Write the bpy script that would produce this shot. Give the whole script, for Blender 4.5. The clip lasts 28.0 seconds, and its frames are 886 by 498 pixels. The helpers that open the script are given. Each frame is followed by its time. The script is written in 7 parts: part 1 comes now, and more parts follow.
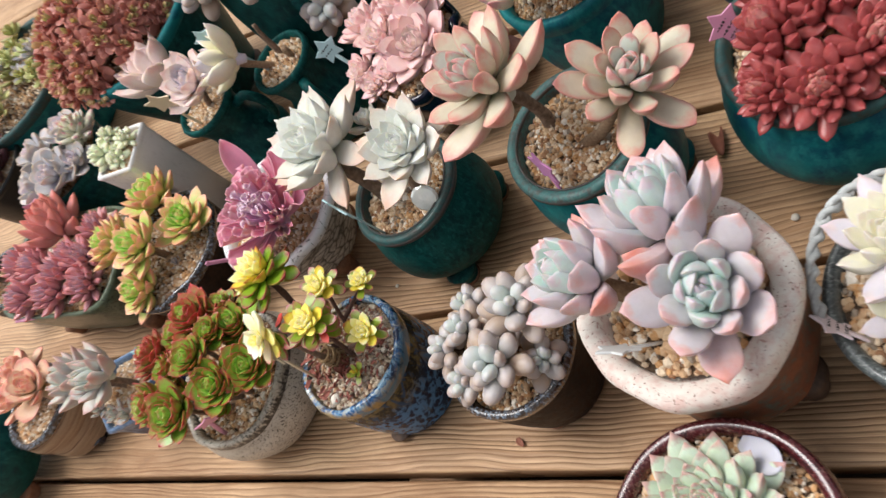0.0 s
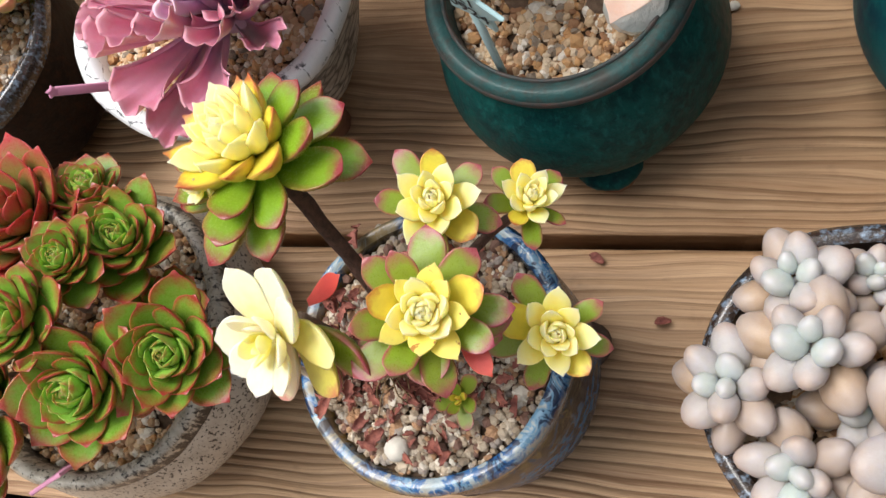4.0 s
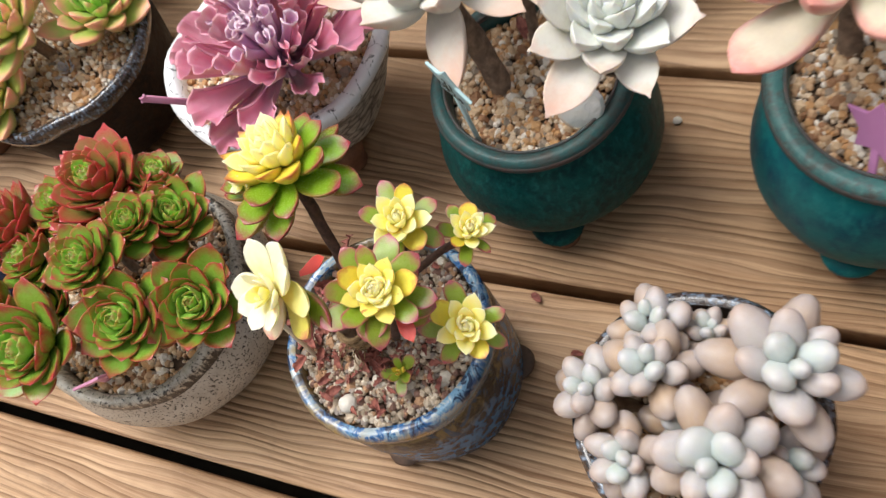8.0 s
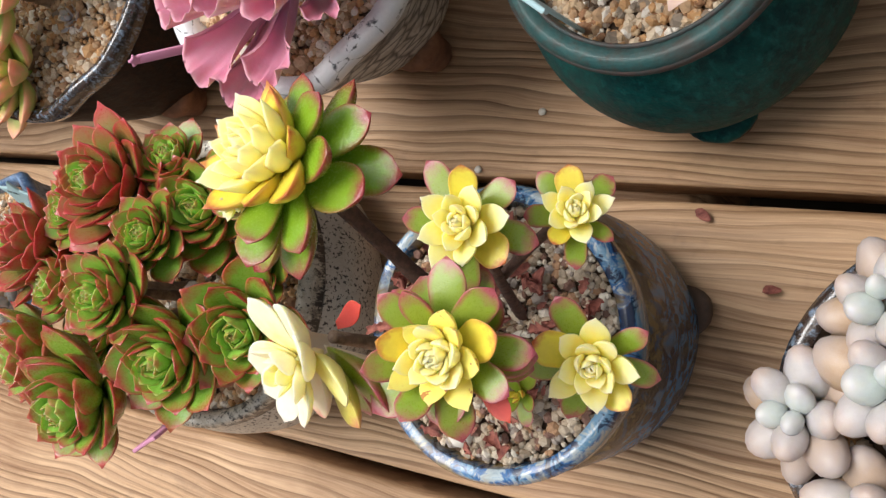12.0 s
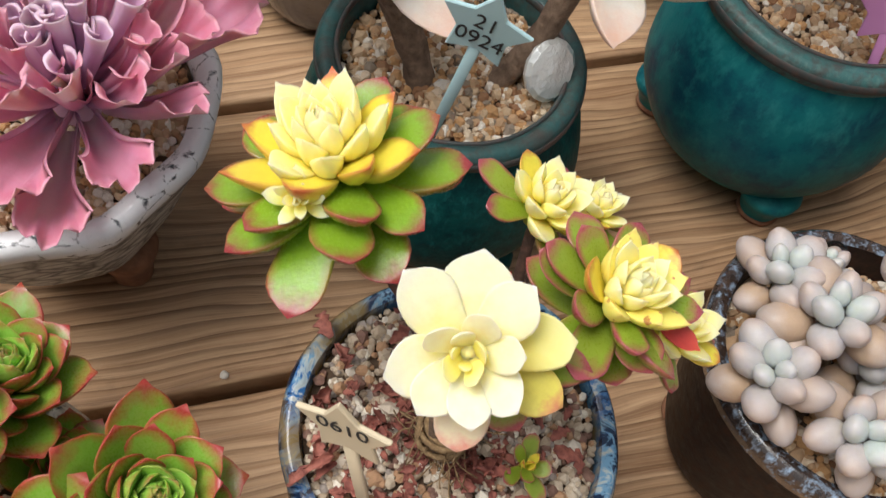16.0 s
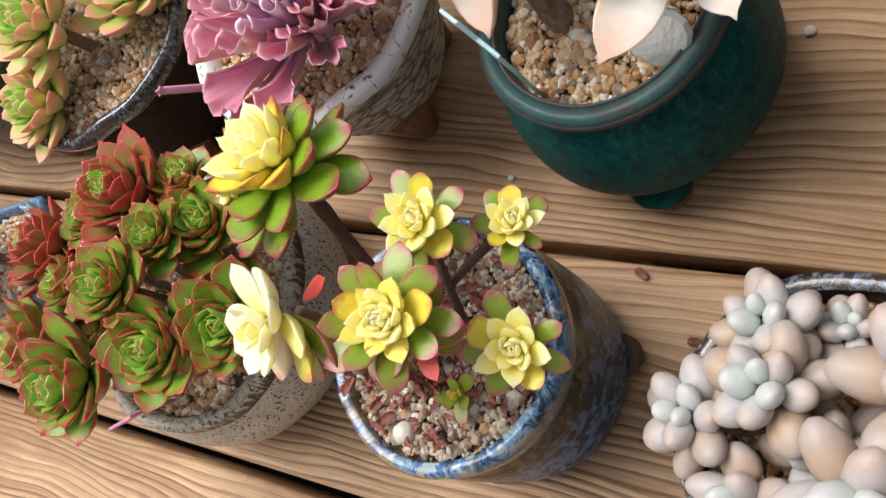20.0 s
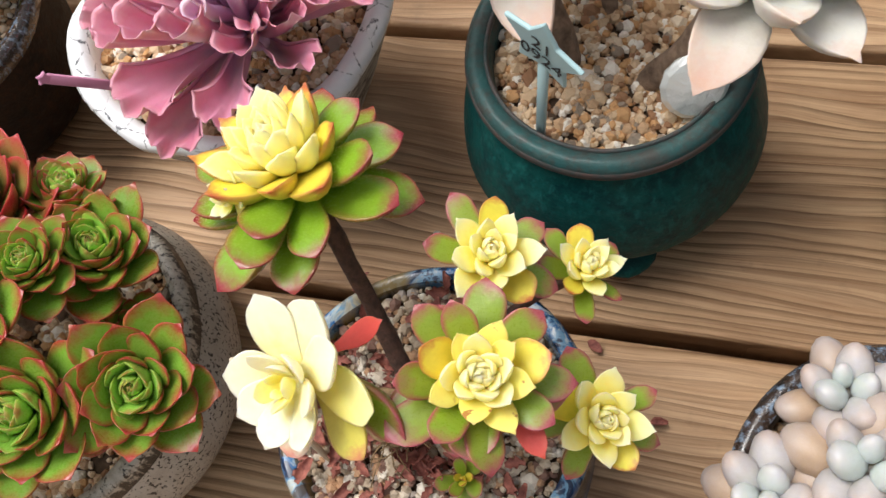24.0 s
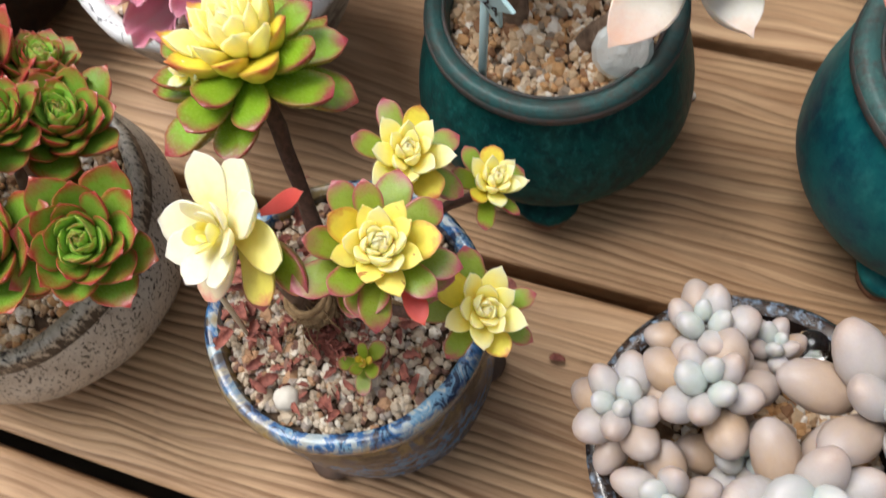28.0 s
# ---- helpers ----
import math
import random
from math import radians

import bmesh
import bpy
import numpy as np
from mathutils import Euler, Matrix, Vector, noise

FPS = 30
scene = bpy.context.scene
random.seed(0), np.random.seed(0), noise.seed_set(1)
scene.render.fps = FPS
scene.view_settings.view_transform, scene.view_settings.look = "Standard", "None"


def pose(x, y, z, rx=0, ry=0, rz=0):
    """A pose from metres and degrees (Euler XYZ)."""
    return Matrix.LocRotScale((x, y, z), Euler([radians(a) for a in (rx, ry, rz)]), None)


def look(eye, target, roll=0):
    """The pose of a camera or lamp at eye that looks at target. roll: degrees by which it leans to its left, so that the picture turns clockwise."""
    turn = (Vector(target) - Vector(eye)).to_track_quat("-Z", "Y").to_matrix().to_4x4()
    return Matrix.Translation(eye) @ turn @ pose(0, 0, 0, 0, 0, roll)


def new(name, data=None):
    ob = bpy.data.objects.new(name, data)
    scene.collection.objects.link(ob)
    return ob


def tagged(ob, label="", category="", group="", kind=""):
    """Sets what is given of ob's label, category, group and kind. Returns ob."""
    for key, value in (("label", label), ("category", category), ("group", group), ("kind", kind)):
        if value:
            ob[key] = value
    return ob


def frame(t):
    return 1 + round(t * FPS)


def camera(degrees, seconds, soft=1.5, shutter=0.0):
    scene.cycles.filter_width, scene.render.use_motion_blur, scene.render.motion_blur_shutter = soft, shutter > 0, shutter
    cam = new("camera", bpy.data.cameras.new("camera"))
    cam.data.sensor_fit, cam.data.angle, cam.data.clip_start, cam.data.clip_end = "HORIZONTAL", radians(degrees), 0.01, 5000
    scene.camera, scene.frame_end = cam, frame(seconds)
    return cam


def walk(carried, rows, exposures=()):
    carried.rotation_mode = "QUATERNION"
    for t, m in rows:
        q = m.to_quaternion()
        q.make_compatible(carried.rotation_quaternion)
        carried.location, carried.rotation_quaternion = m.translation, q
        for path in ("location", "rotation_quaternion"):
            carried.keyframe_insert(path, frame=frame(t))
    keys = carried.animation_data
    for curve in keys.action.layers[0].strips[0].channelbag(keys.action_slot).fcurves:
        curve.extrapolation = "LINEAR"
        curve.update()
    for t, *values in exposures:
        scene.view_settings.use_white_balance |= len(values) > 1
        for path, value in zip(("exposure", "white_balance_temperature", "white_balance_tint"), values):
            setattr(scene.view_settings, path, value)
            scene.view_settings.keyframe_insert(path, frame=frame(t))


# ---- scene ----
cam = camera(53.2, 28.0, 1.4, 0.35)
METRES, EYE, TILT, LEAN, TURN = 1.8541, 0.5001, -63.53, 35.47, 6.54
ROWS = [
    (0.0, 0.0, 0.0, 0.0, -0.0, 0.0, -0.0),
    (0.5, -0.0232, 0.0553, 0.0048, -4.61, -1.21, 1.16),
    (1.0, -0.0449, 0.1038, 0.0136, -8.25, -4.86, 1.06),
    (1.5, -0.0469, 0.1474, 0.0176, -8.77, -10.43, 0.42),
    (2.0, -0.0494, 0.1719, 0.0192, -8.64, -14.72, 0.26),
    (2.5, -0.0529, 0.1906, 0.0154, -8.73, -13.88, 0.55),
    (4.5, -0.077, 0.1794, -0.0085, -15.35, -5.25, -11.75),
    (5.0, -0.0831, 0.1265, -0.0072, -14.55, 3.01, -18.23),
    (5.5, -0.0879, 0.0791, -0.0147, -14.56, 8.82, -20.63),
    (6.0, -0.0941, 0.0385, -0.0362, -14.47, 13.07, -22.25),
    (6.5, -0.092, 0.0274, -0.0453, -14.75, 13.71, -23.36),
    (7.0, -0.0819, 0.0556, -0.0394, -14.8, 10.54, -23.17),
    (7.5, -0.0772, 0.0942, -0.0181, -13.41, 0.91, -19.2),
    (8.0, -0.0709, 0.1412, 0.0035, -11.89, -6.9, -15.8),
    (8.5, -0.065, 0.1733, 0.011, -9.96, -13.18, -13.04),
    (9.0, -0.0602, 0.1902, 0.0152, -8.72, -16.56, -10.33),
    (9.5, -0.0609, 0.1972, 0.0192, -7.93, -17.94, -8.47),
    (10.0, -0.0586, 0.2028, 0.0205, -7.63, -18.89, -7.44),
    (10.5, -0.0536, 0.2034, 0.0232, -6.88, -20.43, -6.01),
    (11.0, -0.0532, 0.1999, 0.0227, -5.39, -21.05, -4.84),
    (11.5, -0.0523, 0.1999, 0.0222, -3.66, -21.25, -3.71),
    (12.0, -0.051, 0.1998, 0.023, -2.98, -21.38, -2.87),
    (12.5, -0.0487, 0.201, 0.0232, -2.85, -21.42, -2.21),
    (13.0, -0.05, 0.2003, 0.0191, -4.28, -20.62, -1.86),
    (13.5, -0.0652, 0.2014, 0.0105, -14.91, -13.87, -3.92),
    (15.5, -0.1214, 0.2356, -0.0392, -45.15, 8.62, 0.97),
    (16.0, -0.1239, 0.2387, -0.0319, -46.92, 8.41, 2.45),
    (16.5, -0.1154, 0.2226, -0.0241, -42.96, 3.68, 2.76),
    (17.0, -0.092, 0.2005, -0.0238, -31.49, 3.23, -8.59),
    (17.5, -0.0716, 0.1757, -0.024, -20.05, 0.37, -20.81),
    (18.0, -0.0638, 0.1736, -0.0105, -14.37, -2.98, -22.35),
    (18.5, -0.0572, 0.178, 0.0089, -7.7, -9.56, -19.78),
    (19.0, -0.052, 0.1782, 0.0143, -3.06, -12.25, -15.47),
    (19.5, -0.0444, 0.1775, 0.0152, -1.01, -12.88, -12.0),
    (20.0, -0.0452, 0.1748, 0.0136, -1.53, -13.56, -8.43),
    (20.5, -0.0455, 0.1795, 0.0172, -3.02, -15.08, -6.61),
    (22.5, -0.0812, 0.2032, 0.0135, -18.84, -14.57, -11.5),
    (23.0, -0.0798, 0.2067, 0.0047, -19.72, -7.89, -13.03),
    (23.5, -0.0804, 0.2029, -0.0026, -19.8, -3.93, -14.06),
    (24.0, -0.0828, 0.2058, -0.0062, -19.91, -3.93, -15.11),
    (24.5, -0.0903, 0.2059, -0.0076, -20.66, -5.41, -15.5),
    (25.0, -0.0943, 0.2017, -0.0082, -21.07, -1.61, -15.62),
    (25.5, -0.0874, 0.1986, -0.0154, -21.43, 0.85, -15.85),
    (26.0, -0.0854, 0.1955, -0.0223, -21.61, 2.33, -18.73),
    (26.5, -0.0832, 0.1941, -0.0271, -21.76, 5.72, -20.72),
    (27.0, -0.0832, 0.1876, -0.028, -21.49, 6.0, -21.97),
    (27.5, -0.0787, 0.1848, -0.0242, -21.25, 4.33, -23.08),
    (28.0, -0.0785, 0.188, -0.0136, -21.24, -4.32, -23.2),
]
walk(cam, [(t, pose(0, 0, EYE, TILT, LEAN, TURN) @ pose(METRES * x, METRES * y, METRES * z, 90 + pitch, roll, yaw)) for t, x, y, z, yaw, pitch, roll in ROWS],
     exposures=[(0.0, 0.26), (2.0, 0.26), (5.0, 0.26), (7.0, 0.32), (9.0, 0.28), (10.0, 0.28), (13.0, 0.24), (15.5, 0.07), (16.3, 0.08), (17.2, 0.16), (20.0, 0.28), (24.0, 0.25), (25.5, 0.235), (28.0, 0.215)])

# ---- sky and sun: a bright overcast day ----
SUN_ELEVATION, SUN_TURN = 68.0, 285.0
world = bpy.data.worlds.new("overcast_sky")
scene.world = world
world.use_nodes = True
wt = world.node_tree
sky = wt.nodes.new("ShaderNodeTexSky")
sky.sky_type, sky.sun_disc = "NISHITA", False
sky.sun_elevation, sky.sun_rotation = radians(SUN_ELEVATION), radians(SUN_TURN)
sky.dust_density, sky.air_density = 4.0, 1.0
grey = wt.nodes.new("ShaderNodeHueSaturation")
grey.inputs["Saturation"].default_value = 0.22
background = wt.nodes["Background"]
background.inputs["Strength"].default_value = 0.118
wt.links.new(sky.outputs[0], grey.inputs["Color"])
wt.links.new(grey.outputs[0], background.inputs["Color"])
sun_data = bpy.data.lights.new("sun", "SUN")
sun_data.energy, sun_data.angle, sun_data.color = 2.45, radians(36), (1.0, 0.975, 0.95)
sun = new("sun", sun_data)
sun.matrix_world = look((3 * math.cos(radians(SUN_ELEVATION)) * math.sin(radians(SUN_TURN)), 3 * math.cos(radians(SUN_ELEVATION)) * math.cos(radians(SUN_TURN)), 3 * math.sin(radians(SUN_ELEVATION))), (0, 0, 0))


# ---- materials ----
class Nodes:
    """A small helper that adds and links shader nodes."""

    def __init__(self, name):
        self.mat = bpy.data.materials.new(name)
        self.mat.use_nodes = True
        self.tree = self.mat.node_tree
        self.out = self.tree.nodes["Principled BSDF"]

    def put(self, socket, value):
        if isinstance(value, bpy.types.NodeSocket):
            self.tree.links.new(value, socket)
        elif isinstance(value, tuple) and len(value) == 3 and socket.type == "RGBA":
            socket.default_value = (*value, 1)
        else:
            socket.default_value = value

    def add(self, kind, **values):
        node = self.tree.nodes.new(kind)
        for key, value in values.items():
            self.put(node.inputs[key.replace("_", " ")], value)
        return node

    def position(self):
        return self.tree.nodes.new("ShaderNodeNewGeometry").outputs["Position"]

    def local(self):
        return self.tree.nodes.new("ShaderNodeTexCoord").outputs["Object"]

    def random(self):
        return self.tree.nodes.new("ShaderNodeObjectInfo").outputs["Random"]

    def island(self):
        return self.tree.nodes.new("ShaderNodeNewGeometry").outputs["Random Per Island"]

    def attribute(self, name):
        node = self.tree.nodes.new("ShaderNodeAttribute")
        node.attribute_name = name
        return node.outputs["Fac"]

    def scaled(self, vector, scale, offset=None):
        node = self.add("ShaderNodeMapping", Vector=vector, Scale=scale)
        if offset is not None:
            self.put(node.inputs["Location"], offset)
        return node.outputs[0]

    def noise(self, vector, scale, detail=4.0, rough=0.55, distortion=0.0):
        return self.add("ShaderNodeTexNoise", Vector=vector, Scale=scale, Detail=detail, Roughness=rough, Distortion=distortion).outputs["Fac"]

    def ramp(self, value, low, high, a=0.0, b=1.0):
        return self.add("ShaderNodeMapRange", Value=value, From_Min=low, From_Max=high, To_Min=a, To_Max=b).outputs[0]

    def math(self, kind, a, b=0.0):
        node = self.tree.nodes.new("ShaderNodeMath")
        node.operation, node.use_clamp = kind, kind != "SUBTRACT" and kind != "ADD"
        self.put(node.inputs[0], a)
        self.put(node.inputs[1], b)
        return node.outputs[0]

    def mix(self, fac, a, b, blend="MIX"):
        node = self.tree.nodes.new("ShaderNodeMix")
        node.data_type, node.blend_type = "RGBA", blend
        self.put(node.inputs[0], fac)
        self.put(node.inputs[6], a)
        self.put(node.inputs[7], b)
        return node.outputs[2]

    def bump(self, height, strength, distance):
        self.put(self.out.inputs["Normal"], self.add("ShaderNodeBump", Height=height, Strength=strength, Distance=distance).outputs[0])

    def done(self, color, rough, coat=0.0, metal=0.0, sss=0.0):
        self.put(self.out.inputs["Base Color"], color)
        self.put(self.out.inputs["Roughness"], rough)
        self.put(self.out.inputs["Coat Weight"], coat)
        self.put(self.out.inputs["Coat Roughness"], 0.12)
        self.put(self.out.inputs["Metallic"], metal)
        if sss:
            self.put(self.out.inputs["Subsurface Weight"], sss)
            self.put(self.out.inputs["Subsurface Radius"], (1.0, 0.8, 0.4))
            self.put(self.out.inputs["Subsurface Scale"], 0.004)
        return self.mat


def wood_material():
    n = Nodes("weathered_decking_wood")
    r = n.random()
    shift = n.add("ShaderNodeCombineXYZ", X=n.math("MULTIPLY", r, 1.0), Y=n.ramp(r, 0, 1, 0, 7.3), Z=n.ramp(r, 0, 1, 0, 3.1)).outputs[0]
    add = n.tree.nodes.new("ShaderNodeVectorMath")
    n.put(add.inputs[0], n.position())
    n.put(add.inputs[1], shift)
    p = add.outputs[0]
    drift = n.noise(n.scaled(p, (3.4, 11.0, 2.0)), 1.0, 3.0, 0.55)
    bend = n.tree.nodes.new("ShaderNodeVectorMath")
    n.put(bend.inputs[0], p)
    n.put(bend.inputs[1], n.add("ShaderNodeCombineXYZ", X=0.0, Y=n.ramp(drift, 0.25, 0.75, -0.011, 0.011), Z=0.0).outputs[0])
    p = bend.outputs[0]
    wave = n.add("ShaderNodeTexWave", Vector=n.scaled(p, (0.085, 1, 0.6)), Scale=76.0, Distortion=7.0, Detail=3.0, Detail_Scale=0.45, Detail_Roughness=0.55)
    wave.bands_direction = "Y"
    wave.wave_profile = "SAW"
    rings = wave.outputs["Fac"]
    fine = n.noise(n.scaled(p, (7, 420, 60)), 1.0, 5.0, 0.65)
    broad = n.noise(n.scaled(p, (2.6, 30, 8)), 1.0, 3.0)
    stain = n.noise(n.scaled(p, (5.5, 14, 5)), 1.0, 5.0, 0.64)
    blot = n.noise(n.scaled(p, (0.6, 1, 1)), 70.0, 4.0, 0.7)
    # Growth-ring grain; the saw profile also paints each ridge's shaded lower edge.
    lines = n.math("MULTIPLY", n.math("POWER", n.ramp(rings, 0.10, 0.95), 2.2), n.ramp(broad, 0.32, 0.58, 0.35, 1.0))
    color = n.mix(n.ramp(fine, 0.34, 0.68), (0.64, 0.420, 0.245), (0.47, 0.272, 0.140))
    color = n.mix(n.math("MULTIPLY", lines, 0.90), color, (0.155, 0.075, 0.034))
    streak = n.noise(n.scaled(p, (4.5, 150, 40)), 1.0, 4.0, 0.62, 0.5)
    color = n.mix(n.ramp(streak, 0.55, 0.66, 0, 0.62), color, (0.20, 0.088, 0.036))
    color = n.mix(n.ramp(stain, 0.47, 0.66, 0, 0.78), color, (0.25, 0.120, 0.052))
    color = n.mix(n.ramp(broad, 0.55, 0.80, 0, 0.55), color, (0.72, 0.49, 0.28))
    color = n.mix(n.ramp(blot, 0.60, 0.76, 0, 0.45), color, (0.15, 0.085, 0.05))
    color = n.mix(n.ramp(r, 0, 1, 0, 0.20), color, (0.42, 0.27, 0.155))
    hair = n.noise(n.scaled(p, (26, 1300, 90)), 1.0, 3.0, 0.7)
    color = n.mix(n.ramp(hair, 0.53, 0.72, 0, 0.50), color, (0.20, 0.095, 0.040))
    color = n.mix(n.ramp(hair, 0.48, 0.30, 0, 0.30), color, (0.74, 0.50, 0.29))
    knots = n.add("ShaderNodeTexVoronoi", Vector=n.scaled(p, (2.2, 5.5, 0.0)), Scale=1.0, Randomness=1.0).outputs["Distance"]
    color = n.mix(n.ramp(knots, 0.03, 0.085, 0.85, 0), color, (0.085, 0.036, 0.018))
    n.bump(n.math("SUBTRACT", n.math("MULTIPLY", fine, 0.6), n.math("MULTIPLY", lines, 1.1)), 0.8, 0.0016)
    return n.done(color, n.ramp(stain, 0.3, 0.7, 0.48, 0.70))


def glaze_material(name, main, dark, light, scale=40.0, rough=0.4, coat=0.25, speckle=None, amount=0.5, crack=None, band=None, dense=0.0, gloss=0.5, speck=560.0):
    """A fired glaze: mottled main colour with darker runs and lighter blooms."""
    n = Nodes(name)
    p = n.position()
    big = n.noise(p, scale * 0.8, 3.0, 0.5)
    a = n.noise(p, scale * 3.2, 5.0, 0.66)
    b = n.noise(n.scaled(p, (1, 1, 0.55)), scale * 7.0, 5.0, 0.68)
    color = n.mix(n.ramp(a, 0.44, 0.64, 0, 0.85), main, dark)
    color = n.mix(n.ramp(b, 0.50, 0.68, 0, amount), color, light)
    color = n.mix(n.ramp(big, 0.45, 0.7, 0, 0.4), color, dark)
    if speckle:
        dots = n.noise(p, speck, 3.0, 0.6)
        color = n.mix(n.ramp(dots, 0.59 - dense, 0.64 - dense), color, speckle)
    if band:
        z = n.add("ShaderNodeSeparateXYZ", Vector=p).outputs[2]
        fleck = n.noise(n.scaled(p, (1, 1, 0.3)), 420.0, 4.0, 0.7)
        level = n.math("ADD", n.ramp(z, band[0], band[1]), n.ramp(fleck, 0.3, 0.7, -0.7, 0.5))
        color = n.mix(n.ramp(level, 0.35, 0.75), color, band[2])
    height = n.math("ADD", n.math("MULTIPLY", a, 0.6), n.math("MULTIPLY", b, 0.4))
    if crack:
        cells = n.add("ShaderNodeTexVoronoi", Vector=n.scaled(p, (1, 1, 1.6)), Scale=crack[1], Randomness=1.0)
        cells.feature = "DISTANCE_TO_EDGE"
        line = n.ramp(n.math("ADD", cells.outputs["Distance"], n.ramp(b, 0.3, 0.7, -0.04, 0.08)), 0.0, crack[2], 1, 0)
        color = n.mix(line, color, crack[0])
    n.put(n.out.inputs["Specular IOR Level"], gloss)
    n.bump(height, 0.5, 0.0014)
    return n.done(color, n.ramp(b, 0.3, 0.7, rough - 0.08, rough + 0.12), coat)


def layered_glaze(name, low, high, z0, z1, rough=0.3, coat=0.5, streaks=None):
    """A glaze whose colour runs from one tone into another up the wall, with runs."""
    n = Nodes(name)
    p = n.position()
    z = n.add("ShaderNodeSeparateXYZ", Vector=p).outputs[2]
    wobble = n.noise(p, 110.0, 5.0, 0.65)
    level = n.ramp(n.math("ADD", z, n.ramp(wobble, 0.3, 0.7, -0.012, 0.012)), z0, z1)
    color = n.mix(level, low, high)
    if streaks:
        runs = n.noise(n.scaled(p, (1, 1, 0.45)), 190.0, 5.0, 0.7)
        color = n.mix(n.ramp(runs, 0.49, 0.58, 0, 0.9), color, streaks)
        color = n.mix(n.ramp(n.noise(p, 420.0, 3.0, 0.6), 0.60, 0.66, 0, 0.8), color, tuple(min(0.5, 2.6 * c + 0.03) for c in low))
    n.put(n.out.inputs["Specular IOR Level"], 0.25)
    n.bump(wobble, 0.3, 0.002)
    return n.done(color, rough, coat)


def running_blue_glaze(name, z0, z1):
    """A glossy glaze: navy with bright blue pools and dark spots below, olive and ochre runs towards the rim."""
    n = Nodes(name)
    p = n.local()
    z = n.add("ShaderNodeSeparateXYZ", Vector=p).outputs[2]
    runs = n.noise(n.scaled(p, (1, 1, 0.4)), 95.0, 4.0, 0.6, 1.2)
    pools = n.noise(p, 150.0, 4.0, 0.6, 0.8)
    cells = n.add("ShaderNodeTexVoronoi", Vector=n.scaled(p, (1, 1, 0.7)), Scale=190.0, Randomness=1.0).outputs["Distance"]
    low = n.mix(n.ramp(pools, 0.42, 0.53), (0.010, 0.024, 0.055), (0.060, 0.165, 0.32))
    low = n.mix(n.ramp(cells, 0.30, 0.40, 0.95, 0), low, (0.006, 0.010, 0.030))
    low = n.mix(n.ramp(runs, 0.55, 0.63, 0, 0.6), low, (0.075, 0.085, 0.070))
    high = n.mix(n.ramp(pools, 0.44, 0.58), (0.022, 0.020, 0.014), (0.135, 0.105, 0.045))
    high = n.mix(n.ramp(runs, 0.54, 0.62, 0, 0.8), high, (0.02, 0.06, 0.13))
    level = n.ramp(n.math("ADD", z, n.ramp(runs, 0.3, 0.7, -0.014, 0.014)), z0, z1)
    n.bump(pools, 0.35, 0.0015)
    n.put(n.out.inputs["Specular IOR Level"], 0.15)
    return n.done(n.mix(level, low, high), 0.26, 0.04)


def streaked_rim(name, z0, z1):
    """Cream, blue and navy runs round a rim over an ochre band."""
    n = Nodes(name)
    p = n.local()
    axes = n.add("ShaderNodeSeparateXYZ", Vector=p)
    turn = n.tree.nodes.new("ShaderNodeMath")
    turn.operation = "ARCTAN2"
    n.put(turn.inputs[0], axes.outputs[1])
    n.put(turn.inputs[1], axes.outputs[0])
    around = n.add("ShaderNodeCombineXYZ", X=turn.outputs[0], Y=axes.outputs[2], Z=0.0).outputs[0]
    runs = n.noise(n.scaled(around, (2.2, 150, 1)), 1.0, 4.0, 0.6, 1.6)
    fine = n.noise(n.scaled(n.local(), (130, 130, 60)), 1.0, 5.0, 0.65, 1.4)
    patch = n.noise(n.scaled(n.local(), (26, 26, 26)), 1.0, 3.0, 0.6, 0.6)
    color = n.mix(n.ramp(runs, 0.45, 0.55), (0.15, 0.31, 0.46), (0.025, 0.115, 0.30))
    color = n.mix(n.ramp(fine, 0.51, 0.56, 0, 0.95), color, (0.006, 0.016, 0.05))
    color = n.mix(n.ramp(fine, 0.46, 0.40, 0, 0.85), color, (0.50, 0.58, 0.58))
    color = n.mix(n.ramp(patch, 0.54, 0.62, 0, 0.8), color, (0.24, 0.165, 0.055))
    ochre = n.mix(n.ramp(fine, 0.45, 0.6), (0.27, 0.18, 0.055), (0.10, 0.085, 0.045))
    ochre = n.mix(n.ramp(patch, 0.50, 0.44, 0, 0.9), ochre, (0.03, 0.12, 0.20))
    level = n.ramp(n.math("ADD", axes.outputs[2], n.ramp(fine, 0.3, 0.7, -0.004, 0.004)), z0 - 0.003, z1 + 0.001)
    n.bump(fine, 0.3, 0.001)
    return n.done(n.mix(level, ochre, color), 0.22, 0.2)


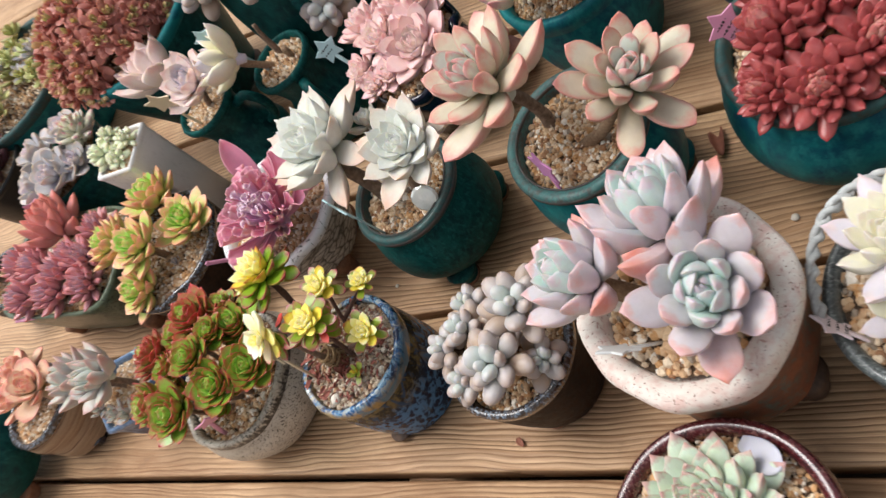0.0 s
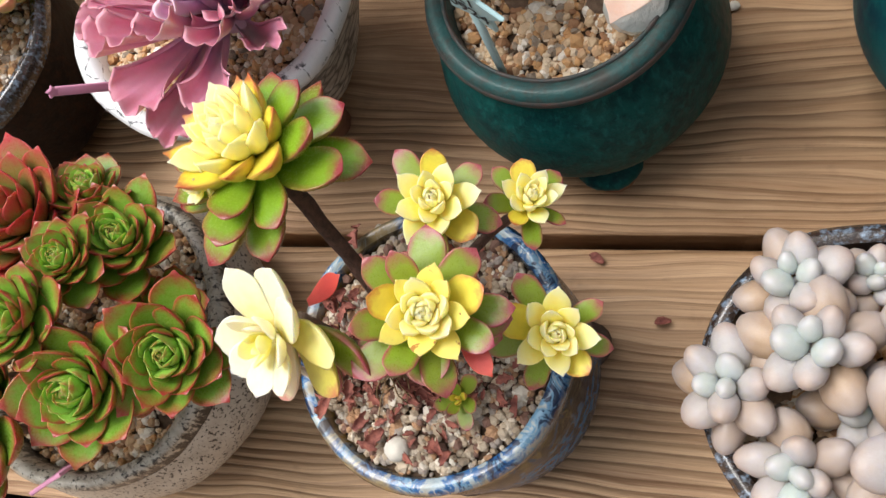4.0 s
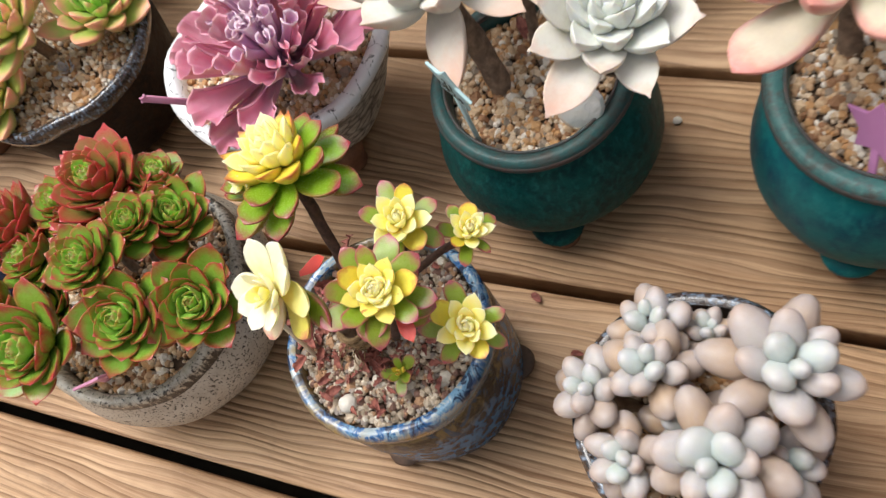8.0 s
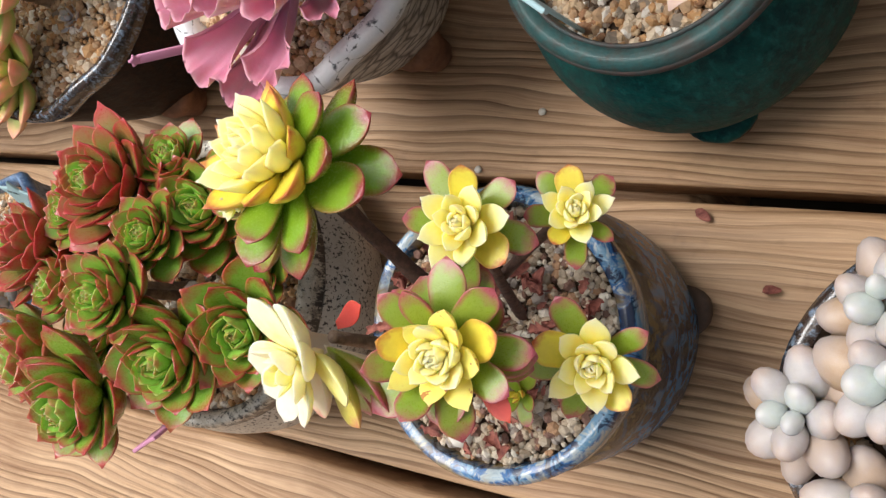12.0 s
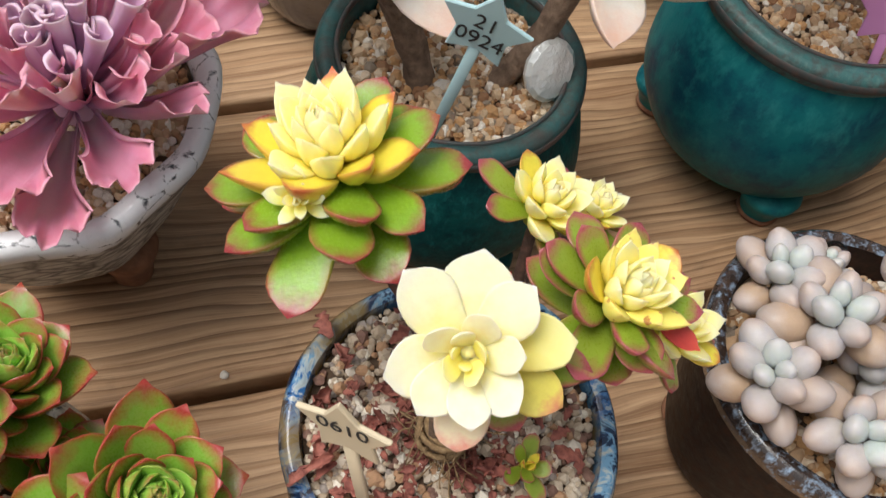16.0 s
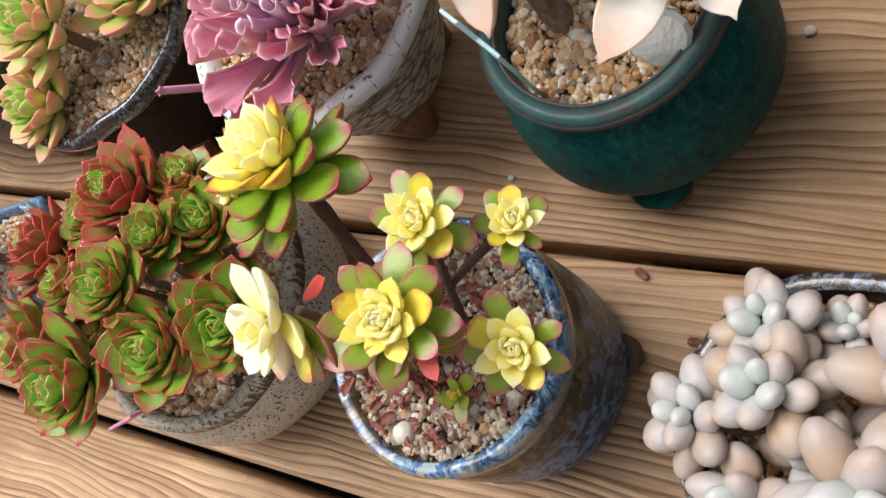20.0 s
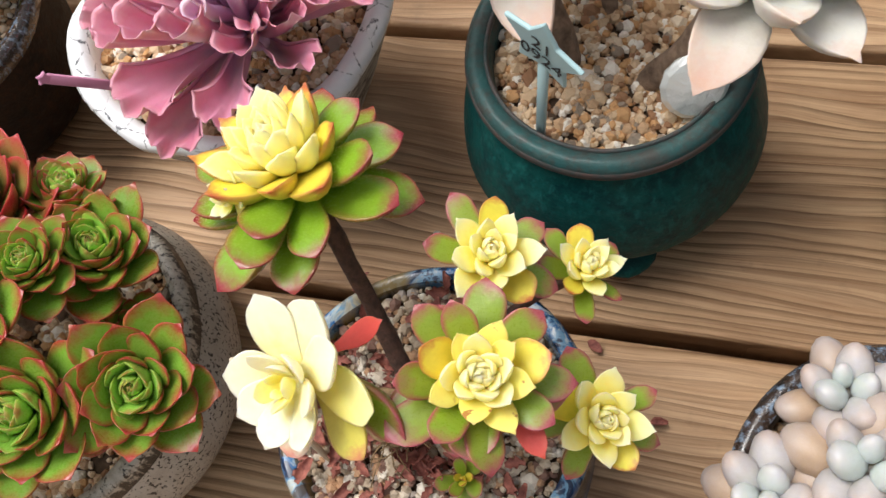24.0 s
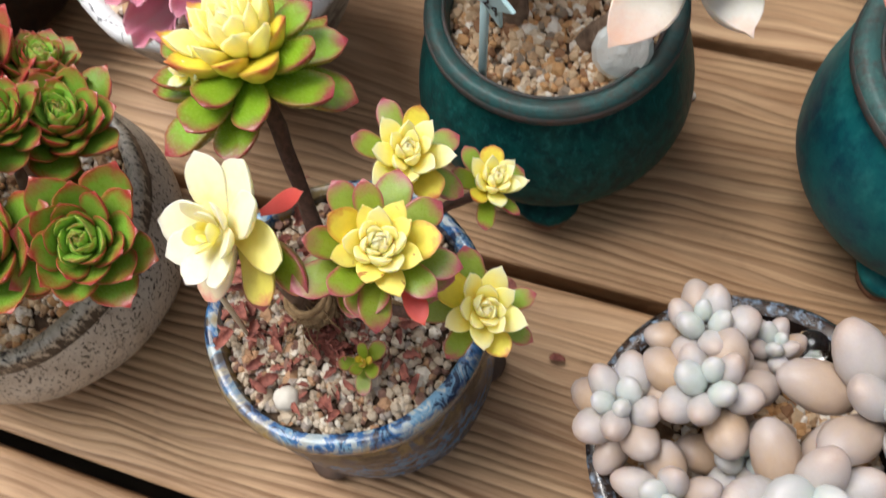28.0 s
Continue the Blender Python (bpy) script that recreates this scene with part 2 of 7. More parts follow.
def leaf_material(name, body, tip, edge=None, start=0.72, edge_amount=0.6, rough=0.5, base=None, patch=None, spread=0.12, farina=0.0, sss=0.25, mottle=0.35, edge_from=0.32):
    """A fleshy leaf: body colour that runs to a tip colour along the leaf and an edge colour to its sides and underside."""
    n = Nodes(name)
    u, e = n.attribute("along"), n.attribute("edge")
    r = n.random()
    shift = n.tree.nodes.new("ShaderNodeVectorMath")
    n.put(shift.inputs[0], n.local())
    n.put(shift.inputs[1], n.add("ShaderNodeCombineXYZ", X=n.ramp(r, 0, 1, 0, 37), Y=n.ramp(r, 0, 1, 0, 61), Z=n.ramp(r, 0, 1, 5, 22)).outputs[0])
    p = shift.outputs[0]
    cloud = n.noise(p, 3.0, 4.0, 0.6)
    blotch = n.noise(p, 9.0, 4.0, 0.65)
    grain = n.noise(p, 34.0, 4.0, 0.7)
    u2 = n.math("ADD", u, n.ramp(cloud, 0.3, 0.7, -0.09, 0.09))
    color = body if base is None else n.mix(n.ramp(u2, 0.1, 0.6), base, body)
    color = n.mix(n.ramp(cloud, 0.35, 0.7, 0, 0.6), color, tuple(min(0.95, c * 1.25) for c in body))
    color = n.mix(n.ramp(blotch, 0.5, 0.72, 0, mottle), color, tuple(c * k for c, k in zip(body, (0.80, 0.72, 0.62))))
    color = n.mix(n.ramp(n.math("ADD", u2, n.ramp(blotch, 0.3, 0.7, -0.04, 0.04)), start, 1.04, 0, 0.95), color, tip)
    if edge:
        rim = n.math("ADD", e, n.ramp(cloud, 0.3, 0.7, -0.16, 0.14))
        rim = n.math("ADD", rim, n.ramp(blotch, 0.3, 0.7, -0.05, 0.05))
        color = n.mix(n.math("MULTIPLY", n.ramp(rim, 0.42, 0.95, 0, edge_amount), n.ramp(u, edge_from, edge_from + 0.6)), color, edge)
    if patch:
        color = n.mix(n.math("MULTIPLY", n.ramp(n.noise(p, 4.6, 3.0), 0.62, 0.66, 0, 0.85), n.ramp(u, 0.45, 0.7)), color, patch)
    if farina:
        color = n.mix(n.ramp(grain, 0.40, 0.70, 0, farina), color, (0.70, 0.71, 0.70))
        color = n.mix(n.ramp(blotch, 0.56, 0.74, 0, farina), color, (0.66, 0.68, 0.68))
    color = n.mix(n.ramp(grain, 0.62, 0.76, 0, 0.6 * mottle), color, tuple(c * 0.55 for c in body))
    color = n.mix(n.ramp(r, 0, 1, 0, spread), color, tip)
    n.bump(n.math("ADD", n.math("MULTIPLY", grain, 0.5), n.math("MULTIPLY", blotch, 0.8)), 0.09, 0.02)
    return n.done(color, n.ramp(grain, 0.3, 0.7, rough - 0.08, rough + 0.10), 0.0, 0.0, sss)


def ribbed_material(name, a, b, c):
    """Rough clay scored with uneven horizontal lines."""
    n = Nodes(name)
    p = n.position()
    lines = n.noise(n.scaled(p, (9, 9, 330)), 1.0, 4.0, 0.6, 0.3)
    grain = n.noise(p, 700.0, 4.0, 0.65)
    color = n.mix(n.ramp(lines, 0.40, 0.60), a, b)
    color = n.mix(n.ramp(lines, 0.60, 0.68, 0, 0.9), color, c)
    color = n.mix(n.ramp(grain, 0.5, 0.75, 0, 0.5), color, c)
    n.bump(n.math("SUBTRACT", 1.0, lines), 0.9, 0.003)
    return n.done(color, 0.8)


def plain_material(name, a, b, scale=60.0, rough=0.6, coat=0.0, metal=0.0, depth=0.0006, stretch=(1, 1, 1)):
    n = Nodes(name)
    p = n.scaled(n.local(), stretch)
    cloud = n.noise(p, scale, 5.0, 0.65)
    n.bump(cloud, 0.5, depth)
    return n.done(n.mix(n.ramp(cloud, 0.35, 0.68), a, b), rough, coat, metal)


GREY_TONES = ((0.0, (0.44, 0.35, 0.25)), (0.20, (0.56, 0.46, 0.34)), (0.38, (0.66, 0.57, 0.45)), (0.50, (0.22, 0.12, 0.09)), (0.66, (0.46, 0.27, 0.15)), (0.80, (0.36, 0.31, 0.27)), (0.90, (0.76, 0.70, 0.59)))


def gravel_material(name="mixed_grit", given=None):
    n = Nodes(name)
    r = n.island()
    ramp = n.tree.nodes.new("ShaderNodeValToRGB")
    tones = ((0.0, (0.54, 0.35, 0.20)), (0.20, (0.66, 0.48, 0.30)), (0.38, (0.76, 0.62, 0.45)), (0.54, (0.33, 0.17, 0.085)), (0.64, (0.60, 0.34, 0.15)), (0.82, (0.31, 0.25, 0.19)), (0.88, (0.88, 0.82, 0.72)))
    tones = given or tones
    ramp.color_ramp.interpolation = "CONSTANT"
    ramp.color_ramp.elements[1].position = tones[1][0]
    for e, (at, c) in zip(ramp.color_ramp.elements, tones):
        e.color = (*c, 1)
    for at, c in tones[2:]:
        ramp.color_ramp.elements.new(at).color = (*c, 1)
    n.put(ramp.inputs[0], r)
    grain = n.noise(n.position(), 1400.0, 3.0)
    n.bump(grain, 0.5, 0.0004)
    return n.done(n.mix(n.ramp(grain, 0.35, 0.7, 0, 0.14), ramp.outputs[0], (0.24, 0.15, 0.09)), 0.85)


WOOD = wood_material()
GRIT = gravel_material()
GREY_GRIT = gravel_material("grey_and_cream_grit", GREY_TONES)
SOIL = plain_material("dark_potting_soil", (0.05, 0.03, 0.018), (0.12, 0.075, 0.045), 300.0, 0.95)
EARTH = plain_material("bare_earth", (0.05, 0.04, 0.03), (0.09, 0.07, 0.05), 6.0, 0.95)
TEAL = glaze_material("teal_matt_glaze", (0.0050, 0.072, 0.066), (0.003, 0.030, 0.034), (0.016, 0.130, 0.118), 52.0, 0.46, 0.02, amount=0.85, gloss=0.12)
TEAL_BLUE = glaze_material("teal_blue_glaze", (0.009, 0.150, 0.158), (0.005, 0.048, 0.086), (0.030, 0.25, 0.24), 18.0, 0.44, 0.03, amount=0.7, gloss=0.15)
TEAL_DARK = glaze_material("dark_teal_glaze", (0.008, 0.072, 0.068), (0.005, 0.032, 0.038), (0.020, 0.120, 0.110), 30.0, 0.44, 0.03, amount=0.85, gloss=0.12)
TEAL_RIM = glaze_material("worn_teal_rim", (0.022, 0.085, 0.084), (0.055, 0.050, 0.044), (0.055, 0.13, 0.12), 60.0, 0.48, 0.1, amount=0.6, gloss=0.3)
TEAL_RIM_PALE = glaze_material("pale_worn_teal_rim", (0.050, 0.150, 0.145), (0.075, 0.055, 0.048), (0.12, 0.22, 0.20), 60.0, 0.48, 0.1, amount=0.7, gloss=0.3)
TEAL_CRAZE = glaze_material("crazed_teal_glaze", (0.008, 0.100, 0.115), (0.004, 0.040, 0.058), (0.02, 0.18, 0.19), 30.0, 0.35, 0.2, crack=((0.002, 0.018, 0.024), 150.0, 0.05))
RIM_EDGE = plain_material("bare_brown_rim_line", (0.085, 0.055, 0.048), (0.028, 0.055, 0.055), 260.0, 0.6)
CLAY = plain_material("fired_red_clay", (0.30, 0.14, 0.075), (0.17, 0.075, 0.04), 160.0, 0.8)
DARK_CLAY = plain_material("dark_brown_clay", (0.11, 0.06, 0.035), (0.05, 0.028, 0.018), 160.0, 0.65)
CREAM = glaze_material("cream_speckled_glaze", (0.54, 0.495, 0.415), (0.42, 0.37, 0.30), (0.60, 0.565, 0.49), 30.0, 0.42, 0.15, speckle=(0.045, 0.034, 0.026), dense=0.028, speck=720.0, band=(0.0455, 0.0585, (0.026, 0.022, 0.018)))
CREAM_RIM = glaze_material("cream_rim_with_dark_band", (0.56, 0.52, 0.43), (0.30, 0.26, 0.20), (0.62, 0.59, 0.52), 60.0, 0.35, 0.3, speckle=(0.03, 0.025, 0.02), dense=0.01, band=(0.0605, 0.0500, (0.03, 0.026, 0.022)))
BLUE_GLAZE = running_blue_glaze("blue_spotted_glaze", 0.042, 0.057)
BLUE_RIM = streaked_rim("blue_and_ochre_rim_glaze", 0.0748, 0.0768)
BROWN_GLAZE = glaze_material("dark_brown_glaze", (0.024, 0.014, 0.010), (0.008, 0.006, 0.007), (0.075, 0.032, 0.018), 45.0, 0.5, 0.03, gloss=0.12)
BROWN_RIM = glaze_material("brown_blue_rim_glaze", (0.045, 0.028, 0.02), (0.015, 0.012, 0.012), (0.26, 0.36, 0.48), 60.0, 0.16, 0.8, amount=0.95)
WHITE_CRACK = glaze_material("white_crackled_glaze", (0.90, 0.915, 0.93), (0.86, 0.88, 0.905), (0.93, 0.94, 0.945), 50.0, 0.32, 0.25, crack=((0.07, 0.08, 0.09), 85.0, 0.045))
GREY_CRACK = glaze_material("grey_peeling_glaze", (0.60, 0.58, 0.53), (0.38, 0.34, 0.28), (0.70, 0.69, 0.65), 34.0, 0.5, 0.1, crack=((0.05, 0.04, 0.034), 110.0, 0.20), amount=0.8)
GREEN_SPECK = glaze_material("olive_green_speckled_glaze", (0.10, 0.135, 0.085), (0.05, 0.075, 0.045), (0.17, 0.20, 0.13), 35.0, 0.38, 0.3, speckle=(0.016, 0.014, 0.01), dense=0.02, gloss=0.3)
WHITE_CHINA = glaze_material("smooth_white_china", (0.85, 0.85, 0.84), (0.82, 0.82, 0.81), (0.87, 0.87, 0.86), 30.0, 0.3, 0.2)
HEX_BLUE = layered_glaze("running_cobalt_glaze", (0.020, 0.045, 0.13), (0.17, 0.27, 0.41), 0.026, 0.052, 0.35, 0.2, (0.006, 0.010, 0.032))
HEX_RIM = glaze_material("pale_blue_rim_glaze", (0.13, 0.23, 0.40), (0.03, 0.07, 0.16), (0.32, 0.42, 0.52), 90.0, 0.3, 0.2)
STRIPED = ribbed_material("ribbed_tan_clay", (0.42, 0.30, 0.19), (0.28, 0.17, 0.10), (0.06, 0.036, 0.024))
ROUGH_WHITE = glaze_material("pitted_white_stoneware", (0.70, 0.65, 0.59), (0.62, 0.42, 0.37), (0.76, 0.72, 0.67), 40.0, 0.85, 0.0, speckle=(0.20, 0.10, 0.07), dense=-0.035, crack=((0.48, 0.30, 0.26), 60.0, 0.02))
RUST_GREEN = glaze_material("rust_and_teal_slip", (0.17, 0.075, 0.045), (0.28, 0.085, 0.035), (0.10, 0.19, 0.175), 26.0, 0.5, 0.1, amount=0.8, gloss=0.2)
MAROON = glaze_material("glossy_maroon_glaze", (0.075, 0.010, 0.014), (0.03, 0.006, 0.008), (0.16, 0.035, 0.035), 45.0, 0.22, 0.7, speckle=(0.20, 0.10, 0.09))
RING_GLAZE = glaze_material("dark_grey_blue_glaze", (0.10, 0.12, 0.12), (0.03, 0.035, 0.035), (0.42, 0.46, 0.45), 70.0, 0.35, 0.4, amount=0.7)
NAVY = glaze_material("glossy_navy_glaze", (0.008, 0.010, 0.028), (0.004, 0.004, 0.008), (0.02, 0.03, 0.10), 40.0, 0.15, 0.8)
COBALT = glaze_material("dark_cobalt_glaze", (0.005, 0.012, 0.065), (0.003, 0.006, 0.02), (0.012, 0.03, 0.11), 24.0, 0.25, 0.4)
PURPLE = glaze_material("aubergine_glaze", (0.022, 0.010, 0.016), (0.010, 0.006, 0.009), (0.05, 0.02, 0.035), 30.0, 0.3, 0.4)
OLIVE_DARK = glaze_material("dark_olive_carved_glaze", (0.02, 0.045, 0.035), (0.05, 0.022, 0.012), (0.03, 0.085, 0.07), 28.0, 0.3, 0.5)
CORAL_CLAY = glaze_material("coral_pink_slip", (0.88, 0.42, 0.36), (0.78, 0.32, 0.27), (0.90, 0.52, 0.45), 60.0, 0.5, 0.1)
BLACK_POT = glaze_material("black_plastic", (0.010, 0.011, 0.012), (0.006, 0.006, 0.007), (0.02, 0.02, 0.022), 40.0, 0.4, 0.0)
STEM = plain_material("woody_brown_stem", (0.28, 0.19, 0.13), (0.11, 0.07, 0.045), 260.0, 0.85, 0.0, 0.0, 0.003)
STEM_RED = plain_material("dark_reddish_stem", (0.13, 0.065, 0.045), (0.05, 0.028, 0.02), 500.0, 0.75, 0.0, 0.0, 0.002)
STEM_PALE = plain_material("pale_tan_stem", (0.34, 0.23, 0.14), (0.20, 0.12, 0.07), 500.0, 0.8, 0.0, 0.0, 0.002)
FIBRE = plain_material("jute_fibre", (0.33, 0.22, 0.11), (0.18, 0.11, 0.05), 900.0, 0.9)
TAG_PINK = plain_material("pink_plastic", (0.66, 0.30, 0.45), (0.62, 0.27, 0.41), 30.0, 0.45)
TAG_LILAC = plain_material("lilac_pink_plastic", (0.56, 0.24, 0.47), (0.52, 0.21, 0.43), 30.0, 0.45)
TAG_BLUE = plain_material("pale_blue_plastic", (0.42, 0.61, 0.64), (0.39, 0.57, 0.60), 30.0, 0.45)
TAG_CREAM = plain_material("cream_plastic", (0.70, 0.60, 0.42), (0.66, 0.56, 0.39), 30.0, 0.45)
TAG_SHELL = plain_material("pinkish_white_plastic", (0.78, 0.66, 0.68), (0.74, 0.62, 0.64), 30.0, 0.45)
TAG_WHITE = plain_material("white_plastic", (0.68, 0.70, 0.70), (0.63, 0.66, 0.66), 30.0, 0.45)
INK = plain_material("black_ink", (0.02, 0.02, 0.022), (0.03, 0.03, 0.03), 200.0, 0.7)
WHITE_STONE = plain_material("white_pebble", (0.72, 0.68, 0.60), (0.58, 0.53, 0.45), 120.0, 0.7)
DRY_RED = plain_material("dried_red_leaf", (0.40, 0.14, 0.10), (0.14, 0.035, 0.028), 420.0, 0.75)
DRY_BROWN = plain_material("dried_brown_leaf", (0.26, 0.09, 0.05), (0.15, 0.05, 0.03), 90.0, 0.7)
ROPE = plain_material("twisted_white_rope", (0.55, 0.57, 0.56), (0.35, 0.37, 0.37), 300.0, 0.85)
GLASS_BEAD = Nodes("clear_glass")
GLASS_BEAD.put(GLASS_BEAD.out.inputs["Transmission Weight"], 1.0)
GLASS_BEAD = GLASS_BEAD.done((0.92, 0.95, 0.93), 0.03)
SILVER_GLASS = plain_material("silvery_mirrored_glass", (0.94, 0.96, 0.93), (0.86, 0.90, 0.86), 160.0, 0.18, 0.9, 0.5, 0.0020)


# ---- mesh helpers ----
def part(name, bm, material, parent, label=""):
    """Links a bmesh as one smooth mesh object under a thing or a part."""
    mesh = bpy.data.meshes.new(name)
    if isinstance(bm, tuple):
        mesh.from_pydata([tuple(v) for v in bm[0]], [], bm[1])
    else:
        bmesh.ops.recalc_face_normals(bm, faces=bm.faces)
        bm.to_mesh(mesh)
        bm.free()
    mesh.polygons.foreach_set("use_smooth", [True] * len(mesh.polygons))
    mesh.materials.append(material)
    ob = new(name, mesh)
    ob.parent = parent
    return tagged(ob, label)


def thing(name, at, label, category, group="", kind=""):
    ob = new(name)
    ob.location = at
    ob.empty_display_size = 0.02
    return tagged(ob, label, category, group, kind)


def round_shape(a):
    return 1.0


def polygon(sides, turn, sharp=1.0):
    """A factor on the radius that turns a circle into a polygon with slightly soft corners."""
    step = 2 * math.pi / sides

    def factor(a):
        k = (a - turn) % step - step / 2
        return min(math.cos(step / 2) / math.cos(k) * 1.0, 0.985) * sharp
    return factor


def lathe(profile, seg=56, shape=round_shape, wobble=0.0, seed=0.0, tilt=0.0, closed=False):
    """A turned form from (radius, height) pairs; wobble makes it hand-thrown, tilt makes its top uneven."""
    verts, faces = [], []
    for r, z in profile:
        for k in range(seg):
            a = 2 * math.pi * k / seg
            w = 1 + wobble * noise.noise((2.1 * math.cos(a) + seed, 2.1 * math.sin(a), z * 30 + seed)) if wobble else 1.0
            dz = tilt * noise.noise((1.7 * math.cos(a) + seed * 2, 1.7 * math.sin(a), 5.0)) * (z / max(profile[-1][1], 0.01)) if tilt else 0.0
            q = r * w * shape(a)
            verts.append((q * math.cos(a), q * math.sin(a), z + dz))
    rows = len(profile)
    for i in range(rows if closed else rows - 1):
        j = (i + 1) % rows
        for k in range(seg):
            m = (k + 1) % seg
            faces.append((i * seg + k, i * seg + m, j * seg + m, j * seg + k))
    if not closed and profile[0][0] < 0.001:
        faces.append(tuple(range(seg))[::-1])
    if not closed and profile[-1][0] < 0.001:
        faces.append(tuple((rows - 1) * seg + k for k in range(seg)))
    return verts, faces


def smooth_profile(points, steps=4):
    """Rounds a rough profile by Catmull-Rom steps."""
    out = []
    pts = [points[0], *points, points[-1]]
    for i in range(1, len(pts) - 2):
        p0, p1, p2, p3 = (Vector(p) for p in pts[i - 1:i + 3])
        for s in range(steps):
            t = s / steps
            q = 0.5 * (2 * p1 + (p2 - p0) * t + (2 * p0 - 5 * p1 + 4 * p2 - p3) * t * t + (3 * p1 - p0 - 3 * p2 + p3) * t ** 3)
            out.append((max(q[0], 0.0), q[1]))
    out.append(points[-1])
    return out


def tube(points, radii, sides=10, rough=0.0, steps=5):
    """A bent, tapered stem through the points."""
    pts = [Vector(p) for p in points]
    if isinstance(radii, (int, float)):
        radii = [radii] * len(pts)
    ext = [pts[0] * 2 - pts[1], *pts, pts[-1] * 2 - pts[-2]]
    path, rad = [], []
    for i in range(1, len(ext) - 2):
        p0, p1, p2, p3 = ext[i - 1:i + 3]
        for s in range(steps):
            t = s / steps
            path.append(0.5 * (2 * p1 + (p2 - p0) * t + (2 * p0 - 5 * p1 + 4 * p2 - p3) * t * t + (3 * p1 - p0 - 3 * p2 + p3) * t ** 3))
            rad.append(radii[i - 1] * (1 - t) + radii[i] * t)
    path.append(pts[-1])
    rad.append(radii[-1])
    verts, faces = [], []
    side = Vector((0.31, 0.77, 0.1))
    for i, p in enumerate(path):
        d = (path[min(i + 1, len(path) - 1)] - path[max(i - 1, 0)]).normalized()
        a = d.cross(side).normalized()
        side = a.cross(d).normalized()
        for k in range(sides):
            q = 2 * math.pi * k / sides
            r = rad[i] * (1 + rough * noise.noise(p * 300 + Vector((k, 0, 0))))
            verts.append(p + (a * math.cos(q) + side * math.sin(q)) * r)
    for i in range(len(path) - 1):
        for k in range(sides):
            m = (k + 1) % sides
            faces.append((i * sides + k, i * sides + m, (i + 1) * sides + m, (i + 1) * sides + k))
    faces.append(tuple(range(sides))[::-1])
    faces.append(tuple((len(path) - 1) * sides + k for k in range(sides)))
    return verts, faces




def stone_form():
    bm = bmesh.new()
    bmesh.ops.create_icosphere(bm, subdivisions=1, radius=1)
    v = np.array([x.co[:] for x in bm.verts])
    f = np.array([[x.index for x in face.verts] for face in bm.faces])
    bm.free()
    return v, f


def turns(count, rng):
    """Random turns as an array of matrices."""
    q = rng.normal(size=(count, 4))
    q /= np.linalg.norm(q, axis=1)[:, None]
    w, x, y, z = q.T
    return np.stack([np.stack([1 - 2 * (y * y + z * z), 2 * (x * y - z * w), 2 * (x * z + y * w)], 1), np.stack([2 * (x * y + z * w), 1 - 2 * (x * x + z * z), 2 * (y * z - x * w)], 1), np.stack([2 * (x * z - y * w), 2 * (y * z + x * w), 1 - 2 * (x * x + y * y)], 1)], 1)


def gravel(at, radius, size=0.0013, shape=round_shape, seed=1, dome=0.004, material=None, label="loose beige and brown grit over the potting soil"):
    """Grit heaped over a soil disc: one loose mass. It fills the pot to height at[2]."""
    rng = np.random.default_rng(seed)
    v, f = stone_form()
    count = int(min(2500, 3.4 * radius * radius / (size * size)))
    a, r = rng.uniform(0, 2 * np.pi, count), radius * np.sqrt(rng.uniform(0, 1, count))
    limit = np.array([shape(x) for x in a])
    x, y = r * limit * np.cos(a), r * limit * np.sin(a)
    z = dome * (1 - (r / radius) ** 2) + rng.uniform(-0.3, 0.8, count) * size
    s = size * rng.lognormal(0, 0.28, (count, 1)) * rng.uniform(0.65, 1.15, (count, 3))
    form = v[None] * (1 + rng.uniform(-0.11, 0.11, (count, len(v), 1))) * s[:, None]
    pts = np.einsum("nij,nkj->nki", turns(count, rng), form) + np.stack([x, y, z], 1)[:, None]
    verts = pts.reshape(-1, 3)
    faces = (f[None] + np.arange(count)[:, None, None] * len(v)).reshape(-1, 3)
    mesh = bpy.data.meshes.new("gravel")
    mesh.from_pydata(verts.tolist(), [], faces.tolist())
    mesh.materials.append(material or GRIT)
    ob = new("gravel", mesh)
    ob.location = at
    tagged(ob, label, "gravel", "", "stuff")
    dv, df = lathe([(radius * 1.02, -0.001), (radius * 0.7, dome * 0.35), (radius * 0.3, dome * 0.8), (0.0005, dome)], 40, shape)
    part("soil", (dv, df), SOIL, ob)
    return ob


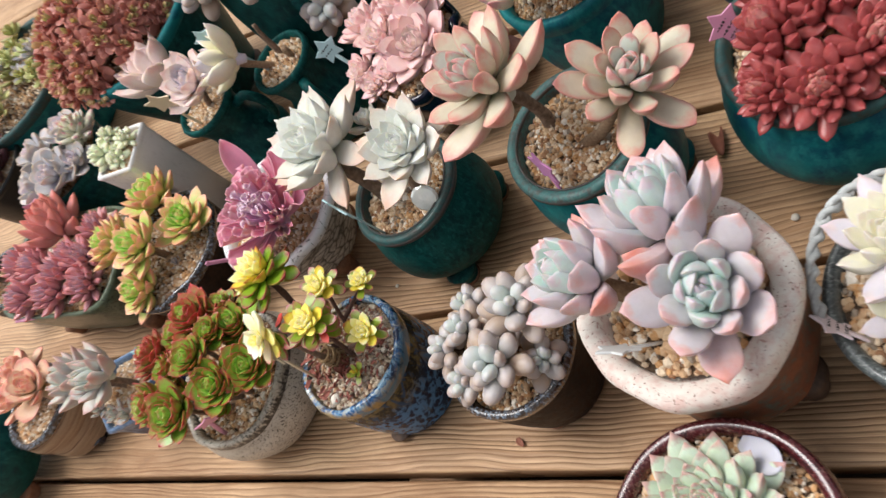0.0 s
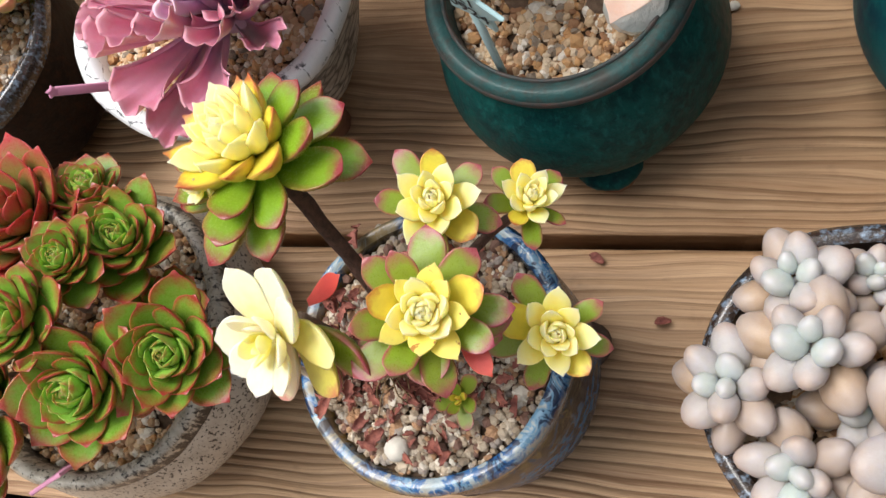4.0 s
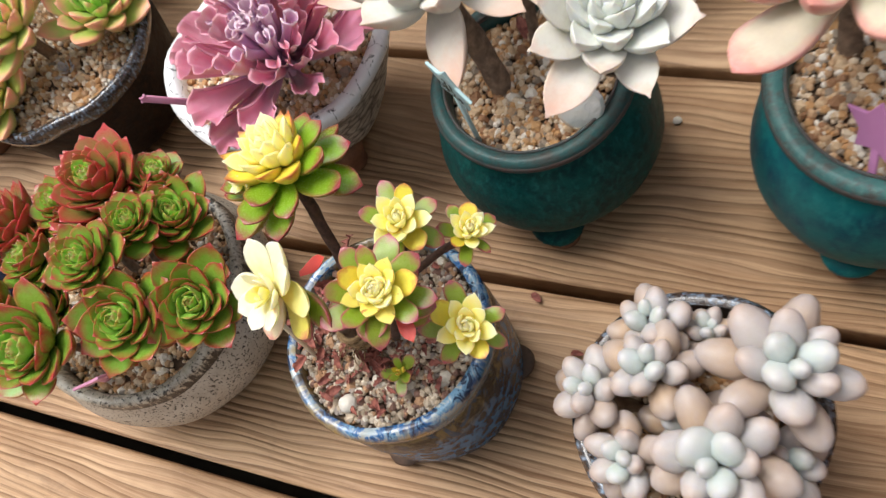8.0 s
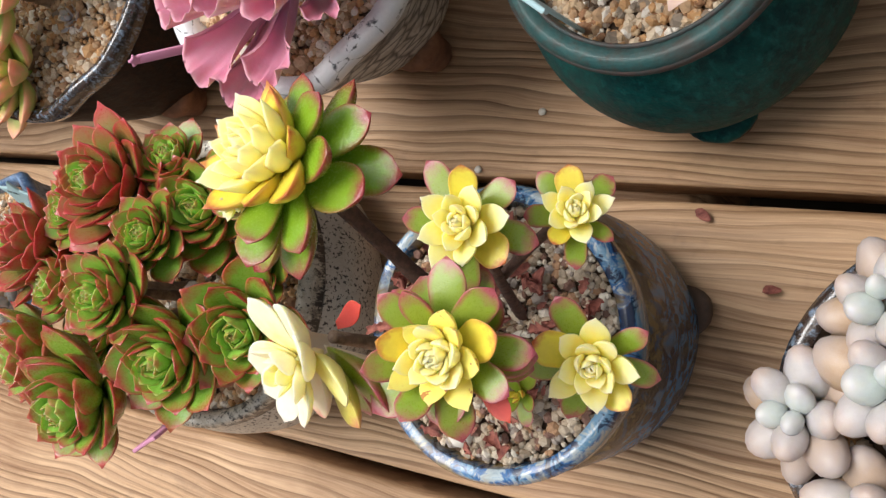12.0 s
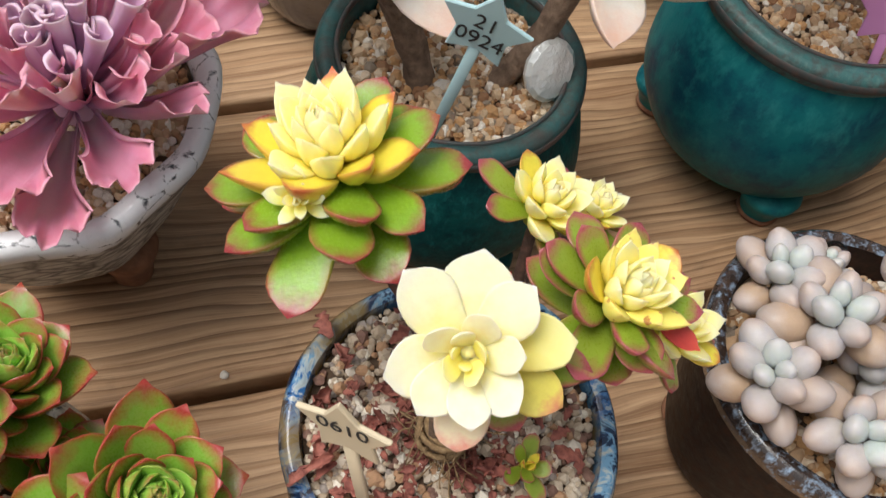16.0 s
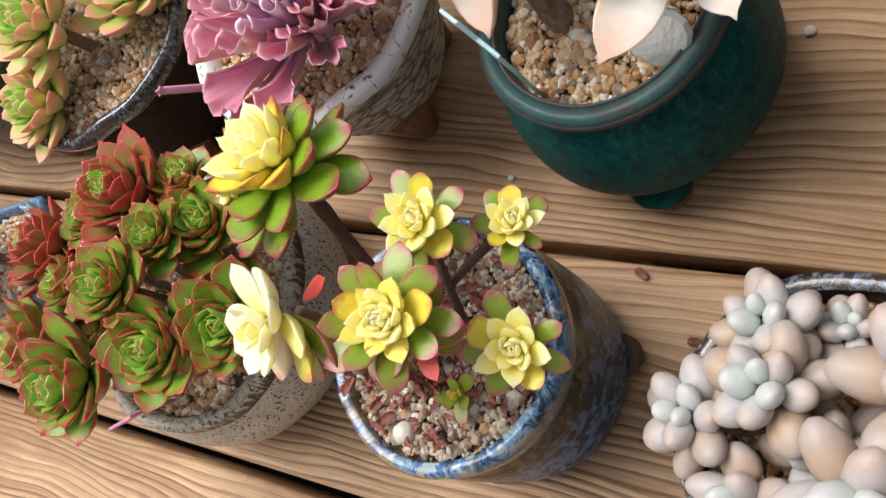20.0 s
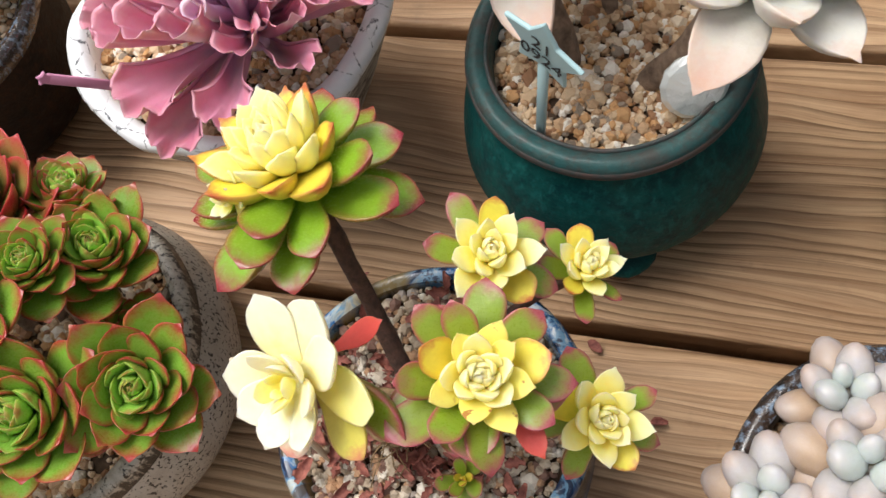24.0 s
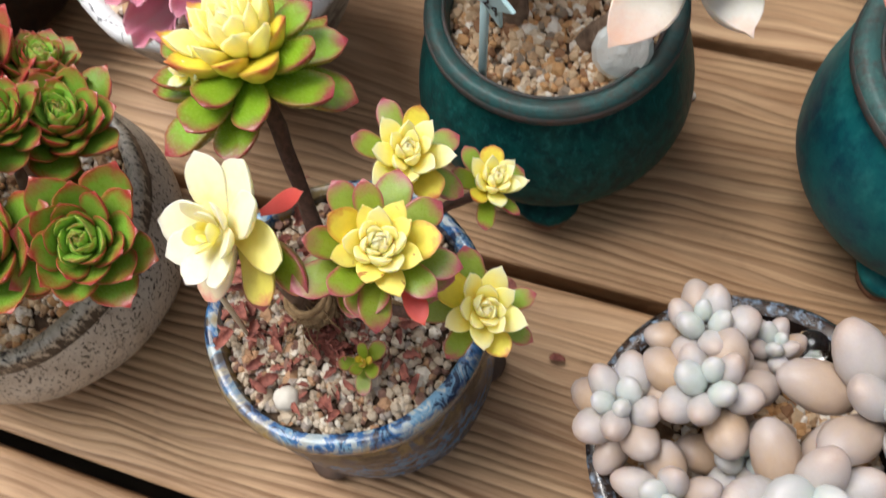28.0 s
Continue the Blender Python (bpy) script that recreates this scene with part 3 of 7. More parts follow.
# ---- pots ----
def pot(label, at, profile, rim, glaze, rim_glaze, feet=(), foot_material=None, shape=round_shape, wobble=0.012, seed=1.0, wall=0.005, soil=0.012, seg=64, edge=None, tilt=0.0, grit=0.0016, turn=0.0, name="flower_pot", dome=0.004, smooth=True, inner=None, stones=None):
    """A pot with a body, a rim and feet. profile: (radius, height) up to the rim; rim: (radius, height) of the lip. Its grit lies `soil` below the lip."""
    base = thing(name, (at[0], at[1], 0), label, "flower pot", "potted succulents")
    outer = smooth_profile(profile) if smooth else profile
    r0, z0 = outer[-1]
    top_r, top_z = rim
    first = [(0.0005, outer[0][1]), *outer]
    part("body", lathe(first, seg, shape, wobble, seed, tilt), glaze, base)
    h = max(top_z - z0, 0.004)
    lip = [(r0, z0), (top_r, z0 + h * 0.35), (top_r + 0.0004, z0 + h * 0.75), (top_r - 0.0012, top_z - 0.0003), (top_r - wall * 0.5, top_z), (top_r - wall, top_z - 0.001), (top_r - wall * 1.25, top_z - h * 0.6), (top_r - wall * 1.3, top_z - soil - 0.006), (top_r - wall * 1.6, top_z - soil - 0.008)]
    part("rim", lathe(lip[:6] if inner else lip, seg, shape, wobble, seed, tilt), rim_glaze, base)
    if inner:
        part("inner_wall", lathe(lip[5:], seg, shape, wobble, seed, tilt), inner, base, "dark glazed inside of the pot")
    if edge:
        for label, cr, cz, wide, high in (("bare brown line round the rim", top_r + 0.0001, z0 + h * 0.55, 0.0009, 0.0020), ("bare brown inner edge of the rim", top_r - wall * 1.02, top_z - 0.0014, 0.0008, 0.0015)):
            k = [(cr + wide * math.cos(q), cz + high * math.sin(q)) for q in (i * math.pi / 4 for i in range(8))]
            part("rim_line", lathe(k, seg, shape, wobble, seed, tilt, True), edge, base, label)
    for a, r, fr, fh in feet:
        a = radians(a)
        form = smooth_profile([(fr * 0.55, 0.0), (fr * 0.78, 0.0012), (fr * 0.82, fh * 0.4), (fr, fh), (fr * 1.25, fh * 1.5), (fr * 1.1, fh * 1.9), (0.001, fh * 2.1)], 2)
        v, f = lathe([(0.0004, 0.0), *form], 20, wobble=0.06, seed=a)
        part("foot", ([(x + r * math.cos(a), y + r * math.sin(a), z) for x, y, z in v], f), foot_material or glaze, base)
        if foot_material in (TEAL, TEAL_BLUE):
            part("foot_sole", ([(x * 1.06 + r * math.cos(a), y * 1.06 + r * math.sin(a), z) for x, y, z in lathe([(0.0004, 0.0), (fr * 0.62, 0.0), (fr * 0.84, 0.0012), (fr * 0.84, 0.0030), (0.0004, 0.0034)], 20, wobble=0.06, seed=a)[0]], lathe([(0.0004, 0.0), (fr * 0.62, 0.0), (fr * 0.84, 0.0012), (fr * 0.84, 0.0030), (0.0004, 0.0034)], 20)[1]), CLAY, base, "bare clay sole of the foot")
    if grit:
        gravel((at[0], at[1], top_z - soil), top_r - wall * 1.3, grit, shape, int(seed * 10) + 3, dome, stones)
    return base


# ---- succulent leaves ----
def leaf_form(width=0.5, thick=0.16, widest=0.62, base=0.38, point=0.75, cup=0.10, curl=0.12, ruffle=0.0, nu=9, nv=12, upper=0.45, waves=3.0):
    """A fleshy leaf of length 1 along x: verts, faces, and for each vert how far along and how near the edge it lies."""
    verts, faces, along, edge = [], [], [], []
    for i in range(nu):
        u = 1 - (1 - i / (nu - 1)) ** 1.5
        if u < widest:
            w = base + (1 - base) * math.sin(math.pi / 2 * u / widest) ** 0.9
        else:
            w = max(0.0, 1 - ((u - widest) / (1 - widest)) ** 2) ** point
        w = max(w, 0.03) * width / 2
        t = thick / 2 * (0.55 + 0.45 * math.sin(math.pi * min(1.0, u / 0.9))) * min(1.0, (w / (width / 2)) ** 0.7 + 0.05)
        mid = curl * u * u
        for k in range(nv):
            a = 2 * math.pi * k / nv
            c, s = math.cos(a), math.sin(a)
            y = w * (abs(c) ** 0.9) * (1 if c > 0 else -1)
            z = t * s * (upper * 2 if s > 0 else 2 - upper * 2) + cup * w * 2 * c * c + mid
            if ruffle:
                z += ruffle * width * c * c * u * math.sin(waves * 2 * math.pi * u + (1.3 if c > 0 else 0))
                y += ruffle * 0.5 * width * c * u * math.cos(waves * 2 * math.pi * u)
            verts.append((u, y, z))
            along.append(u)
            edge.append(max(abs(c) ** 1.6, 0.62 * max(0.0, -s) ** 0.7, min(1.0, max(0.0, (u - 0.86) / 0.14))))
    for i in range(nu - 1):
        for k in range(nv):
            m = (k + 1) % nv
            faces.append((i * nv + k, i * nv + m, (i + 1) * nv + m, (i + 1) * nv + k))
    faces.append(tuple(range(nv))[::-1])
    faces.append(tuple((nu - 1) * nv + k for k in range(nv)))
    return np.array(verts), faces, np.array(along), np.array(edge)


def boat_form(width=0.5, thick=0.18, widest=0.64, base=0.42, blunt=0.6, cup=0.14, curl=0.18, mucro=0.05, nu=11, nv=14, fold=0.0):
    """A fleshy leaf of length 1: hollowed above, keeled below, with a crisp margin and a small point at its tip."""
    verts, faces, along, edge = [], [], [], []
    for i in range(nu):
        u = 1 - (1 - i / (nu - 1)) ** 1.6
        w = base + (1 - base) * math.sin(math.pi / 2 * u / widest) ** 1.3 if u < widest else max(0.0, 1 - ((u - widest) / (1 - widest)) ** 2.2) ** blunt
        w = max(w, 0.02) * width / 2
        fat = thick * (0.80 + 0.35 * math.sin(math.pi * min(1.0, u / 0.85))) * min(1.0, (w / (width / 2)) ** 0.8)
        x = u + (mucro if i == nu - 1 else 0.0)
        mid = curl * u * u + (0.4 * mucro if i == nu - 1 else 0.0)
        for k in range(nv):
            a = 2 * math.pi * k / nv
            c, d = math.cos(a), math.sin(a)
            rise = cup * 2 * w * abs(c) ** (2.0 - fold) + mid
            z = rise + (0.30 * fat * d ** 2 if d > 0 else -0.86 * fat * abs(d) ** 1.2)
            verts.append((x, w * c, z))
            along.append(u)
            edge.append(max(abs(c) ** 2.2, 0.60 * max(0.0, -d) ** 0.8, min(1.0, max(0.0, (u - 0.88) / 0.12))))
    for i in range(nu - 1):
        for k in range(nv):
            m = (k + 1) % nv
            faces.append((i * nv + k, i * nv + m, (i + 1) * nv + m, (i + 1) * nv + k))
    faces.append(tuple(range(nv))[::-1])
    faces.append(tuple((nu - 1) * nv + k for k in range(nv)))
    return np.array(verts), faces, np.array(along), np.array(edge)


def bead_form(width=0.72, thick=0.62, nu=9, nv=12):
    """A plump, egg-shaped leaf of length 1."""
    verts, faces, along, edge = [], [], [], []
    for i in range(nu):
        u = 0.5 - 0.5 * math.cos(math.pi * i / (nu - 1))
        s = math.sqrt(max(0.004, 1 - (2 * u ** 0.9 - 1) ** 2))
        for k in range(nv):
            a = 2 * math.pi * k / nv
            verts.append((u, width / 2 * s * math.cos(a), thick / 2 * s * math.sin(a) + 0.10 * u * u))
            along.append(u)
            edge.append(abs(math.cos(a)) ** 2)
    for i in range(nu - 1):
        for k in range(nv):
            m = (k + 1) % nv
            faces.append((i * nv + k, i * nv + m, (i + 1) * nv + m, (i + 1) * nv + k))
    faces.append(tuple(range(nv))[::-1])
    faces.append(tuple((nu - 1) * nv + k for k in range(nv)))
    return np.array(verts), faces, np.array(along), np.array(edge)


def rolled_form(narrow, wide, roll, ruffle, nu=13, nv=21, bend=0.10, unroll=0.15):
    """A leaf of length 1 rolled into an open trumpet, with a wavy flared lip and a thin wall."""
    verts, faces, along, edge = [], [], [], []
    for side in (0, 1):
        for i in range(nu):
            u = 1 - (1 - i / (nu - 1)) ** 1.4
            r = narrow + (wide - narrow) * (0.35 * u + 0.65 * u ** 5) - side * 0.022
            for k in range(nv):
                v = 2 * k / (nv - 1) - 1
                a = radians(roll) * v * (1 - unroll * u ** 2.2)
                wave = ruffle * u ** 4 * (math.sin(v * 8.5 + 0.6) + 0.5 * math.sin(v * 17 + 2))
                q = r * (1 + wave)
                x = u * (1 - (0.06 + 0.28 * unroll) * u * u * v * v) + 0.12 * wave
                verts.append((x, q * math.sin(a), bend * u * u + r - q * math.cos(a)))
                along.append(u)
                edge.append(max(abs(v) ** 6, u ** 9))
    def at(side, i, k):
        return side * nu * nv + i * nv + k
    for i in range(nu - 1):
        for k in range(nv - 1):
            faces.append((at(0, i, k), at(0, i + 1, k), at(0, i + 1, k + 1), at(0, i, k + 1)))
            faces.append((at(1, i, k), at(1, i, k + 1), at(1, i + 1, k + 1), at(1, i + 1, k)))
        for k in (0, nv - 1):
            faces.append((at(0, i, k), at(1, i, k), at(1, i + 1, k), at(0, i + 1, k))[::1 if k else -1])
    for k in range(nv - 1):
        faces.append((at(0, nu - 1, k), at(1, nu - 1, k), at(1, nu - 1, k + 1), at(0, nu - 1, k + 1)))
    return np.array(verts), faces, np.array(along), np.array(edge)


def bent(form, seed):
    """The same leaf grown a little crooked: swayed, twisted and dented."""
    rng = random.Random(seed)
    v, f, along, edge = form
    sway, twist, nod, fat = rng.uniform(-0.07, 0.07), rng.uniform(-0.30, 0.30), rng.uniform(-0.06, 0.06), rng.uniform(0.90, 1.12)
    out = []
    for x, y, z in v:
        c, s = math.cos(twist * x), math.sin(twist * x)
        d = noise.noise((x * 2.2 + seed, y * 3.1, z * 3.1 + seed))
        y, z = y * fat * (1 + 0.16 * d), z + 0.020 * d
        out.append((x, y * c - z * s + sway * x * x, y * s + z * c + nod * x * x))
    return np.array(out), f, along, edge


def leaf_mesh(form, material):
    v, f, along, edge = form
    mesh = bpy.data.meshes.new("leaf")
    mesh.from_pydata(v.tolist(), [], f)
    mesh.polygons.foreach_set("use_smooth", [True] * len(mesh.polygons))
    for name, values in (("along", along), ("edge", edge)):
        mesh.attributes.new(name, "FLOAT", "POINT").data.foreach_set("value", np.array(values, dtype=np.float32))
    mesh.materials.append(material)
    return mesh


def hand_rosette(plant, name, at, axis, up, length, leaves, core_material):
    """A rosette whose leaves are set one by one. leaves: (turn round the axis from the up side's right hand, rise, share of the length, height, form, material)."""
    z = Vector(axis).normalized()
    y = (Vector(up) - z * Vector(up).dot(z)).normalized()
    m = Matrix((y.cross(z), y, z)).transposed().to_4x4()
    m.translation = Vector(at) - plant.location
    core = part(name, lathe([(0.0004, -length * 0.3), (length * 0.10, -length * 0.2), (length * 0.12, 0), (0.0004, length * 0.2)], 10), core_material, plant)
    core.matrix_basis = m
    for i, (turn, rise, share, height, form, material) in enumerate(leaves):
        leaf = new("leaf", leaf_mesh(bent(form, 40 + i), material))
        leaf.parent = core
        leaf.matrix_basis = pose(0, 0, 0, 0, 0, turn) @ pose(length * 0.08, 0, length * height, 0, -rise, 0) @ Matrix.Diagonal((length * share, length * share, length * share, 1))
    return core


class Kind:
    """A kind of rosette: its leaf forms and materials from the outside in, and how the leaves stand."""

    def __init__(self, rings, count, low=8, high=80, inner=0.34, height=0.35, core=None, bend=1.15, shrink=1.1, hub=0.10, jitter=5.0, vary=0.06, size=1.0):
        # rings: (share of the leaves, form, material)
        self.rings = [(share, form, material, [leaf_mesh(bent(form, 3 * i + k + count), material) for k in range(4)]) for i, (share, form, material) in enumerate(rings)]
        self.count, self.low, self.high, self.inner, self.height = count, low, high, inner, height
        self.bend, self.shrink, self.hub, self.jitter, self.vary, self.size = bend, shrink, hub, jitter, vary, size
        self.core = core or rings[-1][2]

    def leaves(self, radius, seed, count=None):
        rng = random.Random(seed)
        count = count or self.count
        spin = rng.uniform(0, 360)
        for i in range(count):
            f = i / (count - 1)
            at = 0.0
            for ring in self.rings:
                at += ring[0]
                if f <= at + 1e-6:
                    break
            rise = self.low + (self.high - self.low) * f ** self.bend + rng.uniform(-1, 1) * self.jitter * (1 - 0.6 * f)
            length = radius * self.size * (1 - (1 - self.inner) * f ** self.shrink) * rng.uniform(1 - self.vary, 1 + self.vary)
            hub = radius * self.hub * (1 - 0.8 * f)
            m = pose(0, 0, 0, 0, 0, spin + 137.5 * i + rng.uniform(-5, 5)) @ pose(hub, 0, radius * self.height * f, 0, -rise, 0) @ pose(0, 0, 0, rng.uniform(-9, 9) * (1 - 0.6 * f), 0, 0)
            yield ring, m @ Matrix.Diagonal((length, length * rng.uniform(0.92, 1.08), length, 1))


def rosette(plant, kind, at, axis, radius, seed, count=None, single=True, name="rosette"):
    """A rosette under a plant, at a place in the world; single: each leaf is an object of its own."""
    place = Vector(at) - plant.location
    turn = Vector(axis).to_track_quat("Z", "Y").to_matrix().to_4x4()
    place = place - Vector(axis).normalized() * radius * kind.height * 0.9
    if single:
        h = radius * kind.height
        core = part(name, lathe([(0.0004, -h * 0.55), (radius * 0.10, -h * 0.5), (radius * 0.14, 0), (radius * 0.10, h * 0.7), (0.0004, h * 0.9)], 10), kind.core, plant)
        core.matrix_basis = Matrix.Translation(place) @ turn
        for pick, (ring, m) in enumerate(kind.leaves(radius, seed, count)):
            leaf = new("leaf", ring[3][pick % 4])
            leaf.parent = core
            leaf.matrix_basis = m
        return core
    verts, faces, along, edge, which, start = [], [], [], [], [], 0
    mats = []
    for ring, m in kind.leaves(radius, seed, count):
        v, f, a, e = ring[1]
        mm = np.array(m)
        verts.append(v @ mm[:3, :3].T + mm[:3, 3])
        faces += [tuple(i + start for i in q) for q in f]
        if ring[2] not in mats:
            mats.append(ring[2])
        which += [mats.index(ring[2])] * len(f)
        along.append(a)
        edge.append(e)
        start += len(v)
    mesh = bpy.data.meshes.new(name)
    mesh.from_pydata(np.concatenate(verts).tolist(), [], faces)
    mesh.polygons.foreach_set("use_smooth", [True] * len(mesh.polygons))
    mesh.polygons.foreach_set("material_index", which)
    for key, values in (("along", along), ("edge", edge)):
        mesh.attributes.new(key, "FLOAT", "POINT").data.foreach_set("value", np.concatenate(values).astype(np.float32))
    for m in mats:
        mesh.materials.append(m)
    ob = new(name, mesh)
    ob.parent = plant
    ob.matrix_basis = Matrix.Translation(place) @ turn
    return tagged(ob, "", "", "", "stuff")


def stem(plant, points, radii, material=None, name="stem", rough=0.15):
    v, f = tube([Vector(p) - plant.location for p in points], radii, 10, rough)
    return part(name, (v, f), material or STEM, plant)


def plant(label, at, group="potted succulents"):
    return thing("succulent", at, label, "succulent", group)

# ---- ground and deck ----
bm = bmesh.new()
bmesh.ops.create_grid(bm, x_segments=8, y_segments=8, size=60)
ground = part("ground", bm, EARTH, None, "dark bare earth under the raised deck")
ground.location.z = -0.30
tagged(ground, "", "ground", "", "structure")

PITCH, FIRST_SEAM, GAP = 0.1203, 0.0897, 0.0055
deck = thing("deck", (-0.6, 0.4, -0.026), "weathered brown softwood decking boards with dark open joints", "deck", "", "structure")


def board_mesh(length, width, thick, round_edge=0.003):
    half = width / 2
    ring = []
    for cy, cz, a0 in ((half - round_edge, thick - round_edge, 0), (-half + round_edge, thick - round_edge, 90), (-half + round_edge, round_edge, 180), (half - round_edge, round_edge, 270)):
        for k in range(4):
            a = radians(a0 + 30 * k)
            ring.append((cy + round_edge * math.cos(a), cz + round_edge * math.sin(a)))
    n = len(ring)
    verts = [(x, y, z) for x in (-length / 2, length / 2) for y, z in ring]
    faces = [(k, (k + 1) % n, n + (k + 1) % n, n + k) for k in range(n)] + [tuple(range(n))[::-1], tuple(range(n, 2 * n))]
    mesh = bpy.data.meshes.new("deck_board")
    mesh.from_pydata(verts, [], faces)
    mesh.polygons.foreach_set("use_smooth", [k < n for k in range(len(faces))])
    mesh.materials.append(WOOD)
    return mesh


BOARD = board_mesh(4.2, PITCH - GAP, 0.026)
for k in range(-9, 16):
    board = new("deck_board", BOARD)
    board.parent = deck
    board.location = (0.15 * math.sin(k * 2.3), FIRST_SEAM + PITCH * (k - 0.5) - deck.location.y, 0.0006 * math.sin(k * 1.7))
for x in (-2.2, -1.6, -1.0, -0.4, 0.2, 0.8):
    bm = bmesh.new()
    bmesh.ops.create_cube(bm, size=1)
    bmesh.ops.scale(bm, vec=(0.045, 3.0, 0.09), verts=bm.verts)
    bmesh.ops.bevel(bm, geom=bm.edges[:], offset=0.003, segments=1, affect="EDGES")
    joist = part("joist", bm, WOOD, deck)
    joist.location = (x + 0.6, 0.0, -0.047)

# ---- kinds of rosettes ----
POINTED = boat_form(0.66, 0.18, 0.64, 0.36, 0.66, 0.11, 0.24, 0.06)
BROAD = boat_form(0.56, 0.18, 0.62, 0.42, 0.66, 0.14, 0.20, 0.05)
PETAL = boat_form(0.47, 0.27, 0.58, 0.50, 0.72, 0.08, 0.28, 0.06)
INCURVE = boat_form(0.44, 0.32, 0.60, 0.58, 0.52, 0.06, 0.44, 0.03)
SPOON = boat_form(0.62, 0.17, 0.64, 0.38, 0.56, 0.11, 0.14, 0.025)
LONG = boat_form(0.44, 0.25, 0.64, 0.50, 0.54, 0.10, 0.22, 0.03)
FAT = boat_form(0.44, 0.30, 0.60, 0.56, 0.60, 0.07, 0.28, 0.06)
YELLOW_PETAL = boat_form(0.52, 0.22, 0.56, 0.48, 0.74, 0.12, 0.18, 0.05)
BERRY = boat_form(0.40, 0.36, 0.60, 0.60, 0.50, 0.02, 0.22, 0.04)
CUPPED = boat_form(0.42, 0.28, 0.64, 0.54, 0.56, 0.06, 0.30, 0.06)
DROOP = boat_form(0.42, 0.17, 0.58, 0.40, 0.74, 0.16, -0.04, 0.05, fold=0.2)
STAR = boat_form(0.56, 0.26, 0.54, 0.52, 0.84, 0.16, 0.20, 0.06, fold=0.3)
PADDLE = boat_form(0.50, 0.19, 0.70, 0.44, 0.52, 0.10, 0.12, 0.04)
FINGER = boat_form(0.31, 0.27, 0.58, 0.62, 0.58, 0.02, 0.18, 0.04)
OVAL = boat_form(0.50, 0.22, 0.64, 0.46, 0.56, 0.10, 0.22, 0.045)
BEAD = bead_form(0.80, 0.70)
LOBE = bead_form(0.70, 0.60)
SMALL = leaf_form(0.54, 0.20, 0.62, 0.48, 0.64, 0.08, 0.18, nu=6, nv=8)
SMALL_FINGER = leaf_form(0.46, 0.30, 0.58, 0.58, 0.75, 0.02, 0.20, nu=6, nv=8)
SMALL_BEAD = bead_form(0.58, 0.50, 7, 8)
FLARE = rolled_form(0.070, 0.300, 124, 0.13, bend=0.16, unroll=0.58)
TRUMPET = rolled_form(0.065, 0.200, 142, 0.10, bend=0.16, unroll=0.30)
TUBE = rolled_form(0.072, 0.125, 166, 0.06, unroll=0.06)
IVORY_PETAL = boat_form(0.68, 0.16, 0.62, 0.40, 0.58, 0.08, 0.12, 0.04)
PLUMP = boat_form(0.50, 0.32, 0.66, 0.52, 0.50, 0.06, 0.26, 0.06)

L_YELLOW = leaf_material("pale_yellow_leaf", (0.98, 0.79, 0.20), (0.99, 0.89, 0.50), (0.99, 0.85, 0.40), 0.50, 0.5, base=(0.97, 0.73, 0.09), spread=0.05, sss=0.75, mottle=0.05)
L_YELLOW_RED = leaf_material("yellow_leaf_red_edged", (0.74, 0.64, 0.07), (0.50, 0.08, 0.04), (0.52, 0.12, 0.04), 0.84, 0.8, base=(0.52, 0.57, 0.06), rough=0.34, sss=0.25, mottle=0.12)
L_YELLOW_SPOT = leaf_material("yellow_leaf_with_brown_scars", (0.94, 0.79, 0.18), (0.94, 0.74, 0.24), (0.80, 0.40, 0.10), 0.92, 0.35, patch=(0.36, 0.08, 0.03), sss=0.35, mottle=0.08, base=(0.86, 0.74, 0.10))
L_LIME_RED = leaf_material("green_leaf_dark_red_edged", (0.20, 0.36, 0.02), (0.26, 0.035, 0.045), (0.30, 0.030, 0.045), 0.80, 0.95, rough=0.24, base=(0.25, 0.44, 0.03), spread=0.08, mottle=0.18)
L_LIME_PINK = leaf_material("green_leaf_flushed_pink", (0.22, 0.33, 0.025), (0.34, 0.065, 0.085), (0.34, 0.065, 0.085), 0.76, 1.0, rough=0.30, spread=0.10, mottle=0.18, edge_from=0.12)
L_IVORY = leaf_material("ivory_leaf", (0.86, 0.78, 0.51), (0.87, 0.81, 0.61), (0.86, 0.76, 0.50), 0.70, 0.3, base=(0.90, 0.76, 0.22), spread=0.04, sss=0.6, mottle=0.05)
L_IVORY_PINK = leaf_material("ivory_leaf_rose_tip", (0.88, 0.72, 0.48), (0.74, 0.10, 0.12), (0.82, 0.40, 0.30), 0.80, 0.7, spread=0.04, sss=0.35, mottle=0.08)
L_IVORY_YELLOW = leaf_material("yellow_ivory_leaf", (0.92, 0.81, 0.18), (0.93, 0.85, 0.40), None, 0.5, spread=0.2, sss=0.35, mottle=0.08)
L_OLIVE_PINK = leaf_material("olive_leaf_pink_tip", (0.62, 0.56, 0.10), (0.58, 0.14, 0.11), (0.60, 0.34, 0.10), 0.88, 0.4, rough=0.36, spread=0.03)
L_GREEN_OUT = leaf_material("green_leaf_red_rim", (0.19, 0.37, 0.04), (0.37, 0.034, 0.036), (0.37, 0.034, 0.036), 0.77, 0.92, rough=0.28, base=(0.21, 0.41, 0.045), spread=0.09, mottle=0.22, edge_from=0.12)
L_GREEN_IN = leaf_material("fresh_green_leaf", (0.27, 0.52, 0.075), (0.40, 0.13, 0.06), (0.32, 0.24, 0.06), 0.90, 0.5, rough=0.28, base=(0.42, 0.66, 0.14), spread=0.04, mottle=0.2)
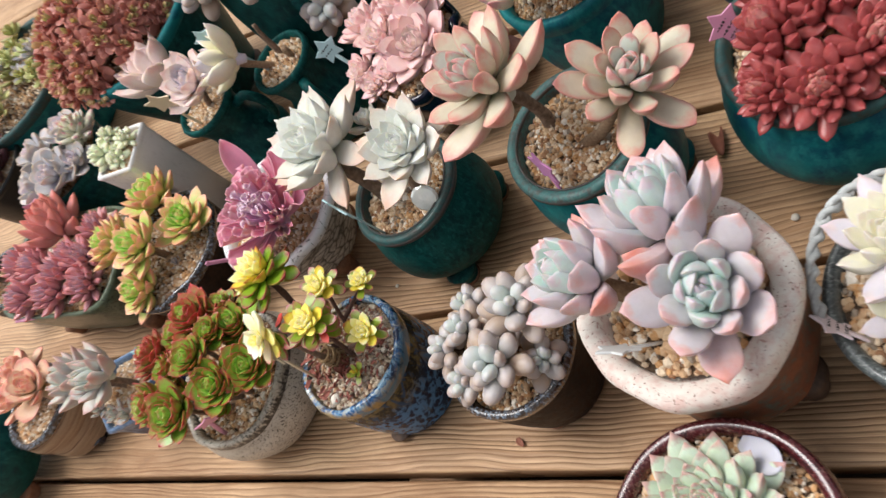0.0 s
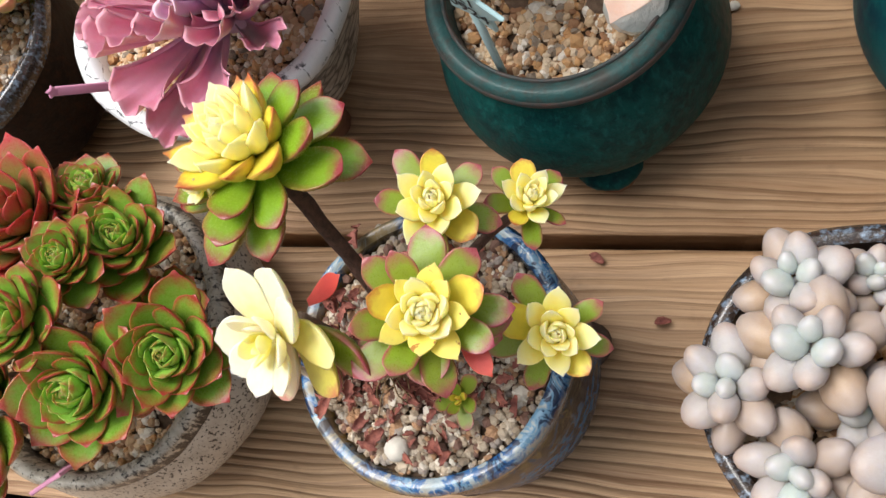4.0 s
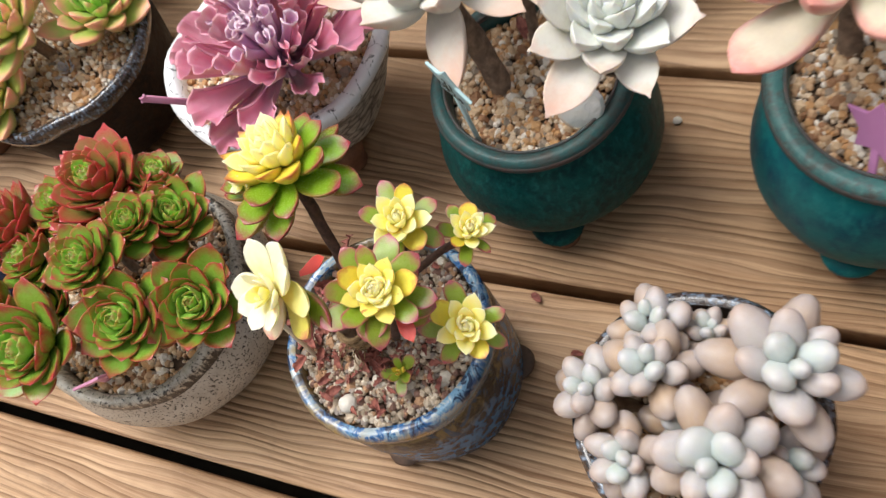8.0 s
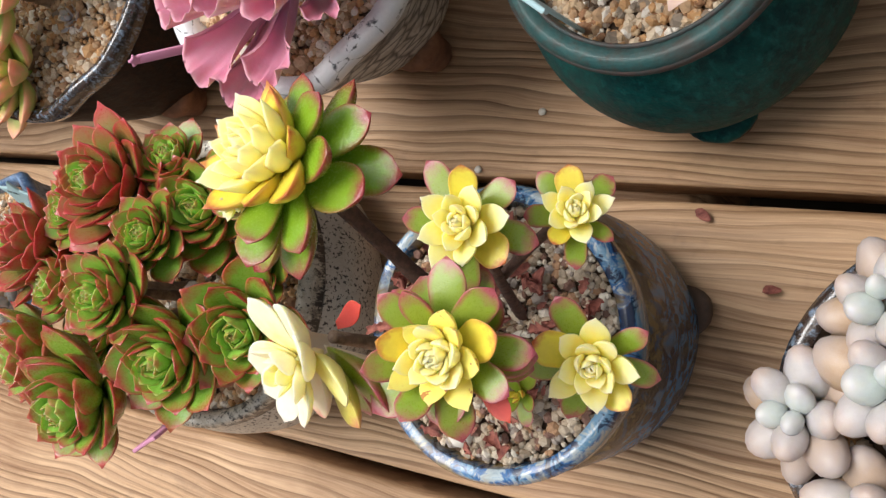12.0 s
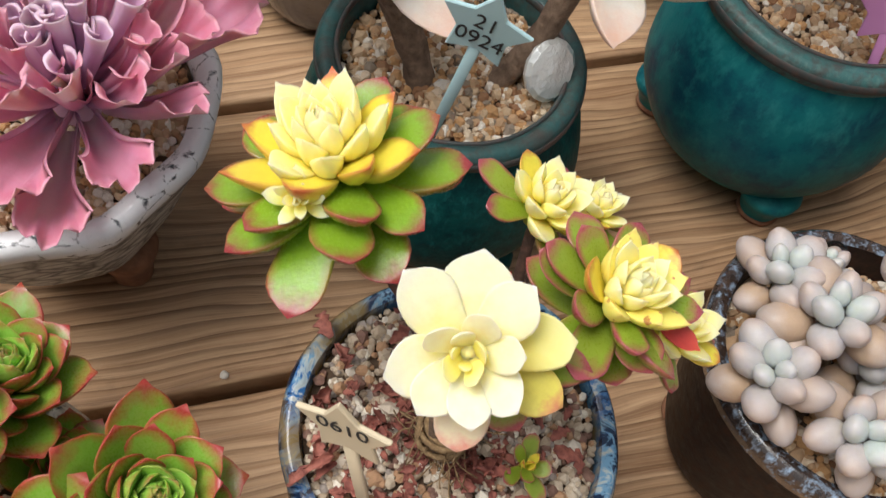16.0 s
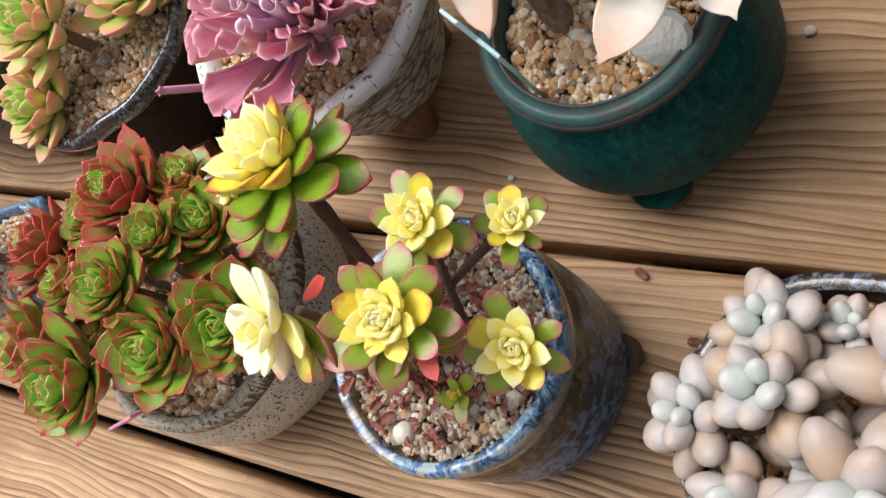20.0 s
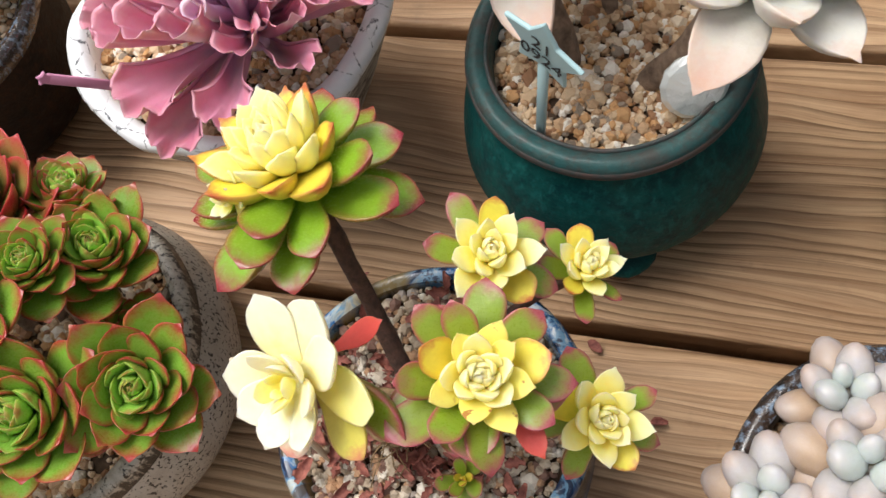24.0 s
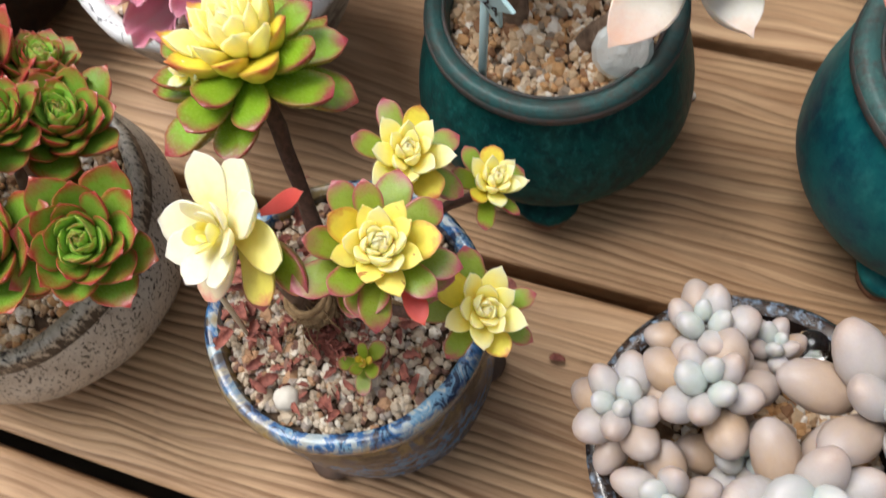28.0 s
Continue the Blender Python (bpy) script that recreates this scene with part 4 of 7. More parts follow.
L_RED_OUT = leaf_material("dark_red_leaf", (0.19, 0.21, 0.045), (0.42, 0.030, 0.036), (0.42, 0.030, 0.036), 0.66, 1.0, rough=0.30, base=(0.19, 0.29, 0.05), spread=0.10, edge_from=0.1)
L_PEBBLE_OUT = leaf_material("peach_beige_bead_leaf", (0.42, 0.29, 0.19), (0.40, 0.345, 0.33), None, 0.5, rough=0.42, farina=0.06, spread=0.6, mottle=0.3)
L_PEBBLE_MID = leaf_material("lilac_grey_bead_leaf", (0.43, 0.405, 0.405), (0.44, 0.33, 0.28), None, 0.68, rough=0.44, farina=0.12, spread=0.35, mottle=0.25, base=(0.46, 0.48, 0.455))
L_PEBBLE_IN = leaf_material("pale_blue_grey_bead_leaf", (0.46, 0.52, 0.49), (0.50, 0.475, 0.48), None, 0.6, rough=0.44, farina=0.12, spread=0.3, mottle=0.2)
L_WHITE_OUT = leaf_material("grey_white_leaf_peach_tip", (0.62, 0.62, 0.56), (0.66, 0.44, 0.35), (0.66, 0.54, 0.47), 0.82, 0.5, rough=0.58, farina=0.2, mottle=0.35, base=(0.54, 0.60, 0.54))
L_WHITE_IN = leaf_material("powdery_white_green_leaf", (0.62, 0.65, 0.60), (0.67, 0.66, 0.63), None, 0.85, rough=0.62, farina=0.25, spread=0.06, mottle=0.35, base=(0.52, 0.60, 0.55))
L_WHITE_PEACH = leaf_material("peach_flushed_white_leaf", (0.62, 0.58, 0.51), (0.66, 0.34, 0.23), (0.64, 0.45, 0.36), 0.64, 0.75, rough=0.56, farina=0.15, mottle=0.3, base=(0.56, 0.59, 0.53))
L_BLUSH_OUT = leaf_material("cream_green_leaf_pink_edged", (0.57, 0.53, 0.41), (0.60, 0.18, 0.14), (0.61, 0.24, 0.21), 0.78, 0.85, rough=0.40, base=(0.46, 0.50, 0.34), farina=0.08, spread=0.14, mottle=0.2, edge_from=0.05)
L_BLUSH_IN = leaf_material("pale_green_leaf_pink_edged", (0.54, 0.60, 0.53), (0.58, 0.16, 0.15), (0.60, 0.26, 0.25), 0.86, 0.85, rough=0.42, farina=0.14, spread=0.08, mottle=0.15, edge_from=0.05)
L_PINKBLUE_OUT = leaf_material("lilac_leaf_salmon_tip", (0.54, 0.51, 0.54), (0.64, 0.25, 0.20), (0.59, 0.40, 0.45), 0.86, 0.5, rough=0.44, farina=0.12, base=(0.43, 0.56, 0.53), spread=0.06, mottle=0.2)
L_PINKBLUE_IN = leaf_material("pale_aqua_leaf_lilac_edge", (0.44, 0.58, 0.53), (0.58, 0.40, 0.46), (0.56, 0.45, 0.51), 0.90, 0.55, rough=0.44, farina=0.15, spread=0.05, mottle=0.2)
L_SALMON = leaf_material("salmon_red_leaf", (0.57, 0.45, 0.47), (0.62, 0.19, 0.13), None, 0.66, rough=0.5, farina=0.12)
L_ORANGE = leaf_material("orange_tipped_green_leaf", (0.42, 0.57, 0.12), (0.88, 0.36, 0.27), (0.88, 0.40, 0.28), 0.67, 0.85, base=(0.34, 0.57, 0.11), spread=0.12, mottle=0.12, edge_from=0.05)
L_LIME = leaf_material("lime_leaf_orange_tip", (0.32, 0.60, 0.10), (0.72, 0.36, 0.22), (0.50, 0.52, 0.16), 0.88, 0.5, base=(0.42, 0.68, 0.15), spread=0.04, mottle=0.15)
L_MAGENTA = leaf_material("magenta_rolled_leaf", (0.64, 0.25, 0.37), (0.66, 0.14, 0.22), (0.80, 0.42, 0.50), 0.76, 0.6, rough=0.42, farina=0.08, base=(0.52, 0.33, 0.48), spread=0.18, sss=0.2, mottle=0.25)
L_MAUVE = leaf_material("mauve_tubular_leaf", (0.60, 0.36, 0.54), (0.66, 0.36, 0.50), (0.82, 0.60, 0.70), 0.82, 0.9, rough=0.44, farina=0.08, spread=0.2, sss=0.2, mottle=0.2)
L_ROSE = leaf_material("rose_pink_leaf", (0.80, 0.60, 0.57), (0.72, 0.32, 0.35), (0.76, 0.44, 0.45), 0.86, 0.6, farina=0.15, base=(0.78, 0.66, 0.58), mottle=0.15, spread=0.25, edge_from=0.1)
L_ROSE_IN = leaf_material("pale_rose_leaf", (0.82, 0.66, 0.61), (0.76, 0.42, 0.44), (0.78, 0.52, 0.53), 0.86, 0.6, farina=0.15, mottle=0.15, spread=0.15)
L_TIP = leaf_material("white_green_leaf_magenta_tip", (0.80, 0.78, 0.63), (0.62, 0.08, 0.22), (0.72, 0.30, 0.40), 0.82, 0.3, farina=0.06, mottle=0.15)
L_TIP_IN = leaf_material("pale_lime_leaf", (0.68, 0.72, 0.44), (0.66, 0.34, 0.34), None, 0.92, farina=0.08, mottle=0.15)
L_CORAL = leaf_material("coral_red_leaf", (0.84, 0.38, 0.40), (0.82, 0.15, 0.12), (0.82, 0.22, 0.22), 0.84, 0.6, base=(0.80, 0.52, 0.50), rough=0.30, spread=0.25, mottle=0.15)
L_CRIMSON = leaf_material("crimson_leaf", (0.37, 0.082, 0.080), (0.27, 0.026, 0.030), (0.32, 0.048, 0.050), 0.80, 0.5, rough=0.20, base=(0.44, 0.15, 0.135), farina=0.05, mottle=0.2)
L_CRIMSON_IN = leaf_material("pale_crimson_leaf", (0.50, 0.23, 0.19), (0.34, 0.045, 0.05), None, 0.8, rough=0.26, farina=0.05)
L_SEDUM = leaf_material("brick_pink_leaf", (0.54, 0.27, 0.31), (0.64, 0.18, 0.16), (0.58, 0.20, 0.21), 0.78, 0.5, rough=0.36, base=(0.46, 0.34, 0.37), farina=0.06, spread=0.2, mottle=0.2)
L_FLAME = leaf_material("salmon_red_upright_leaf", (0.62, 0.28, 0.26), (0.68, 0.19, 0.14), (0.64, 0.23, 0.19), 0.75, 0.5, rough=0.34, base=(0.54, 0.34, 0.36), spread=0.15, mottle=0.15)
L_SEDUM_IN = leaf_material("dusty_purple_leaf", (0.45, 0.29, 0.36), (0.58, 0.19, 0.21), (0.54, 0.24, 0.27), 0.82, 0.5, rough=0.46, base=(0.42, 0.36, 0.41), farina=0.15, mottle=0.3)
L_PASTEL = leaf_material("pastel_pink_leaf", (0.84, 0.70, 0.66), (0.78, 0.42, 0.38), (0.82, 0.56, 0.52), 0.82, 0.5, farina=0.25, mottle=0.15)
L_GHOST = leaf_material("ivory_green_leaf", (0.70, 0.68, 0.52), (0.70, 0.58, 0.52), (0.74, 0.70, 0.60), 0.85, 0.5, farina=0.25, mottle=0.2)
L_LILAC = leaf_material("lilac_grey_leaf", (0.58, 0.55, 0.62), (0.66, 0.48, 0.48), (0.66, 0.52, 0.54), 0.82, 0.4, farina=0.25, mottle=0.2)
L_BUTTER = leaf_material("butter_yellow_leaf", (0.80, 0.76, 0.52), (0.76, 0.66, 0.62), None, 0.7, farina=0.2, spread=0.4, mottle=0.2)
L_GREYGREEN = leaf_material("grey_green_leaf", (0.43, 0.44, 0.47), (0.56, 0.44, 0.38), (0.57, 0.46, 0.39), 0.80, 0.75, farina=0.10, base=(0.42, 0.42, 0.52), spread=0.15, mottle=0.2)
L_GREYPINK = leaf_material("grey_leaf_peach_edge", (0.46, 0.49, 0.45), (0.58, 0.28, 0.24), (0.58, 0.36, 0.32), 0.80, 0.7, farina=0.15, mottle=0.2, edge_from=0.1)
L_SAGEWHITE = leaf_material("grey_green_bud_leaf", (0.45, 0.52, 0.46), (0.56, 0.40, 0.36), (0.54, 0.46, 0.42), 0.88, 0.5, farina=0.15, mottle=0.2)
L_PEACH = leaf_material("peach_leaf_red_edged", (0.76, 0.58, 0.42), (0.66, 0.16, 0.13), (0.70, 0.27, 0.23), 0.78, 0.75, base=(0.72, 0.66, 0.40), spread=0.25, mottle=0.2, edge_from=0.1)
L_MINT = leaf_material("pale_mint_bead_leaf", (0.66, 0.73, 0.50), (0.72, 0.62, 0.46), None, 0.8, farina=0.2, spread=0.2, mottle=0.2)
L_MINT_PINK = leaf_material("mint_leaf_pink_tip", (0.70, 0.72, 0.56), (0.62, 0.14, 0.24), None, 0.78, farina=0.2, mottle=0.2)
L_BOWL = leaf_material("sage_leaf_dark_red_tip", (0.47, 0.58, 0.45), (0.30, 0.03, 0.06), (0.58, 0.36, 0.32), 0.90, 0.6, farina=0.15, spread=0.02, mottle=0.2)
L_PLUM = leaf_material("dark_plum_leaf", (0.10, 0.035, 0.045), (0.16, 0.03, 0.04), None, 0.7, rough=0.4)
L_CROWN = leaf_material("rust_red_small_leaf", (0.40, 0.13, 0.10), (0.52, 0.21, 0.17), (0.40, 0.13, 0.10), 0.6, 0.4, spread=0.8, mottle=0.5)
L_LIMELET = leaf_material("yellow_green_small_leaf", (0.38, 0.44, 0.16), (0.52, 0.34, 0.18), (0.50, 0.40, 0.22), 0.8, 0.4, spread=0.3)
L_CROWN_IN = leaf_material("olive_rust_small_leaf", (0.34, 0.38, 0.13), (0.56, 0.34, 0.18), None, 0.6, spread=0.7)

YELLOW_BIG = Kind([(0.33, PADDLE, L_LIME_RED), (0.16, YELLOW_PETAL, L_YELLOW_RED), (0.51, YELLOW_PETAL, L_YELLOW)], 54, -22, 82, 0.26, 0.56, L_LIME_RED, 0.95, 1.0, size=1.06)
YELLOW_MID = Kind([(0.22, PADDLE, L_LIME_PINK), (0.06, SPOON, L_YELLOW_RED), (0.17, YELLOW_PETAL, L_YELLOW_SPOT), (0.55, YELLOW_PETAL, L_YELLOW)], 42, -4, 86, 0.22, 0.50, L_LIME_PINK, 0.82, 0.78, size=1.07)
YELLOW_SMALL = Kind([(0.17, PADDLE, L_LIME_PINK), (0.08, SPOON, L_YELLOW_RED), (0.75, YELLOW_PETAL, L_YELLOW)], 28, -14, 80, 0.28, 0.50, L_LIME_PINK, 0.80, 0.95, size=1.06)
OFFSET = Kind([(1.0, YELLOW_PETAL, L_YELLOW)], 14, 0, 80, 0.4, 0.4)
SKIRT = Kind([(1.0, SPOON, L_LIME_PINK)], 5, -22, 8, 0.9, 0.10, L_LIME_PINK)
BABY = Kind([(0.6, SPOON, L_LIME_PINK), (0.4, YELLOW_PETAL, L_YELLOW_RED)], 10, 0, 76, 0.4, 0.4)
GREEN_ROS = Kind([(0.50, POINTED, L_GREEN_OUT), (0.50, POINTED, L_GREEN_IN)], 46, 8, 84, 0.20, 0.58, L_GREEN_OUT, 0.82, 0.9, size=0.92)
RED_ROS = Kind([(0.66, POINTED, L_RED_OUT), (0.34, POINTED, L_GREEN_IN)], 60, 0, 84, 0.20, 0.66, L_RED_OUT, 0.88, 0.9, size=0.98)
PEBBLE_ROS = Kind([(0.36, BEAD, L_PEBBLE_OUT), (0.42, BEAD, L_PEBBLE_MID), (0.22, BEAD, L_PEBBLE_IN)], 12, -10, 56, 0.56, 0.66, L_PEBBLE_MID, 0.92, 2.4, 0.32, size=0.92, vary=0.12)
PEBBLE_BIG = Kind([(0.28, LOBE, L_PEBBLE_OUT), (0.48, LOBE, L_PEBBLE_MID), (0.24, BEAD, L_PEBBLE_IN)], 15, -6, 56, 0.52, 0.66, L_PEBBLE_MID, 0.88, 2.4, 0.30, size=0.80, vary=0.12)
WHITE_ROS = Kind([(0.10, DROOP, L_WHITE_PEACH), (0.20, STAR, L_WHITE_OUT), (0.70, STAR, L_WHITE_IN)], 40, 3, 80, 0.22, 0.44, L_WHITE_IN, 0.86, 0.95, size=0.93, hub=0.12, jitter=8)
BLUSH_ROS = Kind([(0.58, LONG, L_BLUSH_OUT), (0.42, LONG, L_BLUSH_IN)], 27, -5, 80, 0.36, 0.46, L_BLUSH_IN, 0.86, 1.15, vary=0.08, size=0.93)
PINKBLUE_ROS = Kind([(0.06, PLUMP, L_SALMON), (0.38, PLUMP, L_PINKBLUE_OUT), (0.56, PLUMP, L_PINKBLUE_IN)], 29, 8, 84, 0.34, 0.54, L_PINKBLUE_IN, 0.78, 1.05, size=0.92)
ORANGE_ROS = Kind([(0.46, OVAL, L_ORANGE), (0.54, OVAL, L_LIME)], 44, 2, 86, 0.24, 0.54, L_ORANGE, 0.82, 0.95, size=1.10)
RUFFLED = Kind([(0.26, FLARE, L_MAGENTA), (0.34, TRUMPET, L_MAGENTA), (0.40, TUBE, L_MAUVE)], 62, 2, 84, 0.42, 0.26, L_MAUVE, 0.82, 0.74, hub=0.22, jitter=18, vary=0.24, size=0.86)
ROSE_ROS = Kind([(0.5, OVAL, L_ROSE), (0.5, OVAL, L_ROSE_IN)], 40, 8, 86, 0.24, 0.48, None, 0.78, 0.95, size=1.16)
TIP_ROS = Kind([(0.74, INCURVE, L_TIP), (0.26, INCURVE, L_TIP_IN)], 48, 26, 90, 0.40, 0.60, L_TIP, 0.70, 0.9, hub=0.16, size=1.04)
CORAL_ROS = Kind([(1.0, BROAD, L_CORAL)], 26, 14, 84, 0.46, 0.55, None, 0.74, 1.0, size=1.15)
CRIMSON_ROS = Kind([(0.72, BERRY, L_CRIMSON), (0.28, BERRY, L_CRIMSON_IN)], 46, -6, 84, 0.36, 0.66, L_CRIMSON, 0.80, 1.0, hub=0.16, size=0.86, jitter=9)
SEDUM_ROS = Kind([(0.55, FINGER, L_SEDUM), (0.45, FINGER, L_SEDUM_IN)], 38, 6, 86, 0.44, 0.5, None, 0.72, 1.1)
FLAME_ROS = Kind([(1.0, FINGER, L_FLAME)], 40, 20, 86, 0.66, 0.45, None, 0.72, 1.1, size=1.12)
PASTEL_ROS = Kind([(0.5, BROAD, L_PASTEL), (0.5, BROAD, L_PASTEL)], 26, 22, 82, 0.34, 0.42, None, 0.75, 1.1)
LILAC_ROS = Kind([(0.5, BROAD, L_PASTEL), (0.5, BROAD, L_LILAC)], 30, 12, 84, 0.3, 0.45, None, 0.75, 1.1)
BUTTER_ROS = Kind([(0.42, BROAD, L_BUTTER), (0.58, BROAD, L_LILAC)], 24, 14, 80, 0.3, 0.42, None, 0.75, 1.1)
GREY_ROS = Kind([(0.6, SPOON, L_GREYGREEN), (0.4, SPOON, L_LILAC)], 22, 8, 82, 0.34, 0.42, None, 0.80, 1.0, size=1.12)
GREYPINK_ROS = Kind([(0.5, FAT, L_GREYPINK), (0.5, FAT, L_SAGEWHITE)], 30, 6, 84, 0.36, 0.52, None, 0.80, 1.0, size=1.14)
PEACH_ROS = Kind([(1.0, SPOON, L_PEACH)], 24, 4, 82, 0.36, 0.42, None, 0.75, 1.1, size=1.1)
MINT_ROS = Kind([(1.0, SMALL_BEAD, L_MINT)], 26, -6, 82, 0.5, 0.6, hub=0.18, size=0.9)
MINTPINK_ROS = Kind([(1.0, SMALL_FINGER, L_MINT_PINK)], 26, 0, 82, 0.45, 0.6)
BOWL_ROS = Kind([(1.0, CUPPED, L_BOWL)], 96, 6, 84, 0.20, 0.50, L_BOWL, 0.84, 0.85, size=0.84)
GHOST_ROS = Kind([(0.12, FAT, L_LILAC), (0.88, FAT, L_GHOST)], 38, 4, 84, 0.28, 0.46, None, 0.74, 1.0)
CROWN_ROS = Kind([(0.74, SMALL, L_CROWN), (0.26, SMALL, L_CROWN_IN)], 16, -10, 78, 0.4, 0.5)
PLUM_ROS = Kind([(1.0, PETAL, L_PLUM)], 34, 4, 84, 0.4, 0.4)
SAGE_ROS = Kind([(1.0, SMALL, L_GREYGREEN)], 14, 0, 78, 0.4, 0.5)
LIMELET_ROS = Kind([(1.0, SMALL, L_LIMELET)], 16, 0, 80, 0.4, 0.5)


# ---- plant labels ----
def star_tag(label, foot, top, face, material, size=0.0115, text="", lines=2):
    """A star-shaped plastic plant label on a stake. foot, top: the stake's ends; face: where the star looks."""
    tag = thing("plant_label", foot, label, "plant label", "star-shaped plant labels")
    up = (Vector(top) - Vector(foot)).normalized()
    normal = (Vector(face) - up * Vector(face).dot(up)).normalized()
    side = up.cross(normal)
    frame_m = Matrix((side, up, normal)).transposed().to_4x4()
    height = (Vector(top) - Vector(foot)).length
    bm = bmesh.new()
    ring = [bm.verts.new((size * (1 if k % 2 == 0 else 0.56) * math.sin(k * math.pi / 5), size * (1 if k % 2 == 0 else 0.56) * math.cos(k * math.pi / 5) + height + size * 0.35, -0.0006)) for k in range(10)]
    face0 = bm.faces.new(ring)
    made = bmesh.ops.extrude_face_region(bm, geom=[face0])
    bmesh.ops.translate(bm, vec=(0, 0, 0.0013), verts=[v for v in made["geom"] if isinstance(v, bmesh.types.BMVert)])
    bmesh.ops.bevel(bm, geom=bm.edges[:], offset=0.0003, segments=1, affect="EDGES")
    star = part("star", bm, material, tag)
    star.matrix_basis = frame_m
    star.data.polygons.foreach_set("use_smooth", [False] * len(star.data.polygons))
    bm = bmesh.new()
    bmesh.ops.create_cube(bm, size=1)
    bmesh.ops.scale(bm, vec=(0.0032, height + 0.002, 0.0013), verts=bm.verts)
    bmesh.ops.bevel(bm, geom=bm.edges[:], offset=0.0003, segments=1, affect="EDGES")
    bmesh.ops.translate(bm, vec=(0, height / 2 - 0.001, -0.0002), verts=bm.verts)
    stake = part("stake", bm, material, tag)
    stake.matrix_basis = frame_m
    if text:
        for i, line in enumerate(text.split()):
            curve = bpy.data.curves.new("lettering", "FONT")
            curve.body, curve.size, curve.align_x, curve.extrude = line, size * 0.52, "CENTER", 0.00005
            curve.materials.append(INK)
            words = new("lettering", curve)
            words.parent = star
            words.matrix_basis = pose(0, height + size * (0.38 - 0.46 * i), 0.0009)
    elif lines:
        bm = bmesh.new()
        rng = random.Random(int(foot[0] * 1e4))
        for i in range(lines):
            x = -size * 0.38
            while x < size * 0.34:
                w = size * rng.uniform(0.04, 0.12)
                made = bmesh.ops.create_cube(bm, size=1)["verts"]
                bmesh.ops.scale(bm, vec=(w, size * rng.uniform(0.05, 0.14), 0.0001), verts=made)
                bmesh.ops.translate(bm, vec=(x, height + size * (0.55 - 0.36 * i), 0.0008), verts=made)
                x += w + size * 0.07
        marks = part("writing", bm, INK, star)
    return tag


# ---- front row: the speckled cream pot with green and red rosettes ----
pot("low cream stoneware pot with dark speckles and a dark-banded rim", (-0.540, 0.158), [(0.040, 0.001), (0.050, 0.006), (0.0585, 0.022), (0.0600, 0.036), (0.056, 0.049)], (0.0555, 0.058), CREAM, CREAM_RIM, wobble=0.02, seed=1.3, wall=0.005, soil=0.010, tilt=0.004)
p = plant("crowded green rosettes with dark red leaf edges in cream pot", (-0.540, 0.158, 0.050))
GREENS = [(RED_ROS, (-0.533, 0.189, 0.115), (0.05, 0.05, 1), 0.0270), (GREEN_ROS, (-0.5065, 0.174, 0.115), (0.25, 0.0, 1), 0.0166), (GREEN_ROS, (-0.497, 0.184, 0.1030), (0.4, 0.1, 1), 0.0231), (GREEN_ROS, (-0.560, 0.153, 0.107), (-0.2, -0.1, 1), 0.0196), (GREEN_ROS, (-0.516, 0.153, 0.122), (0.1, -0.1, 1), 0.0201), (GREEN_ROS, (-0.496, 0.135, 0.110), (0.25, -0.30, 1), 0.0261), (GREEN_ROS, (-0.469, 0.148, 0.1057), (0.45, -0.25, 1), 0.0244), (GREEN_ROS, (-0.532, 0.114, 0.115), (0.05, -0.45, 1), 0.0267), (GREEN_ROS, (-0.572, 0.124, 0.1075), (-0.4, -0.4, 1), 0.0255), (RED_ROS, (-0.580, 0.166, 0.1098), (-0.4, 0.1, 1), 0.0237), (GREEN_ROS, (-0.553, 0.178, 0.1098), (0.0, 0.0, 1), 0.0166), (GREEN_ROS, (-0.512, 0.200, 0.1045), (0.3, 0.5, 1), 0.0166), (GREEN_ROS, (-0.514, 0.128, 0.088), (0.1, -0.3, 1), 0.0150), (GREEN_ROS, (-0.552, 0.136, 0.094), (-0.1, -0.2, 1), 0.0160), (GREEN_ROS, (-0.488, 0.166, 0.084), (0.4, 0.0, 1), 0.0150)]
for i, (kind, at, axis, radius) in enumerate(GREENS):
    rosette(p, kind, at, axis, radius, 100 + i)
    root = (-0.540 + (at[0] + 0.540) * 0.45, 0.158 + (at[1] - 0.158) * 0.45, 0.048)
    stem(p, [root, ((root[0] + at[0]) / 2, (root[1] + at[1]) / 2, 0.070), tuple(Vector(at) - Vector(axis).normalized() * radius * 0.6)], [0.0024, 0.002, 0.0018], STEM)
star_tag("pink star-shaped plastic plant label lying among red-edged rosettes", (-0.5400, 0.1145, 0.052), (-0.5055, 0.1117, 0.097), (0.50, -0.75, -0.48), TAG_PINK, 0.011, lines=0)

# ---- front row: the blue spotted pot with the yellow plant ----
pot("round blue glazed pot with dark spots and an ochre-streaked rim", (-0.3995, 0.1575), [(0.033, 0.001), (0.0385, 0.004), (0.0415, 0.018), (0.0423, 0.036), (0.0424, 0.054), (0.0418, 0.0645)], (0.0428, 0.0785), BLUE_GLAZE, BLUE_RIM, [(20, 0.036, 0.007, 0.004), (140, 0.036, 0.007, 0.004), (260, 0.036, 0.007, 0.004)], DARK_CLAY, wobble=0.018, seed=2.1, wall=0.0046, soil=0.0055, tilt=0.003, inner=BLUE_RIM, grit=0.0013, stones=GREY_GRIT)
p = plant("branching succulent with pale yellow rosettes and green red-edged lower leaves", (-0.398, 0.160, 0.073))
